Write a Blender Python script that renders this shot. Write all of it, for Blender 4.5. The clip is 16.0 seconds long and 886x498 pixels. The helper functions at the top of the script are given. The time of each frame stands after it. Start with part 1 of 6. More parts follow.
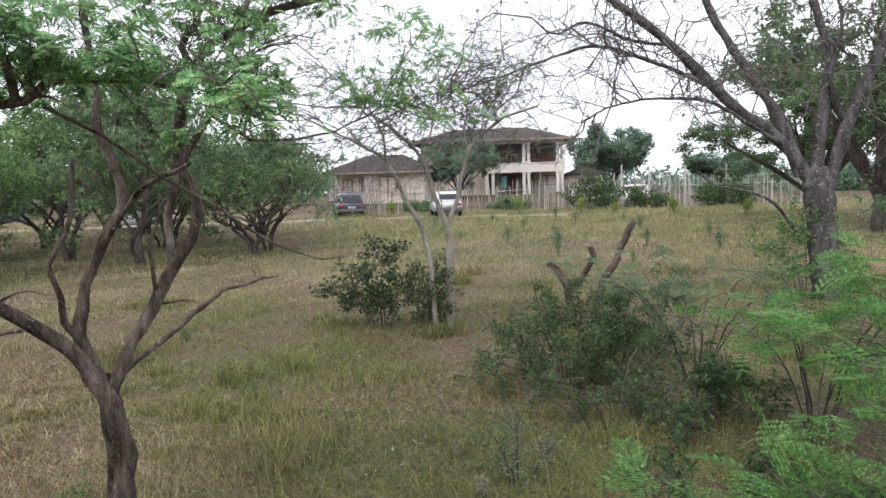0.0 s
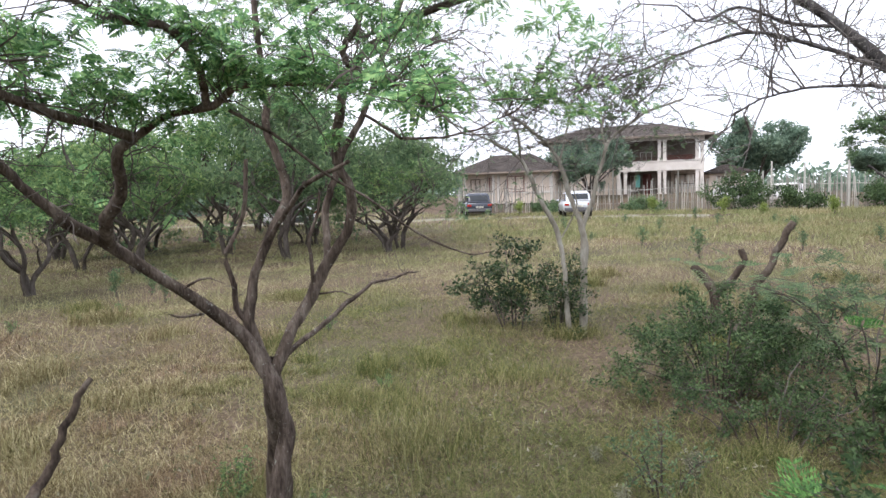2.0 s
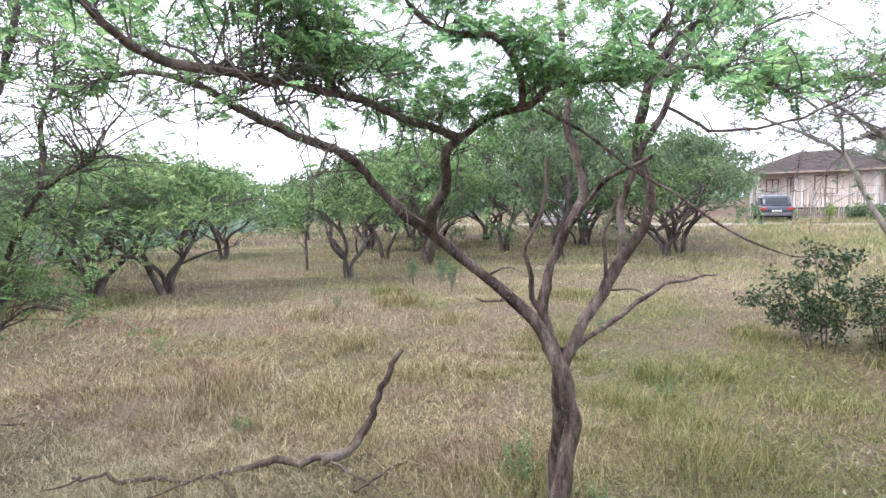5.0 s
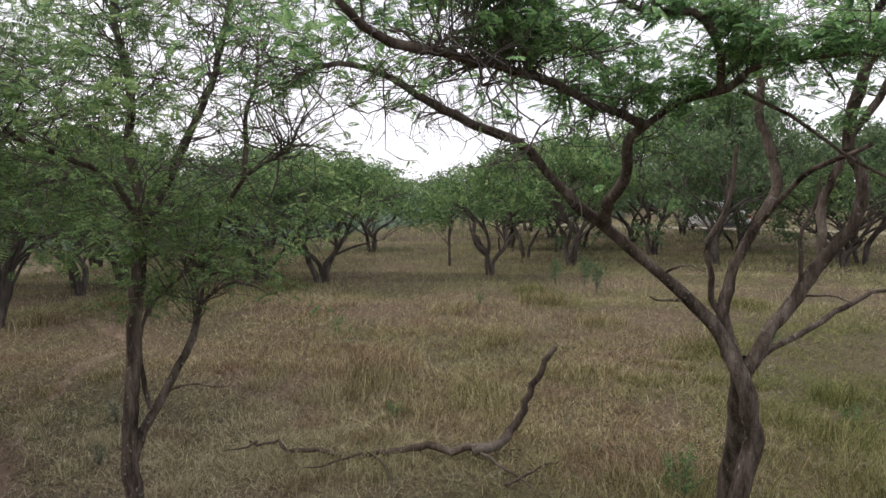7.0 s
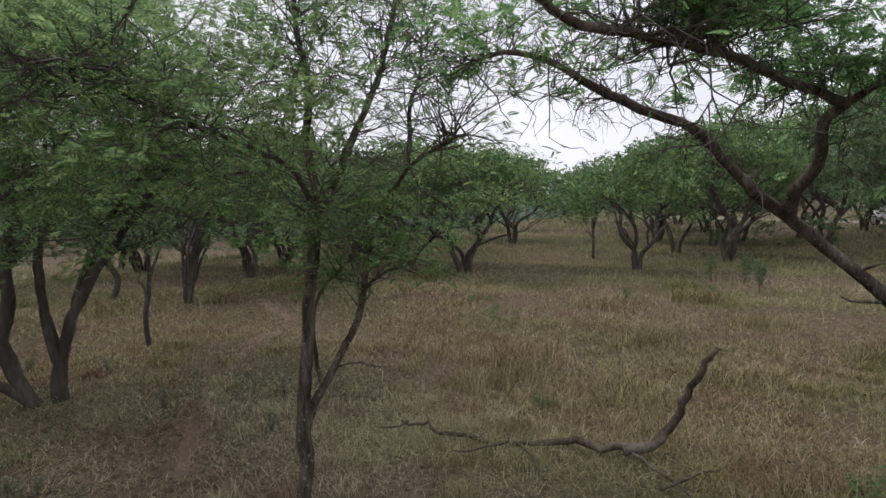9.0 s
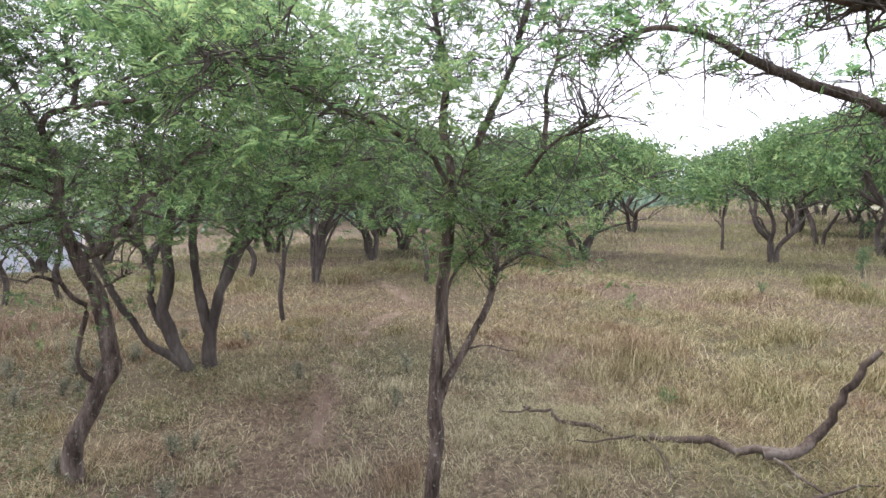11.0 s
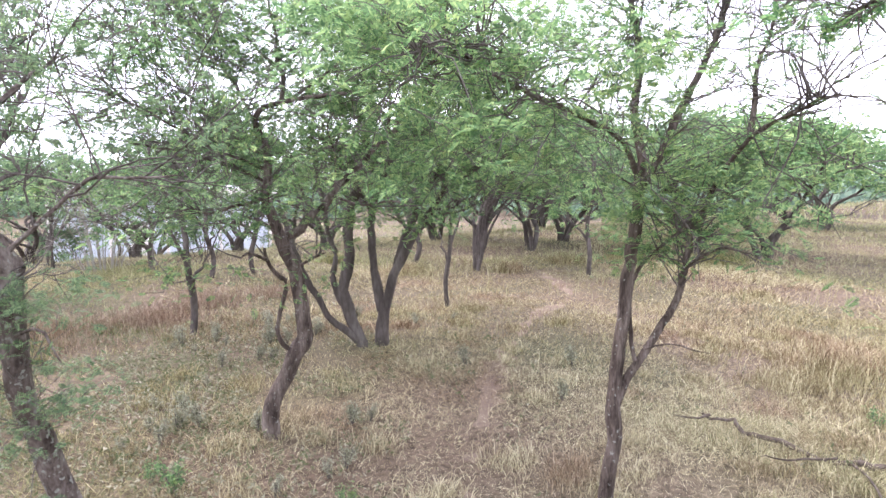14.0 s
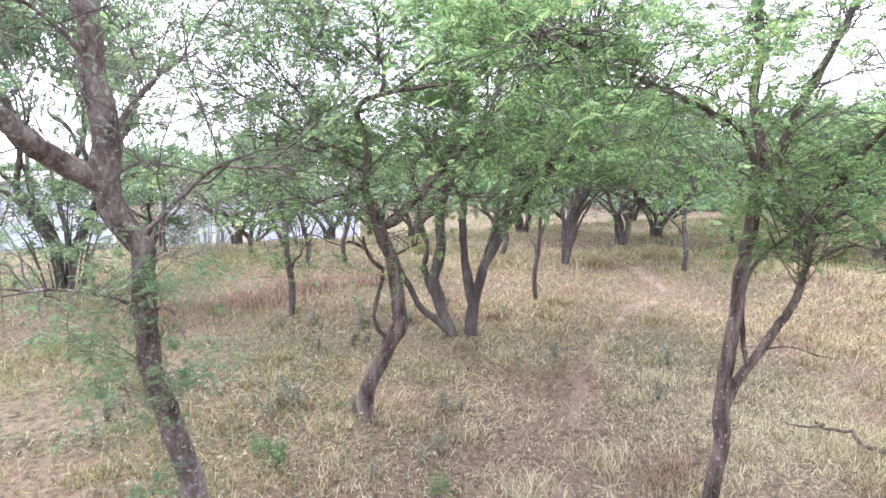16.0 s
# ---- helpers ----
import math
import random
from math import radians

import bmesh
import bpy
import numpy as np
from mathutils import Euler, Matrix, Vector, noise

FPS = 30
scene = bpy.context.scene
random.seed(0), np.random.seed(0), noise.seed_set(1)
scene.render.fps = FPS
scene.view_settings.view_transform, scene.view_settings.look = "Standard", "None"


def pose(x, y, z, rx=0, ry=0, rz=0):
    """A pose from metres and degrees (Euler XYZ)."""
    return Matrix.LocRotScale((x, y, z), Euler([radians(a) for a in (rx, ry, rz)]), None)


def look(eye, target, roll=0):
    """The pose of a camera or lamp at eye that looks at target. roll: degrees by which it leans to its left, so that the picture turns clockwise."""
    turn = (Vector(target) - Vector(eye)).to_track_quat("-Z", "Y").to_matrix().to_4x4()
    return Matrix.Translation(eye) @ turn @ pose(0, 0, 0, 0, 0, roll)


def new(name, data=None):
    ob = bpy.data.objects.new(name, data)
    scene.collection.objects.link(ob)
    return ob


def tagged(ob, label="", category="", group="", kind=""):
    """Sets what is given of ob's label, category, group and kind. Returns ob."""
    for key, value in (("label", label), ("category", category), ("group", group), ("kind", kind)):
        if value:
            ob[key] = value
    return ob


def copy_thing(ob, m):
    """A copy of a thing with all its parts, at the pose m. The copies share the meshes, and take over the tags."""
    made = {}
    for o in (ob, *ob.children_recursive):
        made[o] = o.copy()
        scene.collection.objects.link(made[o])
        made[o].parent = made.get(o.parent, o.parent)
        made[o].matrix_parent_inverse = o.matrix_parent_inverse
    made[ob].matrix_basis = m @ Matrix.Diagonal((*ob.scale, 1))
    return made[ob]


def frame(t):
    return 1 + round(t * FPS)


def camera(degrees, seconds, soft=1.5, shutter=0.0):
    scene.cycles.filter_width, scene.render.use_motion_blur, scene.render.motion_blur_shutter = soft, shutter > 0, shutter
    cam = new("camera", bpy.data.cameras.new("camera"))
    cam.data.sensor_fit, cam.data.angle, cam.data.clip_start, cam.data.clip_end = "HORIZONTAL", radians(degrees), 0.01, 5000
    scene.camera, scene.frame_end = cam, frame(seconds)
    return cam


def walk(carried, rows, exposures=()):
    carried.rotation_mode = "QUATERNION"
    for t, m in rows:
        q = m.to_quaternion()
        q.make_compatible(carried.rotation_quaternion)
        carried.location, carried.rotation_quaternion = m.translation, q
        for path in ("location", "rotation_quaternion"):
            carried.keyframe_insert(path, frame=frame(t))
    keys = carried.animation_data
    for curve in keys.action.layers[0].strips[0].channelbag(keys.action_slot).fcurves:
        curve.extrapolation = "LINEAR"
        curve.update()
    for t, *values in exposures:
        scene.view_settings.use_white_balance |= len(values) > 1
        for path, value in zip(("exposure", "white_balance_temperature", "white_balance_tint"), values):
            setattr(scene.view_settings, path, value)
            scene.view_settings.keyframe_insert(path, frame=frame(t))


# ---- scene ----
cam = camera(72.7, 16.0)
PATH = [
    (0, (0.164, 0.231, 1.925), (-0.046, 2.211, 1.734), -1.6),
    (0.5, (0.124, 0.241, 1.92), (-0.179, 2.209, 1.733), -1.6),
    (1, (0.087, 0.256, 1.918), (-0.318, 2.206, 1.732), -1.5),
    (1.5, (0.085, 0.24, 1.916), (-0.423, 2.165, 1.733), -1.6),
    (2, (0.067, 0.23, 1.911), (-0.548, 2.124, 1.732), -1.7),
    (2.5, (0.04, 0.224, 1.908), (-0.699, 2.074, 1.733), -1.6),
    (3, (0.034, 0.193, 1.907), (-0.839, 1.984, 1.737), -1.7),
    (3.5, (0.032, 0.162, 1.913), (-0.985, 1.876, 1.743), -1.6),
    (4, (0.014, 0.155, 1.908), (-1.137, 1.782, 1.742), -1.6),
    (6.5, (-0.081, 0.05, 1.856), (-1.678, 1.244, 1.711), -0.2),
    (7, (-0.13, 0.032, 1.849), (-1.789, 1.14, 1.7), -0.1),
    (7.5, (-0.146, 0.014, 1.844), (-1.863, 1.028, 1.692), -0.1),
    (8, (-0.147, -0.02, 1.842), (-1.92, 0.892, 1.685), 0.1),
    (8.5, (-0.16, -0.032, 1.842), (-1.983, 0.773, 1.677), -0.1),
    (9, (-0.172, -0.042, 1.839), (-2.037, 0.658, 1.663), -0.1),
    (9.5, (-0.18, -0.079, 1.827), (-2.074, 0.534, 1.641), 0.0),
    (12, (-0.209, -0.177, 1.827), (-2.189, -0.018, 1.595), 0.1),
    (12.5, (-0.208, -0.205, 1.823), (-2.193, -0.136, 1.59), 0.2),
    (13, (-0.223, -0.22, 1.821), (-2.209, -0.239, 1.581), 0.2),
    (13.5, (-0.231, -0.249, 1.814), (-2.213, -0.342, 1.565), 0.2),
    (14, (-0.225, -0.268, 1.815), (-2.203, -0.432, 1.562), 0.3),
    (14.5, (-0.229, -0.29, 1.81), (-2.199, -0.523, 1.555), 0.3),
    (15, (-0.238, -0.306, 1.808), (-2.197, -0.608, 1.544), 0.3),
    (15.5, (-0.239, -0.322, 1.799), (-2.186, -0.69, 1.527), 0.3),
    (16, (-0.215, -0.347, 1.809), (-2.147, -0.782, 1.528), 0.4),
]
walk(cam, [(t, look(eye, target, roll)) for t, eye, target, roll in PATH],
     exposures=[(0, 0.5, 6450, 14.5), (2, 0.72, 6350, 14.5), (3, 1.35, 6050, 19), (4, 1.66, 5930, 24), (6.5, 0.35, 6700, 15), (7, 0.05, 6800, 17), (8, -0.55, 6680, 17.5), (9, -0.27, 6580, 16.5), (9.5, 0.1, 6530, 17), (12, 1.56, 6170, 22), (14, 1.88, 6100, 24), (16, 2.06, 6050, 25)])

# ---- world and light: a bright overcast afternoon ----
SUN_UP, SUN_TURN = 58.0, 200.0
world = bpy.data.worlds.new("overcast_sky")
scene.world = world
world.use_nodes = True
wn, wl = world.node_tree.nodes, world.node_tree.links
sky = wn.new("ShaderNodeTexSky")
sky.sky_type, sky.sun_disc = "NISHITA", False
sky.sun_elevation, sky.sun_rotation = radians(SUN_UP), radians(SUN_TURN)
sky.dust_density, sky.air_density = 4.0, 1.0
sky_scale = wn.new("ShaderNodeVectorMath")
sky_scale.operation = "SCALE"
sky_scale.inputs["Scale"].default_value = 0.09
cloud_noise = wn.new("ShaderNodeTexNoise")
cloud_noise.inputs["Scale"].default_value = 2.2
cloud_noise.inputs["Detail"].default_value = 5
cloud_ramp = wn.new("ShaderNodeValToRGB")
cloud_ramp.color_ramp.elements[0].color = (1.02, 1.09, 1.20, 1)
cloud_ramp.color_ramp.elements[1].color = (1.32, 1.37, 1.45, 1)
cloud_ramp.color_ramp.elements[0].position, cloud_ramp.color_ramp.elements[1].position = 0.35, 0.65
cloud_mix = wn.new("ShaderNodeMix")
cloud_mix.data_type = "RGBA"
cloud_mix.inputs[0].default_value = 0.88
coords = wn.new("ShaderNodeTexCoord")
wl.new(coords.outputs["Generated"], cloud_noise.inputs["Vector"])
wl.new(cloud_noise.outputs["Fac"], cloud_ramp.inputs[0])
wl.new(sky.outputs[0], sky_scale.inputs[0])
wl.new(sky_scale.outputs[0], cloud_mix.inputs[6])
wl.new(cloud_ramp.outputs[0], cloud_mix.inputs[7])
wl.new(cloud_mix.outputs[2], wn["Background"].inputs["Color"])
wn["Background"].inputs["Strength"].default_value = 1.0
sun_data = bpy.data.lights.new("sun", "SUN")
sun_data.energy, sun_data.angle, sun_data.color = 1.5, radians(35), (1.0, 0.95, 0.87)
sun = new("sun", sun_data)
sun.matrix_world = pose(0, 0, 40, 90 - SUN_UP, 0, 180 - SUN_TURN)


# ---- materials ----
def ramp(nodes, stops):
    r = nodes.new("ShaderNodeValToRGB")
    els = r.color_ramp.elements
    while len(els) < len(stops):
        els.new(0.5)
    for e, (p, c) in zip(els, stops):
        e.position, e.color = p, (*c, 1)
    return r


def surface(name, stops, scale=8.0, detail=6, rough=0.8, bump=0.3, fine=6.0, island=0.0, object_random=0.0, metal=0.0,
            translucent=0.0, stretch=(1, 1, 1), spec=0.3, distance=0.01, lichen=0.0):
    """A two-scale procedural surface: broad patches and fine grain, with relief; leaves also let light through."""
    mat = bpy.data.materials.new(name)
    mat.use_nodes = True
    n, l = mat.node_tree.nodes, mat.node_tree.links
    bsdf, out = n["Principled BSDF"], n["Material Output"]
    tc = n.new("ShaderNodeNewGeometry") if island else n.new("ShaderNodeTexCoord")
    mp = n.new("ShaderNodeMapping")
    mp.inputs["Scale"].default_value = stretch
    l.new(tc.outputs["Position" if island else "Object"], mp.inputs["Vector"])
    broad, grain = n.new("ShaderNodeTexNoise"), n.new("ShaderNodeTexNoise")
    broad.inputs["Scale"].default_value, broad.inputs["Detail"].default_value = scale, detail
    grain.inputs["Scale"].default_value, grain.inputs["Detail"].default_value = scale * fine, 4
    l.new(mp.outputs[0], broad.inputs["Vector"])
    l.new(mp.outputs[0], grain.inputs["Vector"])
    mixed = n.new("ShaderNodeMath")
    mixed.operation = "MULTIPLY_ADD"
    mixed.inputs[1].default_value = 0.35
    l.new(grain.outputs["Fac"], mixed.inputs[0])
    part2 = n.new("ShaderNodeMath")
    part2.operation = "MULTIPLY"
    part2.inputs[1].default_value = 0.65
    l.new(broad.outputs["Fac"], part2.inputs[0])
    l.new(part2.outputs[0], mixed.inputs[2])
    value = mixed.outputs[0]
    if island or object_random:
        rnd = n.new("ShaderNodeNewGeometry" if island else "ShaderNodeObjectInfo")
        spread = n.new("ShaderNodeMath")
        spread.operation = "MULTIPLY_ADD"
        spread.inputs[1].default_value = island or object_random
        l.new(rnd.outputs["Random Per Island" if island else "Random"], spread.inputs[0])
        shift = n.new("ShaderNodeMath")
        shift.operation = "SUBTRACT"
        shift.inputs[1].default_value = 0.5 * (island or object_random)
        l.new(value, spread.inputs[2])
        l.new(spread.outputs[0], shift.inputs[0])
        value = shift.outputs[0]
    r = ramp(n, stops)
    l.new(value, r.inputs[0])
    colour = r.outputs[0]
    if lichen:
        spots, edge, over = n.new("ShaderNodeTexNoise"), n.new("ShaderNodeMapRange"), n.new("ShaderNodeMix")
        spots.inputs["Scale"].default_value, spots.inputs["Detail"].default_value = scale * 2.3, 8
        l.new(tc.outputs["Object"], spots.inputs["Vector"])
        edge.inputs[1].default_value, edge.inputs[2].default_value = 0.66 - lichen, 0.72 - lichen
        l.new(spots.outputs["Fac"], edge.inputs[0])
        over.data_type = "RGBA"
        over.inputs[7].default_value = (0.25, 0.25, 0.22, 1)
        l.new(edge.outputs[0], over.inputs[0])
        l.new(colour, over.inputs[6])
        colour = over.outputs[2]
    l.new(colour, bsdf.inputs["Base Color"])
    bsdf.inputs["Roughness"].default_value = rough
    bsdf.inputs["Metallic"].default_value = metal
    bsdf.inputs["Specular IOR Level"].default_value = spec
    if bump:
        b = n.new("ShaderNodeBump")
        b.inputs["Strength"].default_value, b.inputs["Distance"].default_value = bump, distance
        l.new(mixed.outputs[0], b.inputs["Height"])
        l.new(b.outputs[0], bsdf.inputs["Normal"])
    if translucent:
        tr, mx = n.new("ShaderNodeBsdfTranslucent"), n.new("ShaderNodeMixShader")
        l.new(r.outputs[0], tr.inputs["Color"])
        mx.inputs[0].default_value = translucent
        l.new(bsdf.outputs[0], mx.inputs[1])
        l.new(tr.outputs[0], mx.inputs[2])
        l.new(mx.outputs[0], out.inputs["Surface"])
    return mat


def glass(name, colour, rough=0.06):
    mat = bpy.data.materials.new(name)
    mat.use_nodes = True
    b = mat.node_tree.nodes["Principled BSDF"]
    b.inputs["Base Color"].default_value = (*colour, 1)
    b.inputs["Roughness"].default_value, b.inputs["Specular IOR Level"].default_value = rough, 0.35
    return mat


BARK = surface("grey_brown_bark", [(0.34, (0.026, 0.019, 0.016)), (0.46, (0.079, 0.061, 0.051)), (0.56, (0.137, 0.109, 0.093)), (0.7, (0.240, 0.205, 0.178))],
               scale=22, fine=5, bump=1.0, rough=0.92, stretch=(1, 1, 0.22), spec=0.1, distance=0.022, lichen=0.025)
BARK_ROSY = surface("pinkish_grey_bark", [(0.34, (0.04, 0.03, 0.026)), (0.48, (0.115, 0.091, 0.079)), (0.66, (0.24, 0.207, 0.183))],
                    scale=17, fine=5, bump=1.0, rough=0.92, stretch=(1, 1, 0.45), spec=0.1, distance=0.03, lichen=0.08)
BARK_DARK = surface("dark_bark", [(0.3, (0.034, 0.028, 0.026)), (0.5, (0.088, 0.074, 0.066)), (0.7, (0.176, 0.158, 0.143))],
                    scale=6, fine=6, bump=0.8, rough=0.95, stretch=(1, 1, 0.3), spec=0.1, distance=0.02)
BARK_OLD = surface("old_dark_grey_bark", [(0.3, (0.029, 0.026, 0.026)), (0.5, (0.081, 0.075, 0.075)), (0.7, (0.182, 0.178, 0.179))],
                   scale=9, fine=6, bump=1.0, rough=0.95, stretch=(1, 1, 0.25), spec=0.1, distance=0.05, lichen=0.06)
BARK_PALE = surface("pale_grey_bark", [(0.3, (0.13, 0.115, 0.09)), (0.5, (0.27, 0.25, 0.21)), (0.7, (0.42, 0.41, 0.37))],
                    scale=7, fine=6, bump=0.7, rough=0.95, stretch=(1, 1, 0.3), spec=0.1, distance=0.015)
TWIG = surface("twig_bark", [(0.3, (0.060, 0.050, 0.046)), (0.6, (0.144, 0.126, 0.114)), (0.8, (0.240, 0.216, 0.198))], scale=9, bump=0.3, rough=0.95, spec=0.1)
TWIG_GREY = surface("bare_grey_twig_bark", [(0.3, (0.09, 0.08, 0.075)), (0.6, (0.17, 0.155, 0.145)), (0.8, (0.26, 0.24, 0.22))], scale=9, bump=0.3, rough=0.95, spec=0.1)
DEADWOOD = surface("weathered_dead_wood", [(0.3, (0.026, 0.02, 0.017)), (0.5, (0.09, 0.07, 0.056)), (0.72, (0.21, 0.185, 0.16))],
                   scale=6, fine=8, bump=0.8, rough=0.95, stretch=(1, 1, 0.5), spec=0.1, distance=0.015)
LEAF = surface("green_acacia_leaf", [(0.2, (0.075, 0.145, 0.069)), (0.45, (0.157, 0.26, 0.115)), (0.7, (0.262, 0.385, 0.163)), (0.92, (0.42, 0.50, 0.205))],
               scale=1.4, fine=10, bump=0, rough=0.6, island=0.62, translucent=0.78, spec=0.2)
LEAF_FRESH = surface("bright_green_acacia_leaf", [(0.2, (0.075, 0.165, 0.078)), (0.45, (0.155, 0.295, 0.127)), (0.7, (0.265, 0.435, 0.18)), (0.92, (0.44, 0.57, 0.23))],
               scale=1.4, fine=10, bump=0, rough=0.6, island=0.62, translucent=0.78, spec=0.2)
LEAF_DULL = surface("dull_green_acacia_leaf", [(0.22, (0.07, 0.125, 0.072)), (0.5, (0.145, 0.22, 0.115)), (0.78, (0.26, 0.355, 0.18))],
                    scale=0.8, fine=10, bump=0, rough=0.65, island=0.5, translucent=0.56, spec=0.2)
LEAF_BRIGHT = surface("bright_sapling_leaf", [(0.22, (0.05, 0.125, 0.04)), (0.5, (0.105, 0.245, 0.068)), (0.75, (0.185, 0.365, 0.105)), (0.95, (0.32, 0.5, 0.16))],
                      scale=1.6, fine=10, bump=0, rough=0.55, island=0.6, translucent=0.5, spec=0.25)
LEAF_BROAD = surface("dark_green_shrub_leaf", [(0.25, (0.022, 0.045, 0.022)), (0.5, (0.048, 0.082, 0.038)), (0.75, (0.095, 0.14, 0.062)), (0.95, (0.17, 0.10, 0.055))],
                     scale=2.0, fine=10, bump=0, rough=0.5, island=0.6, translucent=0.25, spec=0.18)
LEAF_BUSH = surface("deep_green_bush_leaf", [(0.22, (0.035, 0.065, 0.03)), (0.5, (0.075, 0.125, 0.055)), (0.8, (0.15, 0.22, 0.095))],
                    scale=2.0, fine=10, bump=0, rough=0.6, island=0.6, translucent=0.35, spec=0.2)
LEAF_HERB = surface("mixed_low_herb_leaf", [(0.2, (0.10, 0.12, 0.055)), (0.45, (0.17, 0.175, 0.10)), (0.68, (0.27, 0.26, 0.18)), (0.95, (0.42, 0.39, 0.30))],
                    scale=1.2, fine=10, bump=0, rough=0.75, island=0.7, translucent=0.3, spec=0.15)
LEAF_YELLOW = surface("yellow_green_weed_leaf", [(0.3, (0.14, 0.2, 0.05)), (0.6, (0.29, 0.36, 0.11))], scale=2, bump=0, rough=0.6, island=0.5, translucent=0.35)
LEAF_SAGE = surface("pale_sage_weed_leaf", [(0.3, (0.172, 0.179, 0.117)), (0.6, (0.328, 0.328, 0.234))], scale=2, bump=0, rough=0.7, island=0.5, translucent=0.3)
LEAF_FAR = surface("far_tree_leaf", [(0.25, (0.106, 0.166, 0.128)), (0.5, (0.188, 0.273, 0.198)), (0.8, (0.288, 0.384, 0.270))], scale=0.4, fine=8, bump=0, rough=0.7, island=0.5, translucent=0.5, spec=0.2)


def zone(n, l, geo, centre, r0, r1):
    """1 within r0 of a spot of the field, falling to 0 at r1."""
    off = n.new("ShaderNodeVectorMath")
    off.operation = "DISTANCE"
    off.inputs[1].default_value = centre
    l.new(geo.outputs["Position"], off.inputs[0])
    m = n.new("ShaderNodeMapRange")
    m.inputs[1].default_value, m.inputs[2].default_value, m.inputs[3].default_value, m.inputs[4].default_value = r0, r1, 1, 0
    l.new(off.outputs["Value"], m.inputs[0])
    return m.outputs[0]


def blend(n, l, fac, a, b):
    mx = n.new("ShaderNodeMix")
    mx.data_type = "RGBA"
    l.new(fac, mx.inputs[0])
    l.new(a, mx.inputs[6])
    l.new(b, mx.inputs[7])
    return mx.outputs[2]


def grass_material(name, straw, worn, green, bias, parch=(-7.4, 1.2, 0.0, 4.0, 7.2), rusty=0.75, drying=0.95):
    """Blades from straw to green by patches of the field, greyer where it is trodden, each blade a little different."""
    mat = bpy.data.materials.new(name)
    mat.use_nodes = True
    n, l = mat.node_tree.nodes, mat.node_tree.links
    geo = n.new("ShaderNodeNewGeometry")
    patch = n.new("ShaderNodeTexNoise")
    patch.inputs["Scale"].default_value, patch.inputs["Detail"].default_value = 0.38, 5
    l.new(geo.outputs["Position"], patch.inputs["Vector"])
    wide = n.new("ShaderNodeMapRange")
    wide.inputs[1].default_value, wide.inputs[2].default_value = bias, bias + 0.24
    l.new(patch.outputs["Fac"], wide.inputs[0])
    trodden = zone(n, l, geo, (-4.3, 0.0, 0.0), 1.2, 3.0)
    parched = zone(n, l, geo, parch[:3], parch[3], parch[4])
    dry = n.new("ShaderNodeMath")
    dry.operation = "MULTIPLY_ADD"
    dry.inputs[1].default_value = -drying
    l.new(parched, dry.inputs[0])
    l.new(wide.outputs[0], dry.inputs[2])
    damp = n.new("ShaderNodeMath")
    damp.operation = "MULTIPLY_ADD"
    damp.inputs[1].default_value = 0.54
    l.new(zone(n, l, geo, (-0.2, 5.2, 0.0), 2.2, 6.5), damp.inputs[0])
    l.new(dry.outputs[0], damp.inputs[2])
    olive = n.new("ShaderNodeMath")
    olive.operation = "MULTIPLY_ADD"
    olive.inputs[1].default_value = 0.3
    l.new(zone(n, l, geo, (-4.4, -4.0, 0.0), 1.6, 3.4), olive.inputs[0])
    l.new(damp.outputs[0], olive.inputs[2])
    less = n.new("ShaderNodeMath")
    less.operation = "SUBTRACT"
    less.inputs[1].default_value = 0.40
    l.new(olive.outputs[0], less.inputs[0])
    jitter = n.new("ShaderNodeMath")
    jitter.operation, jitter.use_clamp = "MULTIPLY_ADD", True
    jitter.inputs[1].default_value = 0.8
    l.new(geo.outputs["Random Per Island"], jitter.inputs[0])
    l.new(less.outputs[0], jitter.inputs[2])
    each = n.new("ShaderNodeTexWhiteNoise")
    each.noise_dimensions = "1D"
    l.new(geo.outputs["Random Per Island"], each.inputs["W"])
    russet = [(0.0, (0.075, 0.042, 0.027)), (0.4, (0.18, 0.108, 0.068)), (0.8, (0.32, 0.215, 0.145)), (1.0, (0.54, 0.43, 0.32))]
    ramps = [ramp(n, stops) for stops in (straw, worn, green, russet)]
    rust, rust_edge = n.new("ShaderNodeTexNoise"), n.new("ShaderNodeMapRange")
    rust.inputs["Scale"].default_value, rust.inputs["Detail"].default_value = 1.3, 6
    shifted = n.new("ShaderNodeVectorMath")
    shifted.inputs[1].default_value = (31, 7, 3)
    l.new(geo.outputs["Position"], shifted.inputs[0])
    l.new(shifted.outputs[0], rust.inputs["Vector"])
    rust_edge.inputs[1].default_value, rust_edge.inputs[2].default_value, rust_edge.inputs[4].default_value = 0.5, 0.64, rusty
    l.new(rust.outputs["Fac"], rust_edge.inputs[0])
    for r in ramps:
        l.new(each.outputs["Value"], r.inputs[0])
    dried = blend(n, l, rust_edge.outputs[0], blend(n, l, trodden, ramps[0].outputs[0], ramps[1].outputs[0]), ramps[3].outputs[0])
    colour = blend(n, l, jitter.outputs[0], dried, ramps[2].outputs[0])
    bsdf, tr, ms = n["Principled BSDF"], n.new("ShaderNodeBsdfTranslucent"), n.new("ShaderNodeMixShader")
    bsdf.inputs["Roughness"].default_value, bsdf.inputs["Specular IOR Level"].default_value = 0.75, 0.15
    l.new(colour, bsdf.inputs["Base Color"])
    l.new(colour, tr.inputs["Color"])
    ms.inputs[0].default_value = 0.25
    l.new(bsdf.outputs[0], ms.inputs[1])
    l.new(tr.outputs[0], ms.inputs[2])
    l.new(ms.outputs[0], n["Material Output"].inputs["Surface"])
    return mat


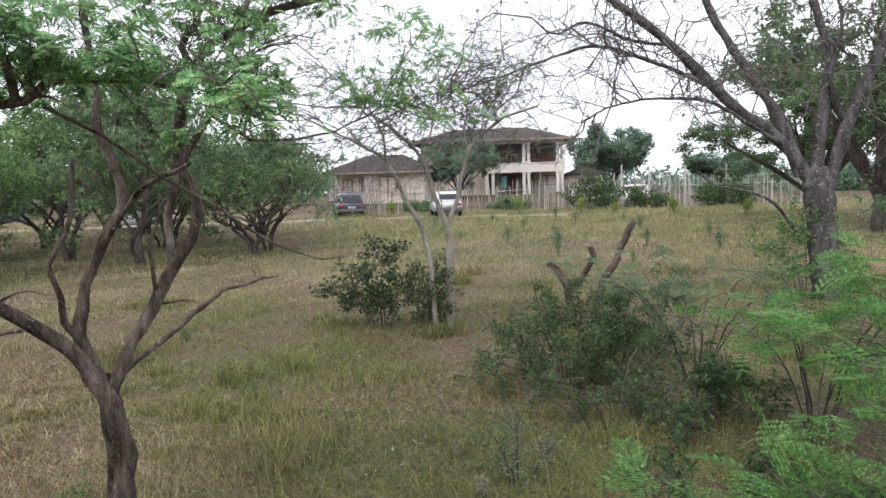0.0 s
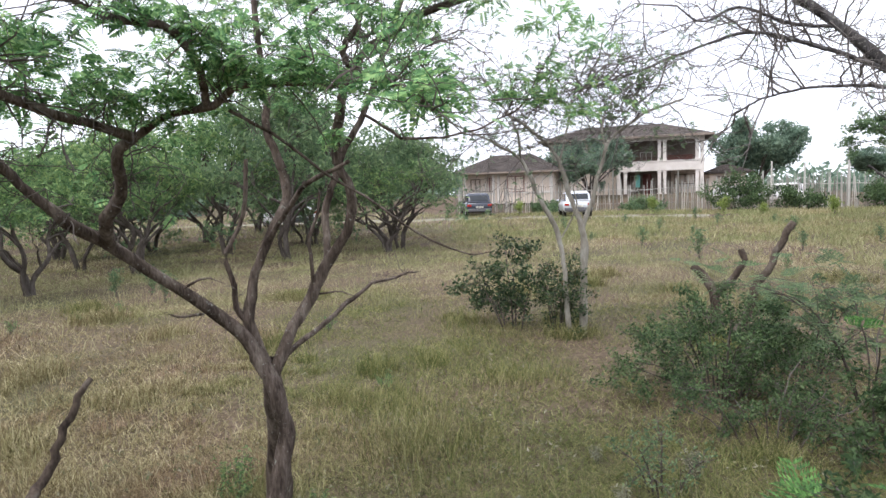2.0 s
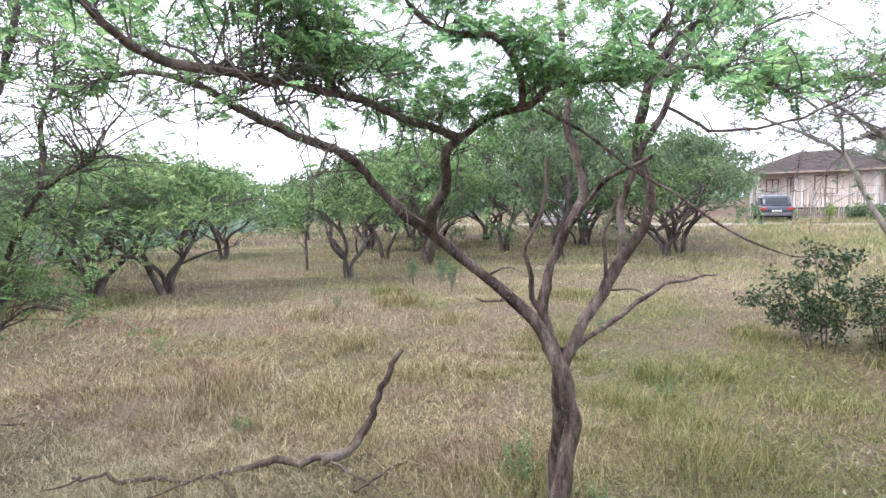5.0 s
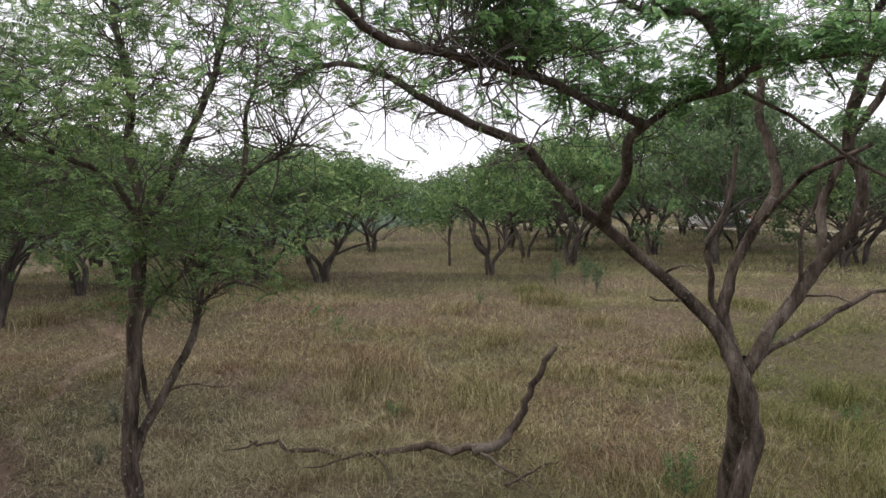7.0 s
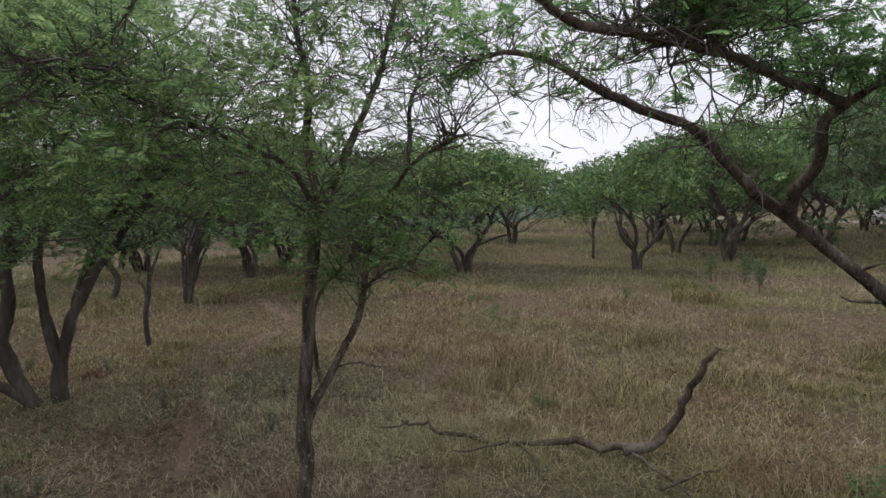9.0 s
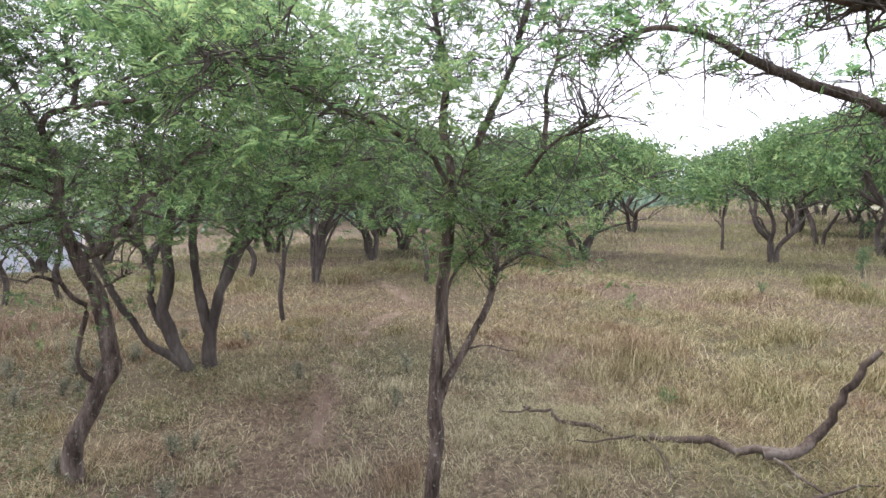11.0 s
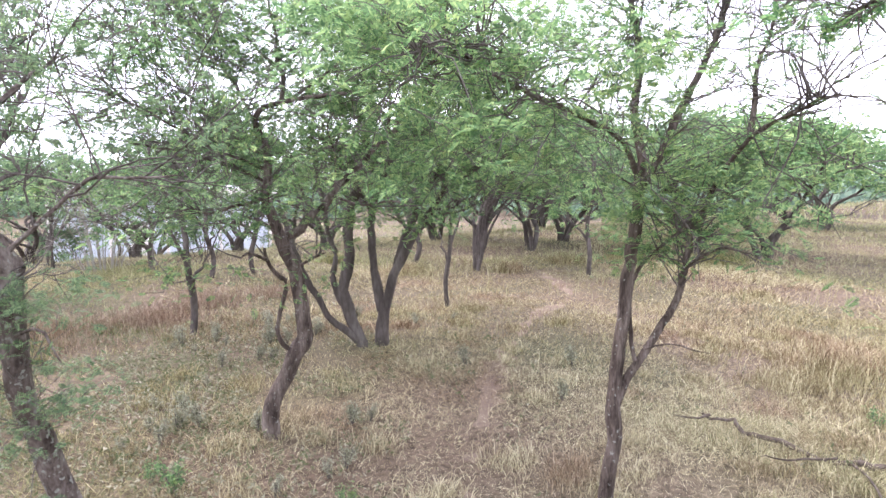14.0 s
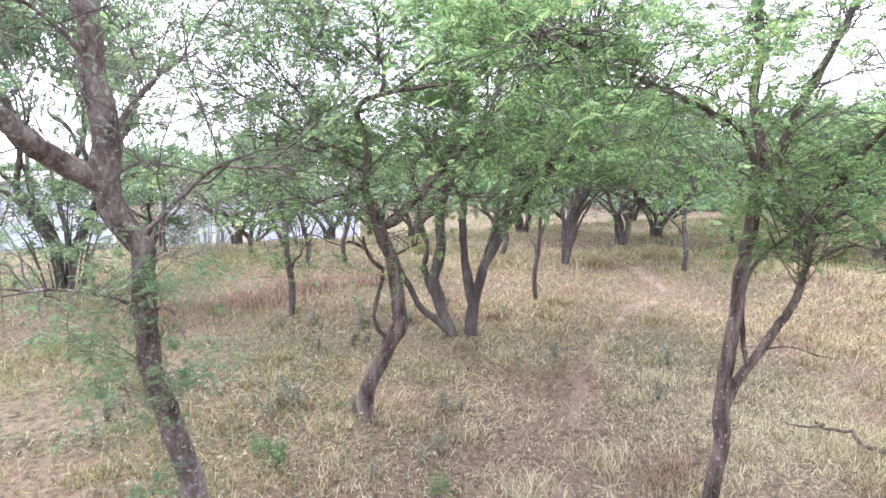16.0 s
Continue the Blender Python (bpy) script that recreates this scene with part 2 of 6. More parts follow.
GRASS = grass_material("dry_grass", [(0.0, (0.08, 0.057, 0.028)), (0.35, (0.2, 0.162, 0.082)), (0.7, (0.385, 0.336, 0.191)), (1.0, (0.57, 0.52, 0.33))],
                       [(0.0, (0.16, 0.132, 0.083)), (0.35, (0.35, 0.3, 0.19)), (0.7, (0.53, 0.47, 0.307)), (1.0, (0.69, 0.635, 0.435))],
                       [(0.0, (0.07, 0.1, 0.033)), (0.6, (0.19, 0.2, 0.074)), (1.0, (0.34, 0.33, 0.145))], 0.34)
GRASS_FAR = grass_material("pale_field_grass", [(0.0, (0.28, 0.235, 0.135)), (0.4, (0.39, 0.342, 0.21)), (0.8, (0.48, 0.43, 0.28)), (1.0, (0.57, 0.52, 0.35))],
                           [(0.0, (0.15, 0.11, 0.069)), (0.4, (0.28, 0.225, 0.142)), (0.8, (0.42, 0.365, 0.241)), (1.0, (0.62, 0.57, 0.404))],
                           [(0.0, (0.18, 0.19, 0.085)), (0.6, (0.28, 0.285, 0.14)), (1.0, (0.39, 0.39, 0.21))], 0.33, (-13.0, -1.0, 0.0, 8.0, 15.0), 0.2, 0.3)


GRASS_RUSSET = grass_material("russet_grass", [(0.0, (0.11, 0.075, 0.05)), (0.5, (0.225, 0.162, 0.112)), (1.0, (0.42, 0.335, 0.25))], [(0.0, (0.11, 0.075, 0.05)), (0.5, (0.225, 0.162, 0.112)), (1.0, (0.42, 0.335, 0.25))],
                              [(0.0, (0.13, 0.09, 0.045)), (1.0, (0.38, 0.29, 0.17))], 0.5)
GRASS_LUSH = grass_material("green_verge_grass", [(0.0, (0.24, 0.2, 0.099)), (0.5, (0.36, 0.31, 0.168)), (1.0, (0.52, 0.47, 0.284))], [(0.0, (0.2, 0.17, 0.086)), (1.0, (0.5, 0.45, 0.267))],
                            [(0.0, (0.15, 0.175, 0.073)), (0.6, (0.235, 0.262, 0.116)), (1.0, (0.36, 0.38, 0.189))], 0.34, (60.0, 0.0, 0.0, 1.0, 2.0), 0.25)


def ground_material():
    """Thatch and bare earth; a trodden footpath winds through it."""
    mat = bpy.data.materials.new("thatch_and_earth")
    mat.use_nodes = True
    n, l = mat.node_tree.nodes, mat.node_tree.links
    geo = n.new("ShaderNodeNewGeometry")
    big, fine = n.new("ShaderNodeTexNoise"), n.new("ShaderNodeTexNoise")
    big.inputs["Scale"].default_value, big.inputs["Detail"].default_value = 0.38, 6
    fine.inputs["Scale"].default_value, fine.inputs["Detail"].default_value = 22, 8
    l.new(geo.outputs["Position"], big.inputs["Vector"])
    l.new(geo.outputs["Position"], fine.inputs["Vector"])
    a = ramp(n, [(0.28, (0.132, 0.096, 0.075)), (0.45, (0.14, 0.11, 0.083)), (0.55, (0.125, 0.106, 0.074)), (0.7, (0.09, 0.091, 0.055))])
    b = ramp(n, [(0.3, (0.35, 0.33, 0.3)), (0.5, (0.85, 0.82, 0.78)), (0.7, (1.25, 1.2, 1.12))])
    l.new(big.outputs["Fac"], a.inputs[0])
    l.new(fine.outputs["Fac"], b.inputs[0])
    mx = n.new("ShaderNodeMix")
    mx.data_type, mx.blend_type = "RGBA", "MULTIPLY"
    mx.inputs[0].default_value = 1.0
    l.new(a.outputs[0], mx.inputs[6])
    l.new(b.outputs[0], mx.inputs[7])
    bump = n.new("ShaderNodeBump")
    bump.inputs["Strength"].default_value, bump.inputs["Distance"].default_value = 0.8, 0.03
    l.new(fine.outputs["Fac"], bump.inputs["Height"])
    bsdf = n["Principled BSDF"]
    bsdf.inputs["Roughness"].default_value, bsdf.inputs["Specular IOR Level"].default_value = 0.95, 0.1
    l.new(mx.outputs[2], bsdf.inputs["Base Color"])
    l.new(bump.outputs[0], bsdf.inputs["Normal"])
    return mat


GROUND = ground_material()
EARTH = surface("trodden_earth", [(0.35, (0.12, 0.085, 0.066)), (0.5, (0.172, 0.127, 0.099)), (0.65, (0.235, 0.18, 0.142))], scale=3, fine=12, bump=0.6, rough=0.95, spec=0.1)
GRAVEL = surface("pale_gravel_track", [(0.3, (0.15, 0.14, 0.10)), (0.7, (0.27, 0.25, 0.19))], scale=2, fine=20, bump=0.5, rough=0.95)
PLASTER = surface("weathered_cream_plaster", [(0.25, (0.40, 0.33, 0.27)), (0.5, (0.60, 0.51, 0.43)), (0.75, (0.68, 0.60, 0.52))], scale=0.8, fine=9, bump=0.15, rough=0.85)
WHITE = surface("white_painted_plaster", [(0.25, (0.499, 0.454, 0.415)), (0.6, (0.654, 0.613, 0.573))], scale=1.2, fine=9, bump=0.1, rough=0.8)
TILE = surface("brown_roof_tile", [(0.3, (0.03, 0.024, 0.022)), (0.5, (0.055, 0.045, 0.04)), (0.7, (0.09, 0.075, 0.066))], scale=1.1, fine=12, bump=0.4, rough=0.85, object_random=0.25)
# the cream plaster's hue, darkened so that its colour holds the balcony's shade
SHADE = surface("shade_toned_plaster", [(0.3, (0.15, 0.12, 0.10)), (0.7, (0.24, 0.20, 0.17))], scale=1.0, bump=0.1, rough=0.9)
PANE = glass("dark_window_glass", (0.03, 0.035, 0.04))
PANE_PALE = surface("curtained_window", [(0.3, (0.45, 0.48, 0.5)), (0.7, (0.62, 0.64, 0.66))], scale=3, stretch=(6, 1, 0.4), rough=0.25, bump=0.1, spec=0.6)
FRAME_BROWN = surface("brown_timber", [(0.3, (0.06, 0.035, 0.025)), (0.7, (0.12, 0.075, 0.05))], scale=6, bump=0.2, rough=0.6)
FASCIA = surface("weathered_fascia", [(0.3, (0.16, 0.125, 0.10)), (0.7, (0.30, 0.25, 0.21))], scale=2, fine=8, bump=0.2, rough=0.8)
BRICK_RED = surface("red_brown_panel", [(0.3, (0.13, 0.05, 0.045)), (0.7, (0.2, 0.085, 0.075))], scale=3, bump=0.2, rough=0.8)
TURQUOISE = surface("turquoise_curtain", [(0.3, (0.10, 0.30, 0.27)), (0.7, (0.15, 0.38, 0.34))], scale=4, bump=0.2, rough=0.8)
POLE_WOOD = surface("weathered_fence_wood", [(0.25, (0.17, 0.16, 0.14)), (0.5, (0.36, 0.345, 0.315)), (0.75, (0.52, 0.50, 0.46))], scale=3, fine=8, stretch=(1, 1, 0.2), bump=0.4, rough=0.9, object_random=0.5)
BLUE_WALL = surface("blue_grey_plaster", [(0.3, (0.414, 0.456, 0.518)), (0.7, (0.552, 0.592, 0.640))], scale=0.7, fine=10, bump=0.1, rough=0.85)
SLATE_ROOF = surface("pale_sheet_roof", [(0.3, (0.42, 0.46, 0.52)), (0.7, (0.6, 0.64, 0.7))], scale=0.5, bump=0.1, rough=0.5)
PAINT_DARK = surface("dark_blue_grey_car_paint", [(0.3, (0.022, 0.026, 0.04)), (0.7, (0.035, 0.042, 0.06))], scale=2, bump=0, rough=0.25, spec=0.7)
PAINT_SILVER = surface("silver_car_paint", [(0.3, (0.50, 0.52, 0.55)), (0.7, (0.60, 0.62, 0.65))], scale=2, bump=0, rough=0.25, metal=0.3, spec=0.6)
PAINT_WHITE = surface("white_car_paint", [(0.3, (0.70, 0.71, 0.72)), (0.7, (0.78, 0.79, 0.8))], scale=2, bump=0, rough=0.3, spec=0.6)
RUBBER = surface("black_rubber", [(0.3, (0.014, 0.014, 0.014)), (0.7, (0.03, 0.03, 0.03))], scale=8, bump=0.2, rough=0.8)
RIM = surface("alloy_rim", [(0.3, (0.35, 0.36, 0.37)), (0.7, (0.5, 0.5, 0.52))], scale=8, bump=0, rough=0.35, metal=0.8)
TAIL = surface("red_tail_light", [(0.3, (0.30, 0.015, 0.012)), (0.7, (0.42, 0.03, 0.02))], scale=6, bump=0, rough=0.2, spec=0.6)
PLATE = surface("pale_number_plate", [(0.3, (0.62, 0.6, 0.5)), (0.7, (0.72, 0.7, 0.62))], scale=6, bump=0, rough=0.5)
GREY_BAR = surface("grey_bar", [(0.3, (0.09, 0.09, 0.1)), (0.7, (0.13, 0.13, 0.14))], scale=6, bump=0, rough=0.6)


# ---- mesh helpers ----
def smooth(a, b, v):
    k = np.clip((v - a) / (b - a), 0, 1)
    return k * k * (3 - 2 * k)


def ground_height(x, y):
    """The lie of the land: a gentle rise to the houses, a bank that falls to the blue-grey ones."""
    x, y = np.asarray(x, float), np.asarray(y, float)
    bumps = 0.035 * np.sin(0.9 * x + 1.3) * np.cos(0.75 * y + 0.4) + 0.02 * np.sin(2.1 * x - 1.7 * y)
    rise = 0.3 * smooth(14, 40, y) + smooth(46, 57, y) * (1.12 - 0.9 * smooth(5.5, 8.5, x))
    along = -0.75 * x - 0.66 * y
    return bumps + rise - 3.3 * smooth(13, 30, along)


def gz(x, y):
    return float(ground_height(x, y))


def mesh_of(name, verts, faces, mat, flat=False):
    """A mesh from arrays of corners and of faces that all have the same number of corners."""
    verts, faces = np.asarray(verts, np.float32).reshape(-1, 3), np.asarray(faces, np.int32)
    me = bpy.data.meshes.new(name)
    k = faces.shape[1]
    me.vertices.add(len(verts))
    me.vertices.foreach_set("co", verts.ravel())
    me.loops.add(faces.size)
    me.loops.foreach_set("vertex_index", faces.ravel())
    me.polygons.add(len(faces))
    me.polygons.foreach_set("loop_start", np.arange(0, faces.size, k, dtype=np.int32))
    me.update(calc_edges=True)
    if not flat:
        me.shade_smooth()
    me.materials.append(mat)
    return me


def part(name, data, parent=None, label=""):
    """Links a mesh as one object under a thing or under a part."""
    ob = new(name, data)
    ob.parent = parent
    return tagged(ob, label)


def bm_mesh(name, bm, mat, flat=True):
    me = bpy.data.meshes.new(name)
    bm.to_mesh(me)
    bm.free()
    if not flat:
        me.shade_smooth()
    me.materials.append(mat)
    return me


def box(bm, x0, x1, y0, y1, z0, z1, bevel=0.0):
    """A bevelled block from corner to corner."""
    made = bmesh.ops.create_cube(bm, size=1.0, matrix=Matrix.Translation(((x0 + x1) / 2, (y0 + y1) / 2, (z0 + z1) / 2)) @ Matrix.Diagonal((x1 - x0, y1 - y0, z1 - z0, 1)))
    if bevel:
        edges = {e for v in made["verts"] for e in v.link_edges}
        bmesh.ops.bevel(bm, geom=list(edges), offset=bevel, segments=1, affect="EDGES")


def block(name, mat, parent, x0, x1, y0, y1, z0, z1, bevel=0.01, label=""):
    bm = bmesh.new()
    box(bm, x0, x1, y0, y1, z0, z1, bevel)
    return part(name, bm_mesh(name, bm, mat), parent, label)


def curve_through(points, steps):
    """A smooth line through the points."""
    p = np.asarray(points, float)
    if len(p) == 2:
        k = np.linspace(0, 1, steps)[:, None]
        return p[0] * (1 - k) + p[1] * k
    p = np.vstack([2 * p[0] - p[1], p, 2 * p[-1] - p[-2]])
    u = np.linspace(0, len(p) - 3 - 1e-6, steps)
    i = u.astype(int)
    f = (u - i)[:, None]
    a, b, c, d = p[i], p[i + 1], p[i + 2], p[i + 3]
    return 0.5 * (2 * b + (c - a) * f + (2 * a - 5 * b + 4 * c - d) * f * f + (3 * b - a - 3 * c + d) * f ** 3)


def tubes(lines, radii, sides):
    """Corners and quads of many tubes at once: lines (N, K, 3), radii (N, K)."""
    lines, radii = np.asarray(lines, float), np.asarray(radii, float)
    n, k, _ = lines.shape
    d = np.gradient(lines, axis=1)
    d /= np.linalg.norm(d, axis=2, keepdims=True) + 1e-9
    ref = np.where(np.abs(d[:, :1, 2:3]) > 0.9, np.array([1.0, 0, 0]), np.array([0, 0, 1.0]))
    a = np.cross(d, np.broadcast_to(ref, d.shape))
    a /= np.linalg.norm(a, axis=2, keepdims=True) + 1e-9
    b = np.cross(d, a)
    ang = np.arange(sides) * 2 * np.pi / sides
    ring = lines[:, :, None] + radii[:, :, None, None] * (np.cos(ang)[:, None] * a[:, :, None] + np.sin(ang)[:, None] * b[:, :, None])
    verts = ring.reshape(-1, 3)
    i, j, s = np.meshgrid(np.arange(n), np.arange(k - 1), np.arange(sides), indexing="ij")
    s2 = (s + 1) % sides
    base = (i * k + j) * sides
    faces = np.stack([base + s, base + s2, base + sides + s2, base + sides + s], -1).reshape(-1, 4)
    return verts, faces


def tube_line(points, r0, r1, sides=9, wobble=0.0, seed=0, power=1.0, knots=0.12, step=0.05):
    """One limb: a smooth line, thinning from r0 to r1, with knots and slight kinks."""
    rng = np.random.default_rng(seed)
    pts = np.asarray(points, float)
    length = np.linalg.norm(np.diff(pts, axis=0), axis=1).sum()
    steps = int(np.clip(length / step, 6, 60))
    line = curve_through(pts, steps)
    jig = rng.normal(0, 1, line.shape)
    jig = (jig + np.roll(jig, 1, 0) + np.roll(jig, -1, 0)) / 3
    fade = np.clip(np.arange(steps) / 3, 0, 1)[:, None]
    line = line + jig * wobble * fade
    u = np.linspace(0, 1, steps)
    bulge = rng.normal(0, 1, steps)
    for _ in range(3):
        bulge = (bulge + np.roll(bulge, 1) + np.roll(bulge, -1)) / 3
    rad = (r0 + (r1 - r0) * u ** power) * (1 + knots * 1.6 * bulge)
    rad[-1] *= 0.4 if r1 < 0.009 else 0.95
    return line, rad


class Growth:
    """Collects limbs, twigs and leaf places of one plant."""

    def __init__(self, seed, step=0.05, sides=10):
        self.rng = np.random.default_rng(seed)
        self.limbs, self.twigs, self.leaves = [], {}, []
        self.step, self.sides = step, sides

    def limb(self, r0, r1, *points, name="limb", wobble=0.009, power=1.0):
        line, rad = tube_line(points, r0, r1, wobble=wobble, seed=self.rng.integers(1 << 30), power=power, step=self.step)
        self.limbs.append((name, line, rad))
        return self

    def twig(self, lines, radii):
        self.twigs.setdefault(lines.shape[1], []).append((lines, radii))

    def sprout(self, sources, count, length, r0, flat=0.6, up=0.2, spread=1.0, k=6, zig=0.12, start=0.25, droop=0.0):
        """Side shoots from the lines given; returns their lines, so that they can sprout in turn."""
        rng = self.rng
        weights = np.array([np.linalg.norm(np.diff(s, axis=0), axis=1).sum() for s in sources])
        pick = rng.choice(len(sources), count, p=weights / weights.sum())
        u = start + (1 - start) * rng.random(count) ** 0.8
        out = np.empty((count, k, 3))
        for c in range(count):
            s = sources[pick[c]]
            q = u[c] * (len(s) - 1)
            i = min(int(q), len(s) - 2)
            p0 = s[i] + (q - i) * (s[i + 1] - s[i])
            d0 = s[i + 1] - s[i]
            d0 = d0 / (np.linalg.norm(d0) + 1e-9)
            side = rng.normal(0, 1, 3) * (1, 1, flat)
            d = d0 * 0.6 + spread * side / (np.linalg.norm(side) + 1e-9) + (0, 0, up)
            d /= np.linalg.norm(d)
            step = length * (0.5 + rng.random()) / (k - 1)
            out[c, 0] = p0
            for j in range(1, k):
                d = d + rng.normal(0, zig, 3) + (0, 0, -droop)
                d /= np.linalg.norm(d)
                out[c, j] = out[c, j - 1] + d * step
        rad = r0 * np.linspace(1, 0.35, k)[None] * (0.7 + 0.6 * rng.random((count, 1)))
        self.twig(out, rad)
        return list(out)

    def leaf_on(self, lines, count, start=0.15, gaps=0.0, grain=5.0):
        """Leaf places along lines: position and outward direction. gaps: how much of the crown stays open, in clumps of the grain's size."""
        rng = self.rng
        if gaps:
            mids = np.array([l[len(l) // 2] for l in lines]) * grain
            field = np.sin(mids[:, 0] + 1.3 * mids[:, 1]) + np.sin(1.7 * mids[:, 2] - 0.8 * mids[:, 0]) + np.sin(1.1 * mids[:, 1] + 0.7 * mids[:, 2] + 2) + rng.normal(0, 0.5, len(mids))
            order = np.argsort(-field)[:max(4, int(len(lines) * (1 - gaps)))]
            lines = [lines[i] for i in order]
        pick = rng.integers(0, len(lines), count)
        u = start + (1 - start) * rng.random(count)
        for c in range(count):
            s = lines[pick[c]]
            q = u[c] * (len(s) - 1)
            i = min(int(q), len(s) - 2)
            d = s[i + 1] - s[i]
            d = d / (np.linalg.norm(d) + 1e-9)
            self.leaves.append((s[i] + (q - i) * (s[i + 1] - s[i]), d))

    def build(self, name, base, bark, twig_mat, leaf=None, leaf_mat=None, label="", category="tree", group="", leaf_size=(0.08, 0.12), level=0.7, limb_label=""):
        """Makes the plant: an Empty at its base with trunk, limbs, twigs and crown under it."""
        rng = self.rng
        base = np.asarray(base, float)
        root = tagged(new(name), label, category, group)
        root.location = base
        root.empty_display_size = 0.2
        for nm, line, rad in self.limbs:
            v, f = tubes(line[None] - base, rad[None], self.sides if rad[0] > 0.02 else min(self.sides, 7))
            part(nm, mesh_of(nm, v, f, bark), root, limb_label)
        vs, fs, at = [], [], 0
        for k, sets in self.twigs.items():
            v, f = tubes(np.concatenate([s[0] for s in sets]) - base, np.concatenate([s[1] for s in sets]), 3)
            vs.append(v), fs.append(f + at)
            at += len(v)
        if vs:
            part("twig_canopy", mesh_of("twig_canopy", np.vstack(vs), np.vstack(fs), twig_mat), root)
        if self.leaves and leaf is not None:
            pos = np.array([l[0] for l in self.leaves]) - base
            way = np.array([l[1] for l in self.leaves])
            v, f = leaf_cloud(rng, leaf, pos, way, leaf_size, level)
            part("crown", mesh_of("crown", v, f, leaf_mat, flat=True), root)
        return root


def frond(pairs, length_ratio=0.42, width=0.075, curl=0.25, full=False):
    """A feathery leaf, one unit long: pairs of narrow leaflets along a bent midrib."""
    verts, faces = [], []
    for i in range(pairs):
        u = 0.12 + 0.86 * i / (pairs - 1)
        size = length_ratio * (0.45 + 0.75 * math.sin(math.pi * min(1, u * 0.9 + 0.08)))
        z = -curl * u * u
        for s in (-1, 1):
            a = len(verts)
            sweep = 0.16
            verts += [(u + sweep * size * 0.2 - width, s * size * 0.1, z), (u + sweep * size * 0.2 + width, s * size * 0.16, z + 0.02), (u + sweep * size, s * size, z - 0.05)]
            if full:
                verts += [(u + sweep * size * 0.7 - width * 0.9, s * size * 0.62, z + 0.02)]
            faces.append((a, a + 1, a + 2, a + 3)[:4 if full else 3])
    return np.array(verts, float), np.array(faces, int)


def twice_feathered(pairs, leaflets, broad=0.36, curl=0.3):
    """A twice-feathered leaf, one unit long: pairs of side ribs, each with rows of small pointed leaflets."""
    verts, faces = [], []
    for i in range(pairs):
        u = 0.16 + 0.8 * i / (pairs - 1)
        size = broad * (0.5 + 0.7 * math.sin(math.pi * min(1, u * 0.85 + 0.1)))
        for s in (-1, 1):
            for j in range(leaflets):
                k = (j + 0.6) / leaflets
                x, y, z = u + 0.35 * size * k, s * size * k, -curl * u * u - 0.12 * size * k
                ln = size * 0.25 * (1.1 - 0.5 * k)
                for q in (-1, 1):
                    a = len(verts)
                    verts += [(x - 0.055, y - s * 0.03, z), (x + 0.055, y + s * 0.045, z), (x + q * ln * 1.05 + 0.01, y + s * ln * 0.5, z + 0.012)]
                    faces.append((a, a + 1, a + 2))
    return np.array(verts, float), np.array(faces, int)


def spray(leaflets, seed, broad=0.34, reach=0.55, full=True):
    """A sprig, one unit across, of flat pointed leaflets set every way."""
    rng = np.random.default_rng(seed)
    verts, faces = [], []
    for i in range(leaflets):
        d = rng.normal(0, 1, 3) * (1, 1, 0.6)
        d /= np.linalg.norm(d)
        w = np.cross(d, rng.normal(0, 1, 3) * (0.4, 0.4, 1))
        w /= np.linalg.norm(w)
        c = np.array([0.45, 0, 0]) + rng.normal(0, 0.3, 3)
        ln = reach * (0.6 + 0.7 * rng.random())
        a = len(verts)
        if full:
            verts += [c, c + d * ln * 0.5 + w * ln * broad * 0.5, c + d * ln, c + d * ln * 0.5 - w * ln * broad * 0.5]
        else:
            verts += [c + w * ln * broad * 0.5, c + d * ln, c + d * ln * 0.25 - w * ln * broad * 0.55]
        faces.append(tuple(range(a, len(verts))))
    return np.array(verts, float), np.array(faces, int)


def leaf_cloud(rng, leaf, pos, way, sizes, level):
    """Sets the leaf at every place, turned outwards and mostly level."""
    n = len(pos)
    d = way * 0.9 + rng.normal(0, 1.05, (n, 3)) * (1, 1, 0.45)
    d /= np.linalg.norm(d, axis=1, keepdims=True)
    up = np.array([0, 0, 1.0]) * level + rng.normal(0, 1, (n, 3)) * (1 - level)
    s = np.cross(up, d)
    s /= np.linalg.norm(s, axis=1, keepdims=True) + 1e-9
    u = np.cross(d, s)
    size = sizes[0] + (sizes[1] - sizes[0]) * rng.random(n)
    lv, lf = leaf
    v = pos[:, None] + size[:, None, None] * (lv[None, :, :1] * d[:, None] + lv[None, :, 1:2] * s[:, None] + lv[None, :, 2:] * u[:, None])
    f = lf[None] + (np.arange(n) * len(lv))[:, None, None]
    return v.reshape(-1, 3), f.reshape(-1, lf.shape[1])


FROND, FROND_MID, FROND_COARSE, SAPLING_FROND, SPRAY, SPRAY_FINE, SPRAY_FAR = frond(7, 0.36, 0.088, 0.35, True), frond(7, 0.38, 0.08), frond(5, 0.42, 0.13), twice_feathered(6, 5, 0.36), spray(7, 3, 0.45, 0.7), spray(5, 5, 0.38, 0.7, False), spray(7, 3, 0.5, 0.7, False)

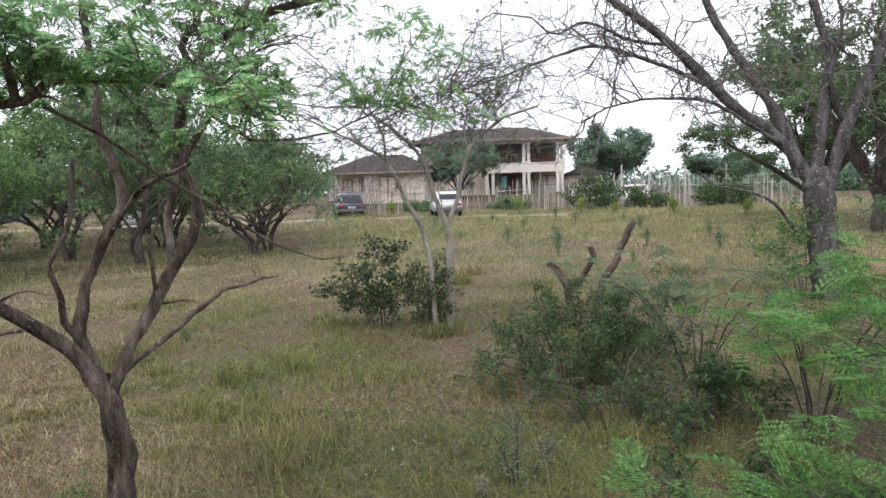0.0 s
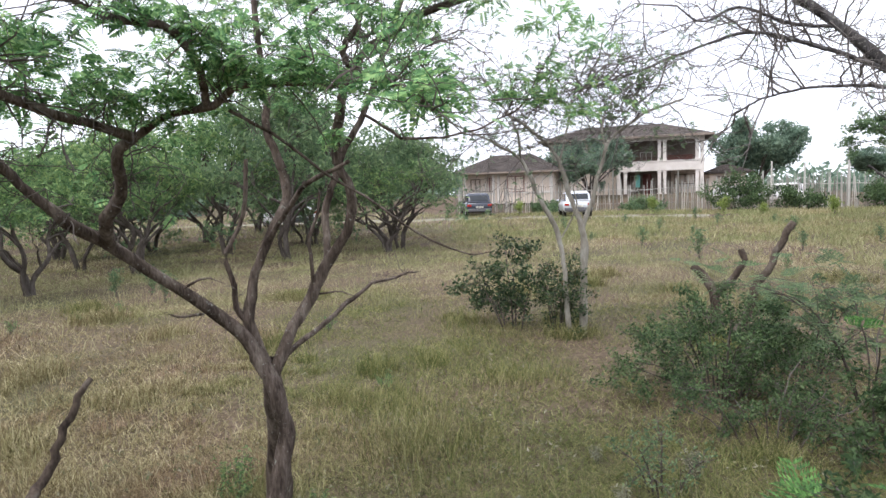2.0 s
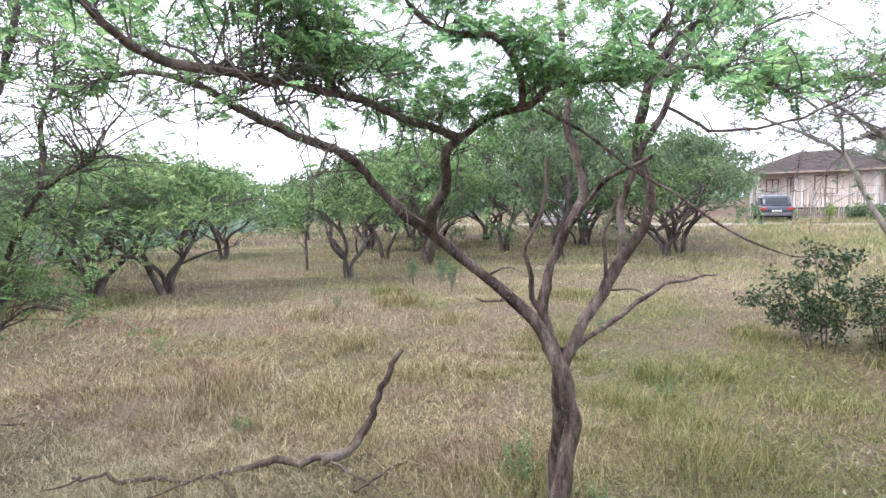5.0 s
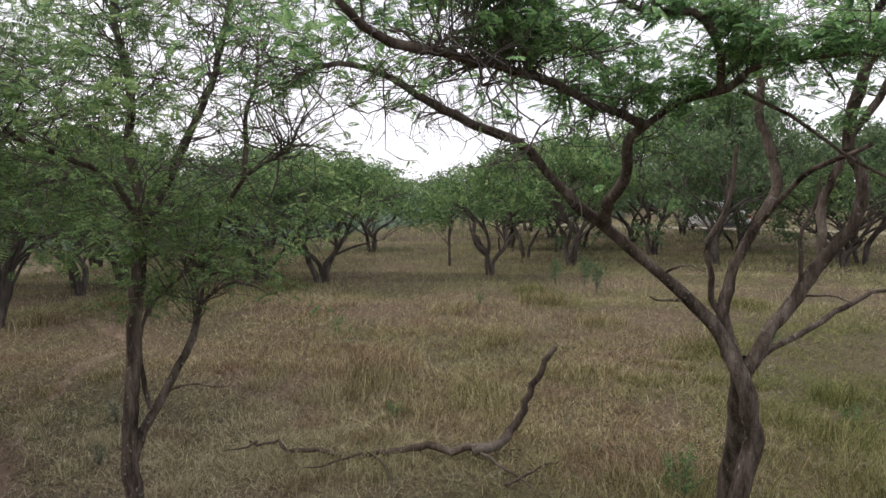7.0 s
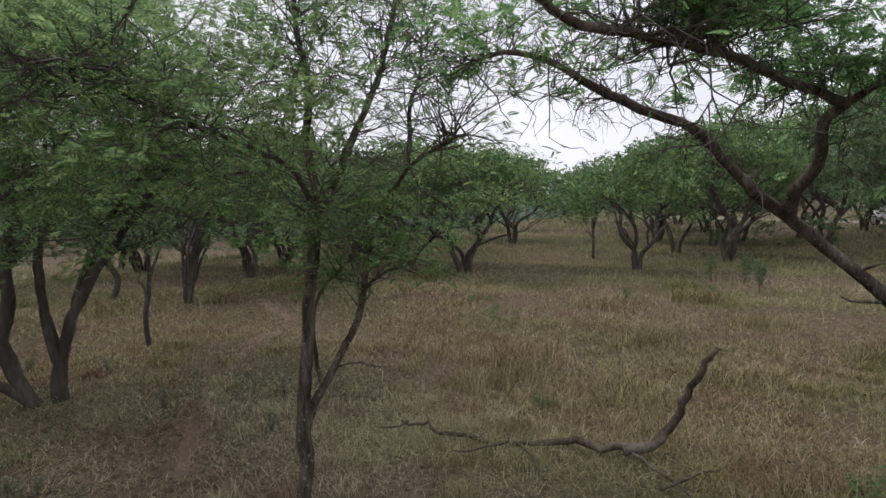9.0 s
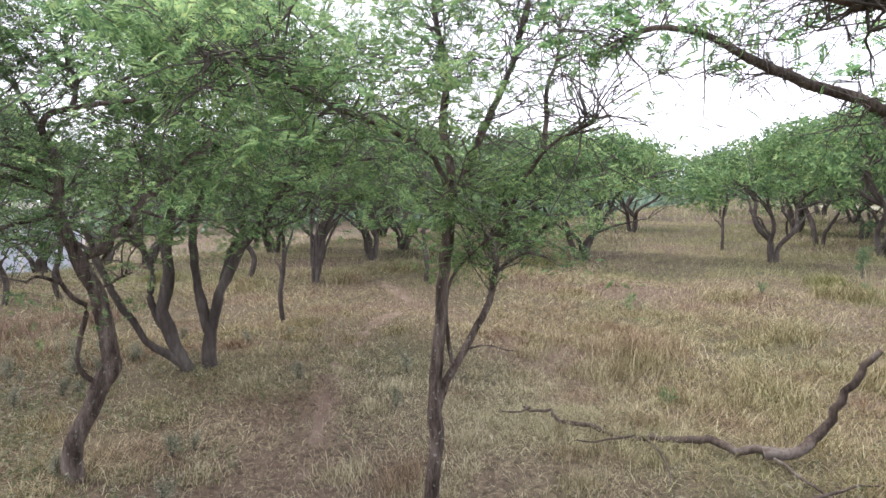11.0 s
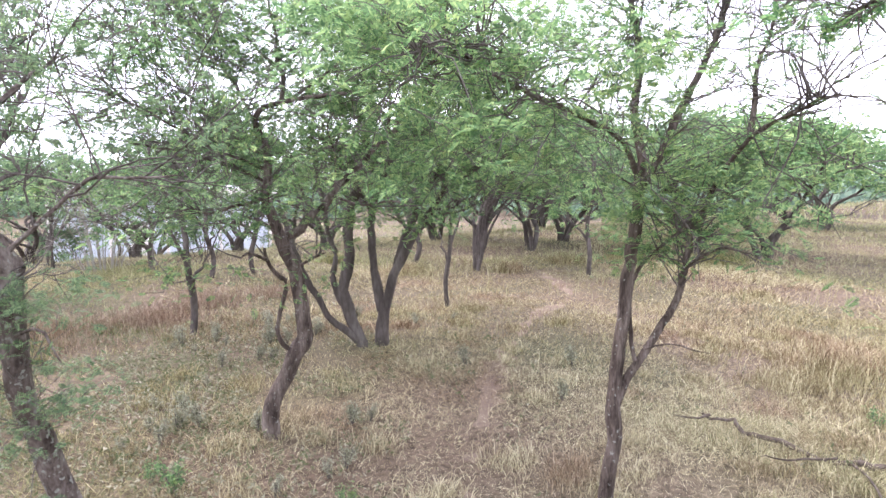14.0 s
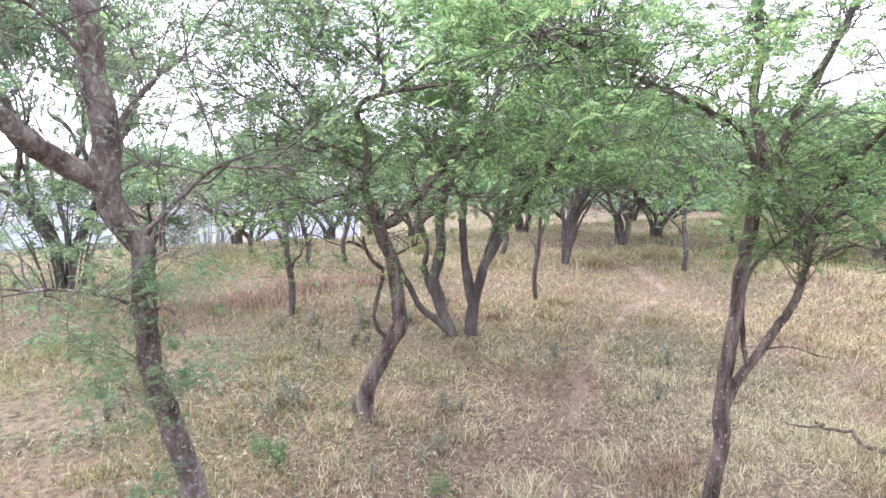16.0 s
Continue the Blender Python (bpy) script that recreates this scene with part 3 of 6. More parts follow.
# ---- ground ----
rings = np.concatenate([np.linspace(0, 40, 81), np.geomspace(42, 1600, 46)])
turns = np.linspace(0, 2 * np.pi, 193)[:-1]
gx, gy = np.outer(rings, np.cos(turns)), np.outer(rings, np.sin(turns))
gv = np.stack([gx, gy, ground_height(gx, gy)], -1).reshape(-1, 3)
ri, ti = np.meshgrid(np.arange(len(rings) - 1), np.arange(192), indexing="ij")
t2 = (ti + 1) % 192
gf = np.stack([ri * 192 + ti, (ri + 1) * 192 + ti, (ri + 1) * 192 + t2, ri * 192 + t2], -1).reshape(-1, 4)
tagged(new("ground", mesh_of("ground", gv, gf, GROUND)), "dry thatchy grassland soil with straw and bare patches", "ground", kind="structure")


def strip(name, points, width, mat, lift, label, category, seed):
    """A trodden way laid on the ground along a line, with ragged edges."""
    rng = np.random.default_rng(seed)
    line = curve_through([(*p, 0) for p in points], 70)[:, :2]
    d = np.gradient(line, axis=0)
    d /= np.linalg.norm(d, axis=1, keepdims=True)
    side = np.stack([-d[:, 1], d[:, 0]], 1)
    across = np.linspace(-1, 1, 7)
    rag = 1 + 0.45 * rng.normal(0, 1, (70, 2))
    w = np.where(across[None] < 0, rag[:, :1], rag[:, 1:]) * width / 2
    xy = line[:, None] + side[:, None] * (w * across[None])[:, :, None]
    z = ground_height(xy[..., 0], xy[..., 1]) + lift * (1 - across[None] ** 2) - 0.004
    v = np.dstack([xy, z]).reshape(-1, 3)
    i, j = np.meshgrid(np.arange(69), np.arange(6), indexing="ij")
    a = i * 7 + j
    f = np.stack([a, a + 1, a + 8, a + 7], -1).reshape(-1, 4)
    return tagged(new(name, mesh_of(name, v, f, mat)), label, category, kind="structure")


strip("footpath", [(-1.8, -0.9), (-3.4, -0.45), (-4.75, -0.3), (-5.9, -0.15), (-7.8, 0.3), (-9.2, 0.9), (-11.5, 0.6)], 0.3, EARTH, 0.005, "narrow trodden reddish earth footpath through dry grass", "path", 4)
strip("gravel_track", [(-40, 31), (-22, 35.5), (-10, 38.2), (-3, 38.6), (4, 37.5)], 2.6, GRAVEL, 0.03, "pale gravel track with grassy edges before the fence", "track", 5)


# ---- the two-storey house ----
def hip_roof(name, mat, parent, x0, x1, y0, y1, z0, z1, inset, label=""):
    """A hipped roof with thick eaves and courses of tiles standing proud."""
    bm = bmesh.new()
    cx0, cx1, cy = x0 + inset, x1 - inset, (y0 + y1) / 2
    rows = 14
    def ring(k, lift):
        return [(x0 + (cx0 - x0) * k, y0 + (cy - y0) * k, lift), (x1 + (cx1 - x1) * k, y0 + (cy - y0) * k, lift),
                (x1 + (cx1 - x1) * k, y1 + (cy - y1) * k, lift), (x0 + (cx0 - x0) * k, y1 + (cy - y1) * k, lift)]
    levels = [ring(0, z0 - 0.12)]
    for r in range(rows):
        h = z0 + (z1 - z0) * r / rows
        levels.append(ring(r / rows, h + 0.04))
        levels.append(ring((r + 0.98) / rows * 0.995, z0 + (z1 - z0) * (r + 1) / rows))
    vs = [[bm.verts.new(p) for p in lv] for lv in levels]
    for a, b in zip(vs, vs[1:]):
        for i in range(4):
            bm.faces.new((a[i], a[(i + 1) % 4], b[(i + 1) % 4], b[i]))
    bm.faces.new(vs[0][::-1])
    bm.faces.new(vs[-1])
    return part(name, bm_mesh(name, bm, mat), parent, label)


def window(parent, x, y, z, w, h, pane=None, frame_mat=None, depth=0.12, bars=1):
    """A framed window let into a wall that faces -y: frame, pane and sill."""
    t = 0.07
    fm = frame_mat or WHITE
    win = part("window", None, parent)
    bm = bmesh.new()
    box(bm, x - w / 2, x + w / 2, y - 0.05, y + depth, z, z + t)
    box(bm, x - w / 2, x + w / 2, y - 0.05, y + depth, z + h - t, z + h)
    for i in range(bars + 2):
        cx = x - w / 2 + t / 2 + (w - t) * i / (bars + 1)
        box(bm, cx - t / 2, cx + t / 2, y - 0.048, y + depth, z + t, z + h - t)
    part("window_frame", bm_mesh("window_frame", bm, fm), win)
    block("pane", pane or PANE, win, x - w / 2 + t, x + w / 2 - t, y + 0.03, y + 0.05, z + t, z + h - t, 0)
    block("sill", WHITE, win, x - w / 2 - 0.08, x + w / 2 + 0.08, y - 0.12, y - 0.051, z - 0.08, z)
    return win


def two_storey_house():
    root = tagged(new("two_storey_house"), "unfinished-looking cream two-storey house with pillared balcony and brown hip roof", "house")
    px0, px1, fy, zb = -1.75, 5.75, 60.0, 1.35
    z1, z2, z3 = 3.62, 4.5, 6.62
    block("plinth", PLASTER, root, px0 - 6.75, px1 + 0.4, fy - 0.3, fy + 10.9, 0.7, zb)
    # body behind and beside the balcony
    # back walls and slab in SHADE: the dimness under the roof is in the colour
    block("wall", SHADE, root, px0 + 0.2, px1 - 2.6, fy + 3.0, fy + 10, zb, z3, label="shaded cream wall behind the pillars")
    block("wall", PLASTER, root, px1 - 2.59, px1 + 0.1, fy + 3.4, fy + 10, zb, z1)
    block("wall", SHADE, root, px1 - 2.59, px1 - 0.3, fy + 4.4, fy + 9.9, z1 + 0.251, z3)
    block("wall", PLASTER, root, px0 - 6.55, px0 - 0.01, fy + 1.4, fy + 10, zb, z3)
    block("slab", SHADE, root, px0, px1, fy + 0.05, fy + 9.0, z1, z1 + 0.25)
    block("parapet", WHITE, root, px0 - 0.12, px1 + 0.12, fy - 0.1, fy + 0.12, z1 - 0.08, z2 - 0.12, 0.02, "white painted balcony parapet")
    block("parapet", WHITE, root, px1 - 0.1, px1 + 0.118, fy + 0.121, fy + 3.3, z1 - 0.08, z2 - 0.12, 0.02)
    block("coping", WHITE, root, px0 - 0.17, px1 + 0.17, fy - 0.16, fy + 0.17, z2 - 0.119, z2 - 0.02, 0.02)
    block("ceiling_beam", WHITE, root, px0 - 0.1, px1 + 0.1, fy - 0.06, fy + 0.16, z3 - 0.28, z3 - 0.02)
    for x in (px0 + 0.1, px0 + 0.72, px0 + 3.75, px0 + 4.2, px1 - 0.5, px1 - 0.1):
        for za, zc in ((zb, z1 - 0.085), (z2 - 0.015, z3 - 0.285)):
            col = block("column", WHITE, root, x - 0.15, x + 0.15, fy - 0.05, fy + 0.25, za, zc, 0.02)
            block("capital", WHITE, col, x - 0.2, x + 0.2, fy - 0.09, fy + 0.29, zc - 0.14, zc - 0.02, 0.015)
            block("base", WHITE, col, x - 0.2, x + 0.2, fy - 0.09, fy + 0.29, za + 0.002, za + 0.14, 0.015)
    for x in np.arange(px0 + 0.95, px1 - 0.6, 0.16):
        block("baluster", FRAME_BROWN, root, x - 0.018, x + 0.018, fy + 0.3, fy + 0.335, z2 - 0.75, z2 + 0.28, 0)
    block("handrail", FRAME_BROWN, root, px0 + 0.9, px1 - 0.6, fy + 0.285, fy + 0.35, z2 + 0.281, z2 + 0.34)
    # rooms behind: windows, doors, hanging cloth
    window(root, px0 + 2.6, fy + 2.98, z2 - 0.3, 1.1, 1.3, PANE_PALE)
    window(root, px0 + 1.5, fy + 2.98, zb + 0.4, 0.7, 1.5, PANE_PALE)
    window(root, px1 - 1.3, fy + 3.38, zb + 0.9, 1.9, 1.0, PANE, FRAME_BROWN)
    block("door", BRICK_RED, root, px0 + 2.3, px0 + 3.1, fy + 2.9, fy + 2.99, zb, zb + 2.0, 0.01, "red-brown wooden door")
    block("curtain", TURQUOISE, root, px0 + 1.65, px0 + 2.05, fy + 0.7, fy + 0.78, zb + 0.7, zb + 1.9, 0.03, "turquoise hanging cloth")
    window(root, px0 - 3.0, fy + 1.38, z2 + 0.2, 1.6, 1.2)
    window(root, px0 - 5.4, fy + 1.38, z2 + 0.2, 1.2, 1.2)
    window(root, px0 - 3.4, fy + 1.38, zb + 0.8, 1.8, 1.2)
    roof = hip_roof("roof", TILE, root, px0 - 7.35, px1 + 0.75, fy - 0.75, fy + 10.9, z3 + 0.12, z3 + 1.75, 4.2)
    bm = bmesh.new()
    box(bm, px0 - 7.37, px1 + 0.77, fy - 0.84, fy - 0.76, z3 - 0.06, z3 + 0.15, 0.01)
    box(bm, px1 + 0.771, px1 + 0.85, fy - 0.84, fy + 10.9, z3 - 0.06, z3 + 0.15, 0.01)
    part("fascia", bm_mesh("fascia", bm, FASCIA), roof, "weathered brown-grey fascia board")
    block("wall", BRICK_RED, root, px0 + 4.3, px1 - 0.7, fy + 2.3, fy + 2.45, z1 + 0.251, z2 + 0.55, 0.01, "low red-brown partition on the balcony")
    # low wing
    block("wall", PLASTER, root, px1 + 0.9, px1 + 4.2, fy + 4, fy + 10, 0.9, 3.25)
    window(root, px1 + 2.3, fy + 3.98, 2.0, 1.4, 0.9, PANE, FRAME_BROWN)
    hip_roof("roof", TILE, root, px1 + 0.6, px1 + 4.8, fy + 3.4, fy + 10.4, 3.3, 4.1, 1.8, "low brown tiled roof")
    return root


two_storey_house()


def cottage():
    root = tagged(new("single_storey_house"), "weathered cream single-storey house with mossy brown hip roof", "house")
    x0, x1, fy, zb, zt = -14.9, -6.6, 52.6, 1.0, 3.62
    block("wall", PLASTER, root, x0, x1, fy, fy + 6, zb, zt)
    block("wall", PLASTER, root, x0 + 3.0, x1 - 0.01, fy - 0.9, fy - 0.005, zb, zt)
    window(root, x0 + 1.2, fy - 0.02, 2.2, 0.9, 1.0, PANE, FRAME_BROWN)
    window(root, x0 + 2.5, fy - 0.02, 1.9, 0.5, 1.4, PANE, BRICK_RED)
    window(root, x0 + 5.0, fy - 0.92, 1.95, 1.5, 1.4, PANE_PALE, BRICK_RED)
    window(root, x0 + 7.3, fy - 0.92, 1.95, 1.3, 1.3, PANE_PALE)
    for x in (x0 + 3.05, x0 + 3.5, x1 - 0.25):
        block("pilaster", WHITE, root, x - 0.1, x + 0.1, fy - 1.02, fy - 0.905, zb, zt - 0.12)
    roof = hip_roof("roof", TILE, root, x0 - 0.7, x1 + 0.7, fy - 1.7, fy + 6.6, zt + 0.1, zt + 1.75, 3.2)
    block("gutter", FASCIA, roof, x0 - 0.75, x1 + 0.75, fy - 1.82, fy - 1.705, zt - 0.06, zt + 0.09, 0.02, "weathered grey-brown gutter along the eaves")
    return root


cottage()


# ---- the fence of upright wooden pales ----
def pale_fence():
    root = tagged(new("pale_fence"), "weathered grey upright wooden pale fence with tall posts", "fence")
    rng = np.random.default_rng(21)
    shapes = []
    for s in range(6):
        g = rng.normal(0, 0.012, (4, 2))
        line = np.array([[g[i, 0], g[i, 1], z] for i, z in enumerate((-0.25, 0.5, 1.1, 1.75))])
        v, f = tubes(line[None], np.array([[0.034, 0.033, 0.03, 0.022]]) * (0.8 + 0.4 * rng.random()), 5)
        shapes.append(mesh_of("pale", v, f, POLE_WOOD))
    way = curve_through([(-13.0, 44.0, 0), (-6, 45.5, 0), (3.5, 45.6, 0), (9.0, 45.2, 0), (14.5, 44.6, 0), (21, 44, 0)], 300)
    for i, p in enumerate(way):
        if rng.random() < 0.06:
            continue
        ob = part("pale", shapes[rng.integers(6)], root)
        ob.location = (p[0], p[1], gz(p[0], p[1]))
        ob.rotation_euler = (rng.normal(0, 0.035), rng.normal(0, 0.045), rng.random() * 6)
        ob.scale = (1, 1, 1.08 + 0.3 * rng.random())
    v, f = tubes(np.array([[(0, 0, -0.3), (0.02, 0, 1.0), (0, 0.02, 2.9)]]), np.array([[0.065, 0.06, 0.05]]), 8)
    post = mesh_of("post", v, f, POLE_WOOD)
    for i in range(6, 300, 27):
        p = way[i]
        ob = part("post", post, root)
        ob.location, ob.scale = (p[0], p[1] - 0.1, gz(p[0], p[1])), (1, 1, 0.85 + 0.2 * rng.random())
    for h in (0.6, 1.6):
        line = way.copy()
        line[:, 2] = ground_height(way[:, 0], way[:, 1]) + h
        line[:, 1] += 0.06
        v, f = tubes(line[None, ::4], np.full((1, len(line[::4])), 0.025), 5)
        part("rail", mesh_of("rail", v, f, POLE_WOOD), root)
    return root


pale_fence()


# ---- parked cars ----
def loft(sections, mat, name, closed=True):
    """A skin over cross-sections that have equal numbers of corners."""
    bm = bmesh.new()
    rows = [[bm.verts.new(p) for p in s] for s in sections]
    n = len(rows[0])
    for a, b in zip(rows, rows[1:]):
        for i in range(n):
            bm.faces.new((a[i], a[(i + 1) % n], b[(i + 1) % n], b[i]))
    bm.faces.new(rows[0][::-1])
    bm.faces.new(rows[-1])
    bmesh.ops.recalc_face_normals(bm, faces=bm.faces[:])
    return bm_mesh(name, bm, mat, flat=False)


def car(name, label, paint, place, turn, height=1.65, length=4.4, width=1.8):
    """A parked car, its back towards -y: body, cabin glass, wheels, lights, bumper and plate."""
    root = tagged(new(name), label, "car", "parked cars")
    root.matrix_basis = pose(*place, 0, 0, turn)
    w, h = width / 2, height

    def ring(y, half, low, high, round_=0.12):
        return [(-half + round_, y, low), (half - round_, y, low), (half, y, low + round_), (half, y, high - round_), (half - round_, y, high), (-half + round_, y, high), (-half, y, high - round_), (-half, y, low + round_)]

    body = part("body", loft([ring(y, w * k, 0.28 + lo, h * hi) for y, k, lo, hi in
               ((0.0, 0.90, 0.12, 0.54), (0.08, 0.97, 0.05, 0.60), (0.5, 1.0, 0, 0.62), (1.6, 1.0, 0, 0.61), (2.9, 1.0, 0, 0.60), (3.4, 0.99, 0, 0.58), (4.1, 0.95, 0.02, 0.50), (length, 0.82, 0.1, 0.42))], paint, "body"), root)
    part("cabin", loft([ring(y, w * k, h * 0.57, h * hi, 0.1) for y, k, hi in
               ((0.12, 0.86, 0.66), (0.42, 0.82, 0.95), (0.9, 0.80, 1.0), (2.0, 0.80, 0.99), (2.5, 0.81, 0.93), (3.15, 0.88, 0.66))], paint, "cabin"), root)
    bm = bmesh.new()
    box(bm, -w * 0.68, w * 0.68, -0.012, 0.012, -0.2, 0.2, 0.01)
    rear = part("rear_window", bm_mesh("rear_window", bm, PANE), root, "dark rear window")
    rear.matrix_basis = pose(0, 0.235, h * 0.79, -33, 0, 0)
    for s in (-1, 1):
        for a, b in ((0.62, 1.45), (1.53, 2.45)):
            block("side_window", PANE, root, *sorted((s * w * 0.79, s * w * 0.865)), a, b, h * 0.66, h * 0.9, 0.02)
        block("tail_light", TAIL, root, *sorted((s * w * 0.62, s * w * 0.93)), -0.02, 0.1, h * 0.44, h * 0.53, 0.02, "red tail light")
        block("mirror", paint, root, *sorted((s * (w + 0.01), s * (w + 0.17))), 2.75, 2.87, h * 0.6, h * 0.68, 0.03)
        for y in (0.75, 3.45):
            v, f = tubes(np.array([[(s * (w - 0.21), y, 0.33), (s * (w - 0.2), y, 0.33), (s * (w - 0.01), y, 0.33), (s * w, y, 0.33)]]), np.array([[0.24, 0.33, 0.33, 0.25]]), 18)
            tyre = part("tyre", mesh_of("tyre", v, f, RUBBER), root)
            v, f = tubes(np.array([[(s * (w - 0.05), y, 0.33), (s * (w - 0.015), y, 0.33), (s * (w - 0.012), y, 0.33)]]), np.array([[0.24, 0.22, 0.001]]), 18)
            part("rim", mesh_of("rim", v, f, RIM), tyre)
    block("bumper", GREY_BAR, root, -w * 0.94, w * 0.94, -0.06, 0.05, 0.36, 0.58, 0.04, "dark plastic rear bumper")
    plate = block("number_plate", PLATE, root, -0.26, 0.26, -0.075, -0.061, 0.62, 0.73, 0)
    block("plate_bar", GREY_BAR, plate, -0.2, 0.2, -0.082, -0.076, 0.655, 0.695, 0)
    return root


car("parked_suv", "dark blue-grey estate car parked on the track by the fence", PAINT_DARK, (-10.4, 41.0, gz(-10.4, 41.0) + 0.03), 23, 1.66, 4.5, 1.85)
car("parked_hatchback", "silver-white hatchback parked before the fence", PAINT_SILVER, (-3.35, 37.6, gz(-3.3, 37.6) + 0.02), 12, 1.58, 4.1, 1.76)
car("parked_sedan", "white car parked behind the fence", PAINT_WHITE, (9.2, 56.6, gz(9.2, 57)), 75, 1.45, 4.2, 1.7)
car("parked_pickup", "white car parked behind the wooden fence", PAINT_WHITE, (13.2, 56.0, gz(13, 57)), 78, 1.55, 4.6, 1.8)
car("parked_van", "white vehicle half hidden behind the trees", PAINT_WHITE, (-18.6, 31.6, gz(-18.6, 32)), 60, 1.8, 4.6, 1.85)


# ---- blue-grey houses below the bank ----
def blue_house(x, y, turn, width, depth, base, high, label):
    root = tagged(new("blue_grey_house"), label, "house", "houses below the bank")
    root.matrix_basis = pose(x, y, base, 0, 0, turn)
    w = width / 2
    block("wall", BLUE_WALL, root, -w, w, 0, depth, -0.5, high)
    for k in range(int(high / 0.2)):
        block("board", BLUE_WALL, root, -w, w, -0.035, -0.006, 0.2 * k + 0.012, 0.2 * k + 0.188, 0.006)
    block("roof", SLATE_ROOF, root, -w - 0.5, w + 0.5, -0.9, depth + 0.4, high + 0.18, high + 0.36, 0.03, "pale flat sheet roof")
    block("fascia", WHITE, root, -w - 0.52, w + 0.52, -1.0, -0.905, high - 0.02, high + 0.38, 0.01)
    n = int(width // 2.6)
    for i in range(n):
        cx = -w + width * (i + 0.5) / n
        if i % 3 == 1:
            block("door", WHITE, root, cx - 0.45, cx + 0.45, -0.08, -0.036, 0.0, 2.0, 0.01)
        else:
            window(root, cx, -0.04, high - 1.85, 1.3, 1.25, PANE)
    for i in range(n + 1):
        cx = -w + width * i / n
        block("veranda_post", WHITE, root, cx - 0.07, cx + 0.07, -0.88, -0.74, 0.0, high - 0.03)
    block("kerb", GRAVEL, root, -w - 0.4, w + 0.4, -1.6, -0.01, -0.5, -0.02)
    return root


blue_house(-23.0, -28.6, 139, 12, 7, -2.5, 3.35, "blue-grey plastered house with white windows and flat roof")
blue_house(-32.5, -18.5, 120, 11, 7, -3.0, 3.5, "blue-grey house with white veranda posts seen through trees")


# ---- the near trees ----
def crown(g, limbs, zmin, n1, l1, n2, l2, n3, l3, leaves, r=0.006, flat=0.5, up=0.15, zig=0.12, leaf_zmin=None, droop=0.0, start=0.1, gaps=0.4, grain=5.0):
    """Shoots in three orders from those stretches of the limbs that lie above zmin, and leaves on the last two."""
    src = []
    for i in limbs:
        line = g.limbs[i][1]
        keep = line[line[:, 2] > zmin]
        if len(keep) > 3:
            src.append(keep)
    a = g.sprout(src, n1, l1, r, flat, up, zig=zig, start=start, droop=droop)
    b = g.sprout(a, n2, l2, r * 0.55, flat, up, zig=zig, k=4, start=0.15, droop=droop)
    c = g.sprout(b, n3, l3, r * 0.32, flat, up, zig=zig * 1.2, k=4, start=0.1, droop=droop) if n3 else []
    if leaves:
        g.leaf_on(b + c + c, leaves, gaps=gaps, grain=grain)
        if leaf_zmin:
            g.leaves = [l for l in g.leaves if l[0][2] > leaf_zmin]
    return a, b, c


def pads(g, lines, count, per, wide, thick, zmin=0.0):
    """Flat pads of leaves about the tips of shoots, one above another, with sky between them."""
    rng = g.rng
    tips = [l[-1] for l in lines if l[-1][2] > zmin]
    for i in rng.choice(len(tips), min(count, len(tips)), replace=False):
        k = 0.5 + rng.random()
        tilt = rng.normal(0, 0.25, 2)
        off = np.clip(rng.normal(0, 1, (int(per * (0.4 + 1.2 * rng.random())), 3)), -1.6, 1.6) * (wide * k, wide * k, thick)
        off[:, 2] += off[:, 0] * tilt[0] + off[:, 1] * tilt[1] - 0.8 * (off[:, 0] ** 2 + off[:, 1] ** 2) / (wide * k) * 0.3
        for o in off:
            g.leaves.append((tips[i] + o, o / (np.linalg.norm(o) + 1e-6) * (1, 1, 0.3)))


g = Growth(11)
g.limb(0.0870, 0.0466, (-2.00, 3.23, -0.20), (-1.97, 3.18, -0.02), (-1.94, 3.14, 0.16), (-1.81, 3.00, 0.59), (-1.72, 2.85, 0.87), (-1.64, 2.71, 1.12), name="trunk")
g.limb(0.0480, 0.0300, (-1.65, 2.66, 0.26), (-1.62, 2.68, 0.51), (-1.59, 2.71, 0.71), (-1.59, 2.71, 0.84), (-1.60, 2.68, 0.97), (-1.64, 2.65, 1.10), (-1.68, 2.64, 1.19))
g.limb(0.0326, 0.0186, (-1.64, 2.70, 1.06), (-1.72, 2.59, 1.30), (-1.85, 2.35, 1.53), (-1.95, 2.11, 1.75), (-1.99, 1.92, 1.89), (-2.04, 1.78, 2.05), (-2.07, 1.65, 2.13))
g.limb(0.0194, 0.0070, (-2.06, 1.65, 2.12), (-2.14, 1.44, 2.19), (-2.16, 1.29, 2.26), (-2.17, 1.14, 2.33), (-2.18, 0.98, 2.35), (-2.17, 0.86, 2.33), (-2.20, 0.78, 2.30))
g.limb(0.0249, 0.0171, (-1.95, 2.11, 1.75), (-1.84, 2.00, 1.86), (-1.74, 1.98, 1.95), (-1.68, 1.93, 2.04), (-1.66, 1.91, 2.10), (-1.61, 1.93, 2.14))
g.limb(0.0171, 0.0101, (-1.61, 1.93, 2.14), (-1.57, 1.76, 2.16), (-1.49, 1.45, 2.18), (-1.38, 1.17, 2.20), (-1.31, 0.98, 2.20), (-1.27, 0.85, 2.18), (-1.22, 0.72, 2.17))
g.limb(0.0101, 0.0054, (-1.22, 0.72, 2.17), (-1.20, 0.61, 2.17), (-1.18, 0.53, 2.20), (-1.19, 0.48, 2.25), (-1.20, 0.44, 2.27))
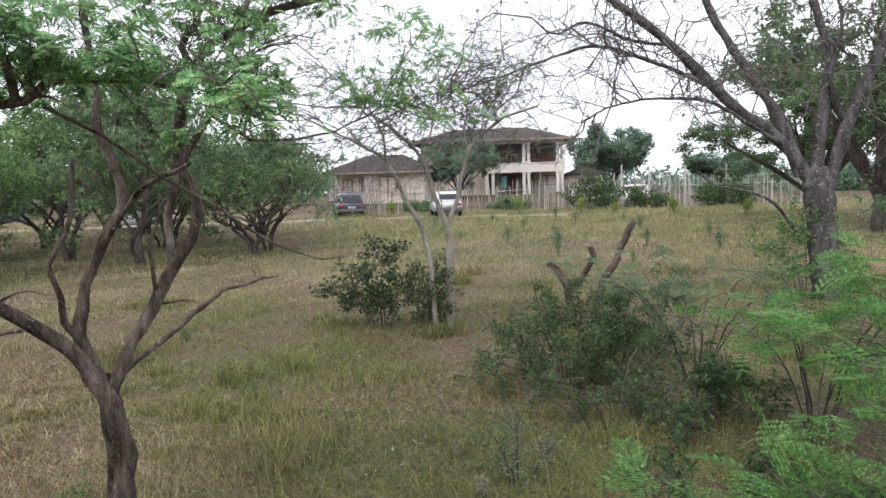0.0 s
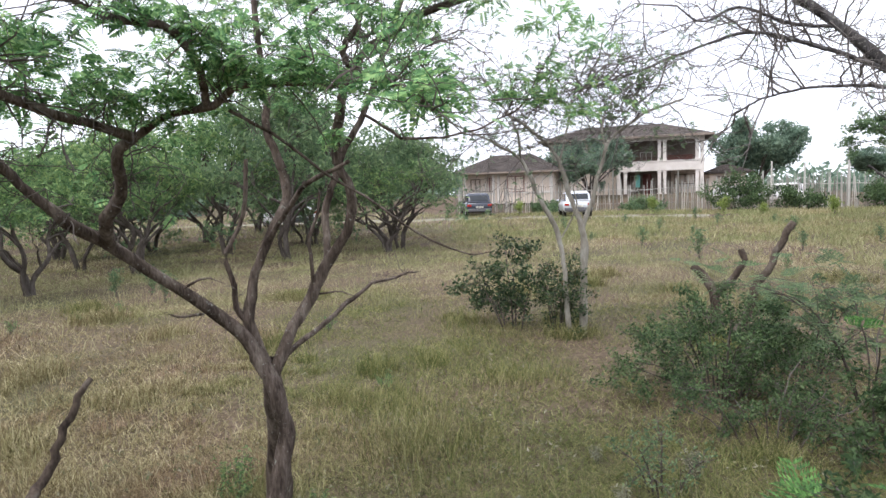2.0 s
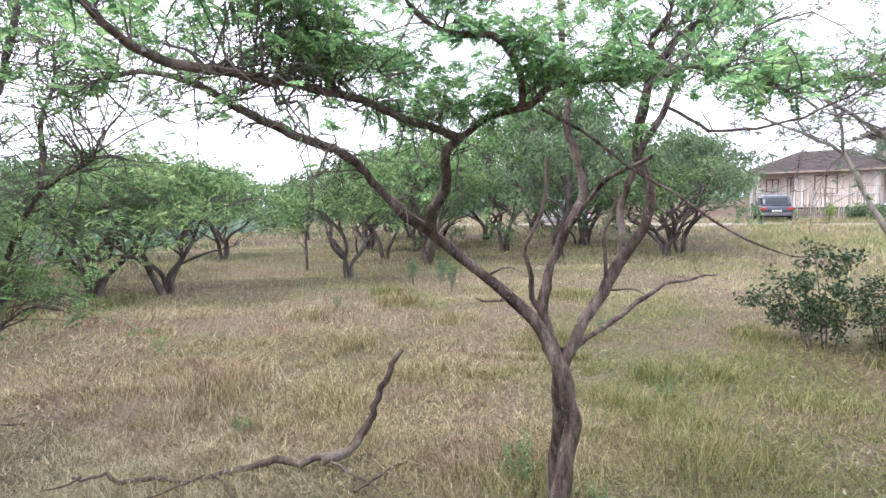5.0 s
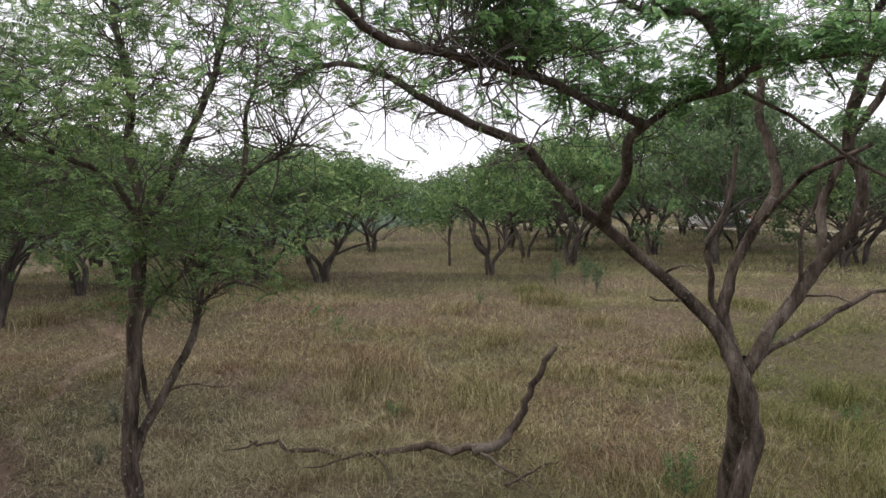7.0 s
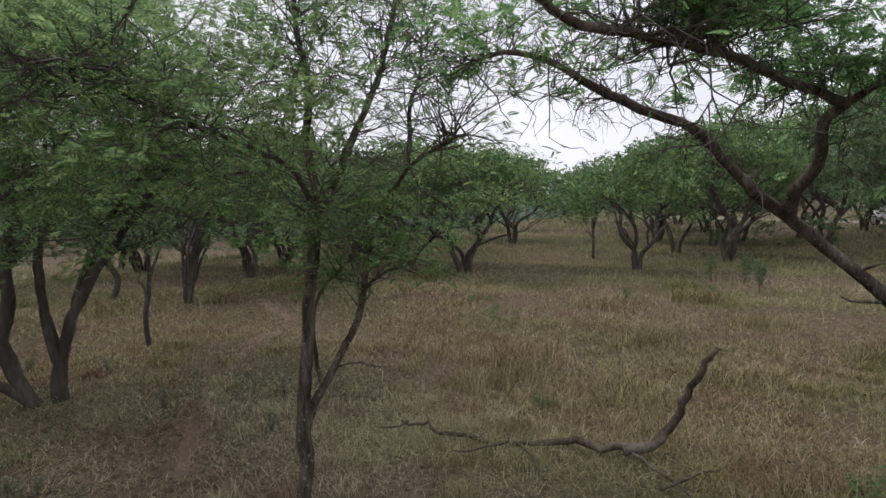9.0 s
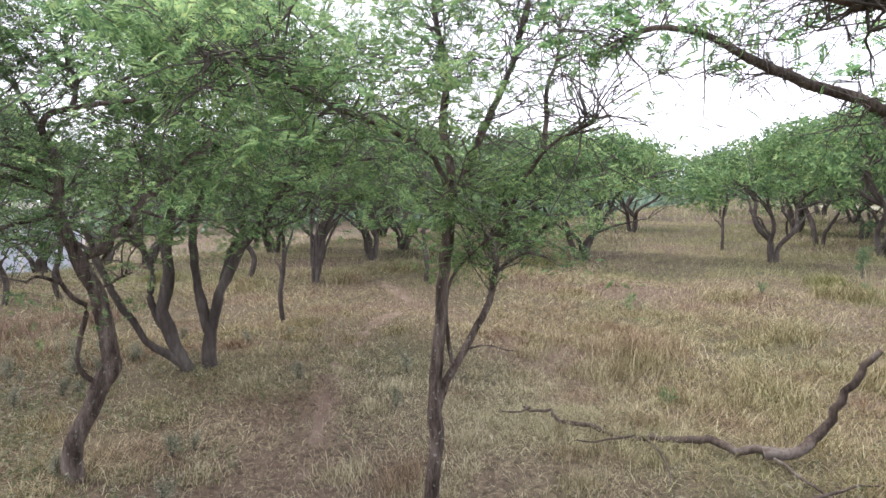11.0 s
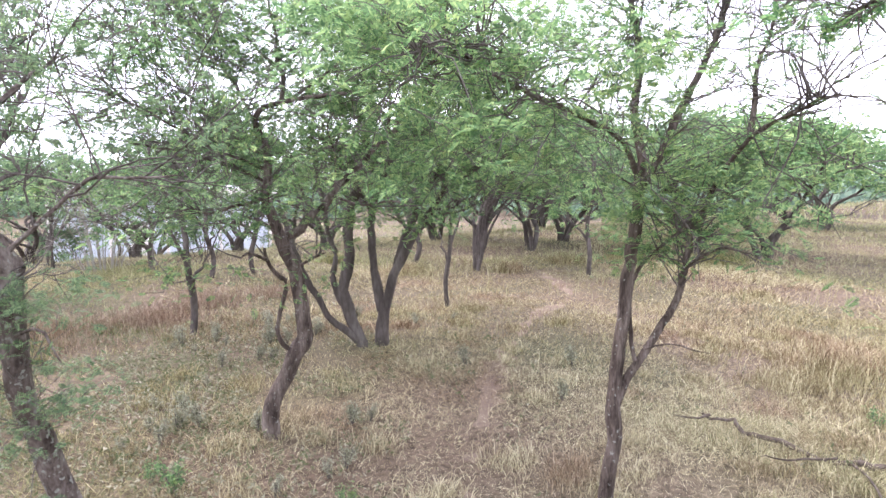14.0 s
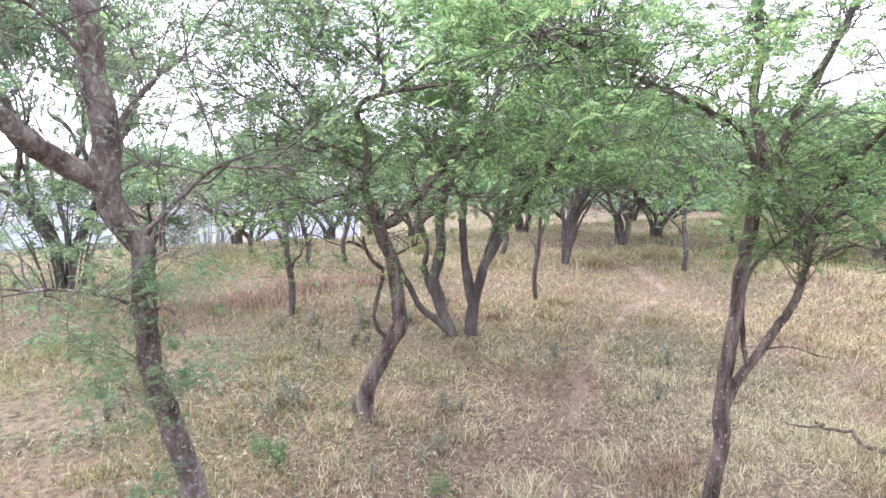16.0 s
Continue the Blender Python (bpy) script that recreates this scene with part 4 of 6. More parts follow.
g.limb(0.0140, 0.0093, (-1.61, 1.93, 2.14), (-1.50, 1.96, 2.21), (-1.36, 2.01, 2.24), (-1.25, 2.02, 2.30), (-1.08, 2.06, 2.30), (-0.91, 2.09, 2.29))
g.limb(0.0295, 0.0218, (-1.64, 2.71, 1.06), (-1.71, 2.66, 1.29), (-1.71, 2.66, 1.44), (-1.68, 2.68, 1.56), (-1.62, 2.72, 1.72), (-1.58, 2.82, 1.91), (-1.61, 2.85, 2.06))
g.limb(0.0218, 0.0109, (-1.61, 2.85, 2.06), (-1.66, 2.82, 2.24), (-1.69, 2.86, 2.39), (-1.73, 2.90, 2.60), (-1.74, 2.89, 2.83), (-1.74, 2.89, 3.18), (-1.73, 2.96, 3.54))
g.limb(0.0155, 0.0101, (-1.71, 2.66, 1.31), (-1.74, 2.61, 1.40), (-1.74, 2.59, 1.50), (-1.75, 2.56, 1.65), (-1.71, 2.60, 1.78), (-1.67, 2.62, 1.95), (-1.66, 2.63, 2.10))
g.limb(0.0326, 0.0233, (-1.63, 2.71, 1.06), (-1.57, 2.75, 1.22), (-1.51, 2.85, 1.39), (-1.43, 2.89, 1.56), (-1.30, 2.90, 1.73), (-1.25, 2.87, 1.91), (-1.28, 2.80, 2.07))
g.limb(0.0233, 0.0124, (-1.28, 2.80, 2.07), (-1.27, 2.80, 2.24), (-1.22, 2.76, 2.36), (-1.15, 2.74, 2.48), (-1.06, 2.77, 2.59), (-0.91, 2.84, 2.69), (-0.68, 2.91, 2.78), (-0.44, 3.02, 2.83))
g.limb(0.0155, 0.0078, (-1.15, 2.74, 2.48), (-1.17, 2.68, 2.55), (-1.10, 2.65, 2.62), (-1.07, 2.66, 2.71), (-1.12, 2.52, 2.77), (-1.18, 2.43, 2.91))
g.limb(0.0218, 0.0140, (-1.41, 2.90, 1.61), (-1.43, 2.95, 1.79), (-1.40, 2.96, 1.96), (-1.37, 3.04, 2.14), (-1.29, 3.14, 2.35), (-1.24, 3.22, 2.56), (-1.17, 3.30, 2.83), (-1.08, 3.33, 3.12))
g.limb(0.0140, 0.0109, (-1.63, 2.71, 1.70), (-1.48, 2.68, 1.87), (-1.36, 2.63, 1.96), (-1.23, 2.59, 2.03), (-1.11, 2.59, 2.07))
g.limb(0.0101, 0.0070, (-1.48, 2.87, 1.46), (-1.46, 2.84, 1.60), (-1.46, 2.82, 1.71), (-1.41, 2.82, 1.83), (-1.39, 2.81, 1.96))
g.limb(0.0186, 0.0062, (-1.60, 2.73, 1.13), (-1.57, 2.88, 1.18), (-1.48, 3.04, 1.28), (-1.42, 3.19, 1.35), (-1.36, 3.33, 1.43), (-1.26, 3.49, 1.44), (-1.17, 3.64, 1.46))
g.limb(0.0078, 0.0023, (-1.30, 2.05, 2.23), (-1.21, 2.18, 2.15), (-1.12, 2.28, 2.05), (-0.97, 2.37, 1.93), (-0.82, 2.42, 1.82), (-0.68, 2.47, 1.71), (-0.58, 2.50, 1.67), (-0.47, 2.52, 1.68))
g.limb(0.0085, 0.0031, (-1.16, 2.85, 2.30), (-1.01, 3.03, 2.20), (-0.84, 3.19, 2.21), (-0.68, 3.34, 2.27), (-0.53, 3.43, 2.35), (-0.40, 3.44, 2.55), (-0.25, 3.46, 2.78))
g.limb(0.0062, 0.0023, (-1.85, 2.35, 1.52), (-1.74, 2.40, 1.58), (-1.67, 2.43, 1.55))
g.limb(0.0070, 0.0023, (-1.79, 2.44, 1.41), (-1.84, 2.35, 1.42), (-1.87, 2.31, 1.43))
g.limb(0.0054, 0.0023, (-1.48, 2.90, 1.43), (-1.36, 2.93, 1.43), (-1.29, 2.96, 1.41))
g.limb(0.0155, 0.0078, (-1.36, 2.01, 2.24), (-1.30, 1.91, 2.36), (-1.31, 1.78, 2.45), (-1.37, 1.65, 2.44), (-1.40, 1.56, 2.47), (-1.41, 1.46, 2.55))
g.limb(0.0085, 0.0031, (-0.91, 2.09, 2.29), (-0.66, 1.86, 2.25), (-0.45, 1.60, 2.15), (-0.32, 1.38, 2.08))
g.limb(0.0109, 0.0054, (-1.38, 1.17, 2.20), (-1.36, 1.11, 2.23), (-1.32, 1.06, 2.28), (-1.29, 1.01, 2.33), (-1.28, 0.93, 2.39))
a, b, c = crown(g, range(7, len(g.limbs)), 2.17, 90, 0.34, 420, 0.22, 800, 0.11, 1000, leaf_zmin=2.16, gaps=0.55, grain=6, r=0.004, zig=0.35, flat=0.35, up=0.3)
pads(g, b, 90, 24, 0.055, 0.012, 2.27)
a, b, c = crown(g, [5, 5, 6, 7, 23, 25, 25], 2.12, 100, 0.2, 380, 0.15, 600, 0.08, 600, leaf_zmin=2.2, gaps=0.3, grain=6, r=0.0026, zig=0.4, up=0.6, flat=0.25)
crown(g, [3, 3, 13], 2.12, 44, 0.27, 170, 0.17, 340, 0.1, 1500, leaf_zmin=2.2, gaps=0.4, grain=7, r=0.0026, zig=0.4, up=0.5, flat=0.25)
crown(g, [24], 1.9, 14, 0.16, 40, 0.1, 60, 0.06, 60, gaps=0, r=0.003, up=0.3, flat=0.3)
crown(g, [2, 4, 10, 17], 1.3, 26, 0.16, 60, 0.08, 0, 0, 0, r=0.0025, zig=0.4)
crown(g, [2, 3, 3, 4, 5], 1.75, 60, 0.26, 190, 0.14, 260, 0.08, 130, r=0.004, zig=0.5, up=-0.1)
g.leaves = [l for l in g.leaves if l[0][1] > 1.7 or g.rng.random() < 0.3]
# layered pads of fresh fronds over the two long limbs, and single tufts at twig ends
for i, lift, per, wide, steps in ((5, 0.17, 80, 0.064, 18), (6, 0.08, 26, 0.04, 5), (7, 0.08, 56, 0.06, 10), (24, 0.05, 26, 0.045, 5), (23, 0.08, 52, 0.06, 8), (25, 0.05, 28, 0.045, 4), (12, 0.03, 18, 0.06, 7), (3, 0.12, 16, 0.06, 6)):
    line = g.limbs[i][1]
    tips = [np.stack([p, p + g.rng.normal(0, 0.05, 3) * (1, 1, 0) + (0, 0, lift * (0.4 + 1.2 * g.rng.random()))]) for p in line[np.linspace(2, len(line) - 1, steps).astype(int)]]
    pads(g, tips, steps, per, wide, 0.016)
    g.twig(np.stack([curve_through(t, 4) for t in tips]), np.tile(np.linspace(0.003, 0.0015, 4), (steps, 1)))
end = g.limbs[24][1][-5:]
pads(g, [np.stack([p, p + (0, 0, 0.02)]) for p in end], 5, 16, 0.034, 0.012)
g.build("acacia_tree", (-1.92, 3.15, 0), BARK, TWIG, FROND, LEAF_FRESH, "forked acacia tree with bare dark limbs and feathery green crown", leaf_size=(0.032, 0.058))

g = Growth(12)
g.limb(0.0377, 0.0295, (-3.07, 0.30, -0.36), (-3.07, 0.30, 0.01), (-3.02, 0.31, 0.50), (-3.01, 0.31, 0.78), (-3.01, 0.33, 1.05), (-3.01, 0.35, 1.32), (-3.00, 0.37, 1.50), name="trunk")
g.limb(0.0279, 0.0106, (-3.00, 0.37, 1.50), (-3.00, 0.38, 1.70), (-3.00, 0.39, 1.87), (-3.05, 0.36, 2.07), (-3.10, 0.38, 2.33), (-3.16, 0.35, 2.58), (-3.17, 0.31, 2.88))
g.limb(0.0213, 0.0147, (-3.02, 0.31, 0.66), (-3.01, 0.35, 0.81), (-3.04, 0.44, 0.98), (-3.06, 0.55, 1.13), (-3.09, 0.61, 1.26), (-3.13, 0.65, 1.44), (-3.13, 0.67, 1.57))
g.limb(0.0139, 0.0041, (-3.13, 0.67, 1.57), (-3.00, 0.73, 1.80), (-2.87, 0.79, 1.96), (-2.80, 0.83, 2.01), (-2.60, 0.89, 2.06), (-2.51, 0.95, 2.09))
g.limb(0.0049, 0.0025, (-3.03, 0.45, 1.00), (-2.98, 0.56, 1.04), (-2.91, 0.70, 1.03))
g.limb(0.0106, 0.0057, (-3.01, 0.40, 0.95), (-3.02, 0.38, 1.08), (-3.02, 0.37, 1.24), (-3.04, 0.42, 1.39), (-3.05, 0.57, 1.54), (-3.08, 0.65, 1.61))
g.limb(0.0213, 0.0131, (-3.01, 0.39, 1.75), (-3.12, 0.51, 1.94), (-3.20, 0.59, 2.09), (-3.23, 0.68, 2.27), (-3.25, 0.76, 2.45), (-3.24, 0.81, 2.64), (-3.22, 0.85, 2.92))
g.limb(0.0115, 0.0057, (-2.86, 0.79, 1.97), (-2.91, 0.82, 2.13), (-2.91, 0.83, 2.26), (-2.94, 0.88, 2.40), (-2.98, 0.91, 2.61))
g.limb(0.0082, 0.0033, (-3.09, 0.62, 1.38), (-2.99, 0.75, 1.48), (-2.90, 0.85, 1.47))
g.limb(0.0139, 0.0049, (-3.01, 0.39, 1.75), (-2.87, 0.27, 1.96), (-2.70, 0.06, 2.05), (-2.52, -0.11, 2.09), (-2.43, -0.25, 2.14), (-2.23, -0.41, 2.20), (-2.11, -0.52, 2.21))
crown(g, range(1, len(g.limbs)), 1.5, 90, 0.55, 420, 0.32, 1100, 0.15, 3800, leaf_zmin=1.45, r=0.0042, gaps=0.4, grain=6, zig=0.32)
pads(g, [l[1][-8:] for l in g.limbs[3:] if l[1][-1][2] > 1.8] + g.sprout([l[1][len(l[1]) // 2:] for l in g.limbs[1:] if l[1][-1][2] > 1.5], 210, 0.45, 0.004, 0.4, 0.15, zig=0.3), 230, 42, 0.095, 0.026, 1.45)
south = g.sprout([g.limbs[9][1], g.limbs[9][1], g.limbs[1][1][12:]], 60, 0.34, 0.004, 0.4, 0.25, zig=0.3)
pads(g, south, 26, 30, 0.085, 0.02, 1.9)
g.leaves = [l for l in g.leaves if g.rng.random() < (0.22 if l[0][1] > 0.5 and l[0][2] > 1.9 else 0.6 if l[0][2] > 2.45 or l[0][1] > 0.5 else 1)]
g.build("acacia_tree", (-3.07, 0.3, 0), BARK, TWIG, FROND_MID, LEAF, "slender two-stemmed acacia with feathery dull green leaves", leaf_size=(0.034, 0.058))

g = Growth(13)
g.limb(0.0571, 0.0476, (-4.05, -1.77, -0.13), (-4.05, -1.76, -0.00), (-4.05, -1.75, 0.19), (-4.06, -1.71, 0.33), (-4.08, -1.64, 0.46), (-4.09, -1.59, 0.58), (-4.10, -1.53, 0.68), (-4.11, -1.52, 0.76), (-4.10, -1.54, 0.88), (-4.10, -1.56, 1.04), (-4.09, -1.59, 1.20), (-4.08, -1.63, 1.31), (-4.07, -1.67, 1.41), name="trunk")
g.limb(0.0362, 0.0247, (-4.07, -1.67, 1.40), (-4.06, -1.71, 1.54), (-4.06, -1.74, 1.65), (-4.06, -1.73, 1.77), (-4.06, -1.73, 1.88), (-4.06, -1.74, 1.99), (-4.05, -1.79, 2.08))
g.limb(0.0228, 0.0133, (-4.05, -1.79, 2.08), (-3.99, -1.77, 2.15), (-3.95, -1.69, 2.22), (-3.92, -1.53, 2.25), (-3.89, -1.38, 2.27), (-3.88, -1.16, 2.28))
g.limb(0.0171, 0.0057, (-4.08, -1.64, 2.26), (-4.16, -1.64, 2.40), (-4.23, -1.70, 2.52), (-4.30, -1.74, 2.72), (-4.37, -1.81, 2.93), (-4.44, -1.86, 3.25))
g.limb(0.0324, 0.0190, (-4.08, -1.66, 1.38), (-4.14, -1.56, 1.42), (-4.20, -1.52, 1.50), (-4.26, -1.42, 1.57), (-4.32, -1.35, 1.71), (-4.39, -1.27, 1.79), (-4.45, -1.18, 1.89), (-4.51, -1.13, 1.97), (-4.57, -1.06, 2.03))
g.limb(0.0228, 0.0095, (-4.57, -1.06, 2.03), (-4.61, -0.98, 2.11), (-4.65, -0.91, 2.24), (-4.70, -0.80, 2.36), (-4.77, -0.64, 2.46), (-4.83, -0.48, 2.53), (-4.90, -0.29, 2.61))
g.limb(0.0209, 0.0114, (-4.09, -1.59, 0.60), (-4.06, -1.66, 0.66), (-4.04, -1.68, 0.79), (-4.03, -1.65, 0.93), (-4.03, -1.61, 1.09), (-4.00, -1.66, 1.15), (-3.97, -1.73, 1.25), (-3.95, -1.74, 1.32))
g.limb(0.0114, 0.0038, (-3.96, -1.72, 1.25), (-3.84, -1.78, 1.30), (-3.74, -1.80, 1.28))
g.limb(0.0114, 0.0076, (-4.10, -1.56, 1.19), (-4.07, -1.46, 1.24), (-4.04, -1.35, 1.29))
g.limb(0.0114, 0.0038, (-4.06, -1.73, 1.82), (-3.90, -1.87, 1.90), (-3.74, -2.02, 1.99), (-3.57, -2.20, 2.14), (-3.39, -2.44, 2.25))
g.limb(0.0114, 0.0038, (-4.06, -1.74, 1.92), (-4.05, -1.87, 1.98), (-4.03, -2.08, 2.16), (-4.00, -2.34, 2.41), (-3.97, -2.60, 2.69))
g.limb(0.0095, 0.0038, (-4.04, -1.80, 2.12), (-4.17, -2.01, 2.41), (-4.28, -2.24, 2.70), (-4.40, -2.49, 2.97))
g.limb(0.0114, 0.0038, (-4.06, -1.73, 1.73), (-3.83, -1.84, 1.84), (-3.58, -2.03, 1.91), (-3.33, -2.24, 1.97))
g.limb(0.0114, 0.0038, (-4.58, -1.03, 2.06), (-4.49, -1.00, 2.36), (-4.39, -1.04, 2.57), (-4.31, -1.01, 2.80), (-4.22, -1.02, 3.02))
g.limb(0.0114, 0.0038, (-4.68, -0.79, 2.36), (-4.76, -0.73, 2.58), (-4.84, -0.71, 2.83), (-4.91, -0.69, 3.13))
g.limb(0.0114, 0.0038, (-4.00, -1.55, 2.26), (-3.91, -1.31, 2.39), (-3.83, -1.10, 2.53), (-3.72, -0.96, 2.69))
g.limb(0.0114, 0.0038, (-4.15, -1.34, 1.66), (-4.02, -1.15, 1.61), (-3.90, -0.91, 1.64), (-3.77, -0.75, 1.61))
g.limb(0.0133, 0.0038, (-4.06, -1.74, 1.65), (-3.89, -1.87, 1.60), (-3.73, -1.96, 1.56), (-3.58, -2.03, 1.60))
g.limb(0.0095, 0.0038, (-4.35, -1.36, 1.71), (-4.42, -1.38, 1.97), (-4.48, -1.45, 2.17), (-4.59, -1.31, 2.32), (-4.70, -1.17, 2.39))
a, b, c = crown(g, range(1, len(g.limbs)), 1.2, 190, 0.6, 900, 0.32, 2200, 0.17, 2400, r=0.005, gaps=0.45, grain=4.5, zig=0.3, flat=0.35, up=0.25)
pads(g, b, 420, 32, 0.1, 0.022, 1.22)
pads(g, c, 260, 20, 0.09, 0.022, 2.15)
pads(g, c, 150, 22, 0.11, 0.024, 2.5)
crown(g, [3, 3, 9, 10, 11, 12, 13, 14], 1.95, 90, 0.62, 420, 0.36, 900, 0.2, 700, r=0.0056, zig=0.2, up=0.35, flat=0.5, gaps=0.3)
g.leaves = [l for l in g.leaves if g.rng.random() < 1 - 0.15 * smooth(1.75, 2.3, l[0][2])]
g.build("acacia_tree", (-4.06, -1.74, 0), BARK, TWIG, FROND_COARSE, LEAF, "crooked acacia tree with bent trunk and spreading green crown", leaf_size=(0.03, 0.05))

g = Growth(14)
g.limb(0.0740, 0.0513, (-6.17, -1.53, -0.15), (-6.16, -1.57, 0.02), (-6.14, -1.64, 0.19), (-6.13, -1.71, 0.37), (-6.11, -1.77, 0.60), (-6.12, -1.73, 0.81), (-6.13, -1.70, 1.01), (-6.12, -1.71, 1.18), (-6.13, -1.69, 1.41), name="trunk")
g.limb(0.0484, 0.0171, (-6.13, -1.69, 1.41), (-6.21, -1.62, 1.70), (-6.28, -1.56, 2.09), (-6.36, -1.50, 2.54), (-6.42, -1.48, 3.00), (-6.49, -1.45, 3.50))
g.limb(0.0399, 0.0228, (-6.16, -1.55, 0.01), (-6.10, -1.71, 0.19), (-6.03, -1.88, 0.34), (-5.97, -2.00, 0.58), (-5.92, -2.08, 0.76), (-5.88, -2.16, 0.97), (-5.84, -2.22, 1.20), (-5.79, -2.30, 1.48))
g.limb(0.0370, 0.0199, (-6.13, -1.70, 0.34), (-6.12, -1.81, 0.53), (-6.12, -1.87, 0.77), (-6.14, -1.85, 1.00), (-6.15, -1.92, 1.18), (-6.15, -1.98, 1.58), (-6.15, -2.06, 2.03))
g.limb(0.0854, 0.0598, (-6.19, -1.42, -0.15), (-6.20, -1.40, 0.01), (-6.20, -1.38, 0.25), (-6.20, -1.37, 0.43))
g.limb(0.0513, 0.0285, (-6.20, -1.38, 0.40), (-6.21, -1.43, 0.60), (-6.21, -1.47, 0.89), (-6.22, -1.50, 1.18), (-6.24, -1.48, 1.47), (-6.29, -1.36, 1.81), (-6.33, -1.28, 2.15))
g.limb(0.0285, 0.0114, (-6.33, -1.28, 2.15), (-6.48, -1.20, 2.61), (-6.62, -1.17, 3.08), (-6.77, -1.14, 3.50))
g.limb(0.0541, 0.0370, (-6.20, -1.36, 0.37), (-6.19, -1.31, 0.61), (-6.19, -1.26, 0.79), (-6.19, -1.16, 0.99), (-6.19, -1.05, 1.20), (-6.20, -0.94, 1.34))
g.limb(0.0370, 0.0142, (-6.20, -0.94, 1.34), (-6.17, -0.82, 1.54), (-6.15, -0.69, 1.71), (-6.13, -0.57, 1.92), (-6.11, -0.40, 2.16), (-6.11, -0.20, 2.34), (-6.11, 0.04, 2.54))
g.limb(0.0342, 0.0171, (-6.23, -1.25, 0.79), (-6.28, -1.21, 1.01), (-6.33, -1.16, 1.18), (-6.39, -1.07, 1.35), (-6.43, -1.05, 1.55), (-6.49, -0.94, 1.70), (-6.56, -0.79, 1.93), (-6.63, -0.66, 2.10), (-6.69, -0.59, 2.51))
g.limb(0.0285, 0.0114, (-6.15, -0.69, 1.70), (-6.09, -0.49, 1.84), (-6.05, -0.24, 1.95), (-6.01, 0.06, 2.03), (-5.98, 0.40, 2.06))
g.limb(0.0199, 0.0085, (-6.64, -0.80, 1.93), (-6.75, -0.76, 2.34), (-6.88, -0.63, 2.82), (-7.00, -0.56, 3.24))
g.limb(0.0199, 0.0085, (-6.18, -0.58, 1.92), (-6.26, -0.51, 2.25), (-6.37, -0.31, 2.58), (-6.48, -0.13, 2.91))
g.limb(0.0171, 0.0057, (-6.20, -0.94, 1.34), (-6.17, -0.75, 1.40), (-6.16, -0.48, 1.49), (-6.15, -0.25, 1.66))
g.limb(0.0171, 0.0057, (-6.18, -1.47, 1.36), (-6.02, -1.57, 1.64), (-5.85, -1.70, 1.91), (-5.69, -1.82, 2.12))
a, b, c = crown(g, range(0, len(g.limbs)), 1.4, 200, 0.85, 950, 0.42, 2000, 0.22, 2600, r=0.0075, gaps=0.45, grain=3, zig=0.28, flat=0.4, up=0.2)
pads(g, b, 420, 32, 0.15, 0.034, 1.3)
g.leaves = [l for l in g.leaves if g.rng.random() < 1 - 0.15 * smooth(2.0, 2.7, l[0][2])]
g.build("acacia_tree", (-6.3, -1.42, 0), BARK_DARK, TWIG, FROND_COARSE, LEAF, "many-stemmed dark acacia clump with arching crown", leaf_size=(0.045, 0.075))

g = Growth(15)
g.limb(0.0580, 0.0449, (-2.65, -2.01, -0.30), (-2.57, -2.04, 0.08), (-2.50, -2.05, 0.38), (-2.41, -2.09, 0.72), (-2.34, -2.09, 0.95), (-2.30, -2.07, 1.23), (-2.29, -2.04, 1.46), name="trunk")
g.limb(0.0468, 0.0543, (-2.29, -2.04, 1.45), (-2.24, -2.07, 1.54), (-2.19, -2.10, 1.65), (-2.16, -2.10, 1.76))
g.limb(0.0515, 0.0374, (-2.16, -2.10, 1.75), (-2.16, -2.07, 1.88), (-2.15, -2.08, 2.03), (-2.14, -2.10, 2.15), (-2.14, -2.10, 2.38), (-2.19, -2.11, 2.63), (-2.22, -2.16, 2.87))
g.limb(0.0449, 0.0243, (-2.16, -2.10, 1.73), (-2.01, -2.16, 1.81), (-1.91, -2.18, 1.88), (-1.84, -2.18, 1.95), (-1.71, -2.22, 2.04), (-1.63, -2.28, 2.17))
g.limb(0.0098, 0.0046, (-2.26, -2.06, 1.49), (-2.26, -1.95, 1.59), (-2.30, -1.82, 1.71), (-2.30, -1.72, 1.78), (-2.32, -1.61, 1.79), (-2.36, -1.42, 1.80))
g.limb(0.0084, 0.0037, (-2.27, -2.09, 1.22), (-2.12, -2.11, 1.31), (-1.93, -2.16, 1.37), (-1.80, -2.21, 1.39))
g.limb(0.0131, 0.0056, (-2.16, -2.07, 1.88), (-2.27, -2.03, 2.02), (-2.37, -1.97, 2.16), (-2.49, -1.90, 2.26))
g.limb(0.0112, 0.0047, (-2.14, -2.10, 2.15), (-2.05, -2.12, 2.25), (-1.94, -2.16, 2.32), (-1.85, -2.24, 2.35))
g.limb(0.0075, 0.0037, (-2.27, -2.07, 1.19), (-2.27, -1.93, 1.23), (-2.27, -1.86, 1.11))
crown(g, range(2, len(g.limbs)), 1.2, 80, 0.5, 330, 0.26, 700, 0.13, 2300, r=0.004, gaps=0.4, zig=0.3)
crown(g, [0, 5, 5, 8], 0.45, 26, 0.2, 60, 0.12, 60, 0.07, 200, r=0.0025, zig=0.3, flat=0.5)
low = g.sprout([l[l[:, 2] > 0.45] for l in (g.limbs[0][1],)], 26, 0.32, 0.0028, 0.4, 0.0, zig=0.25, start=0.05)
pads(g, low + g.sprout(low, 50, 0.16, 0.0018, 0.5, 0.05, k=4, zig=0.3), 60, 20, 0.05, 0.022)
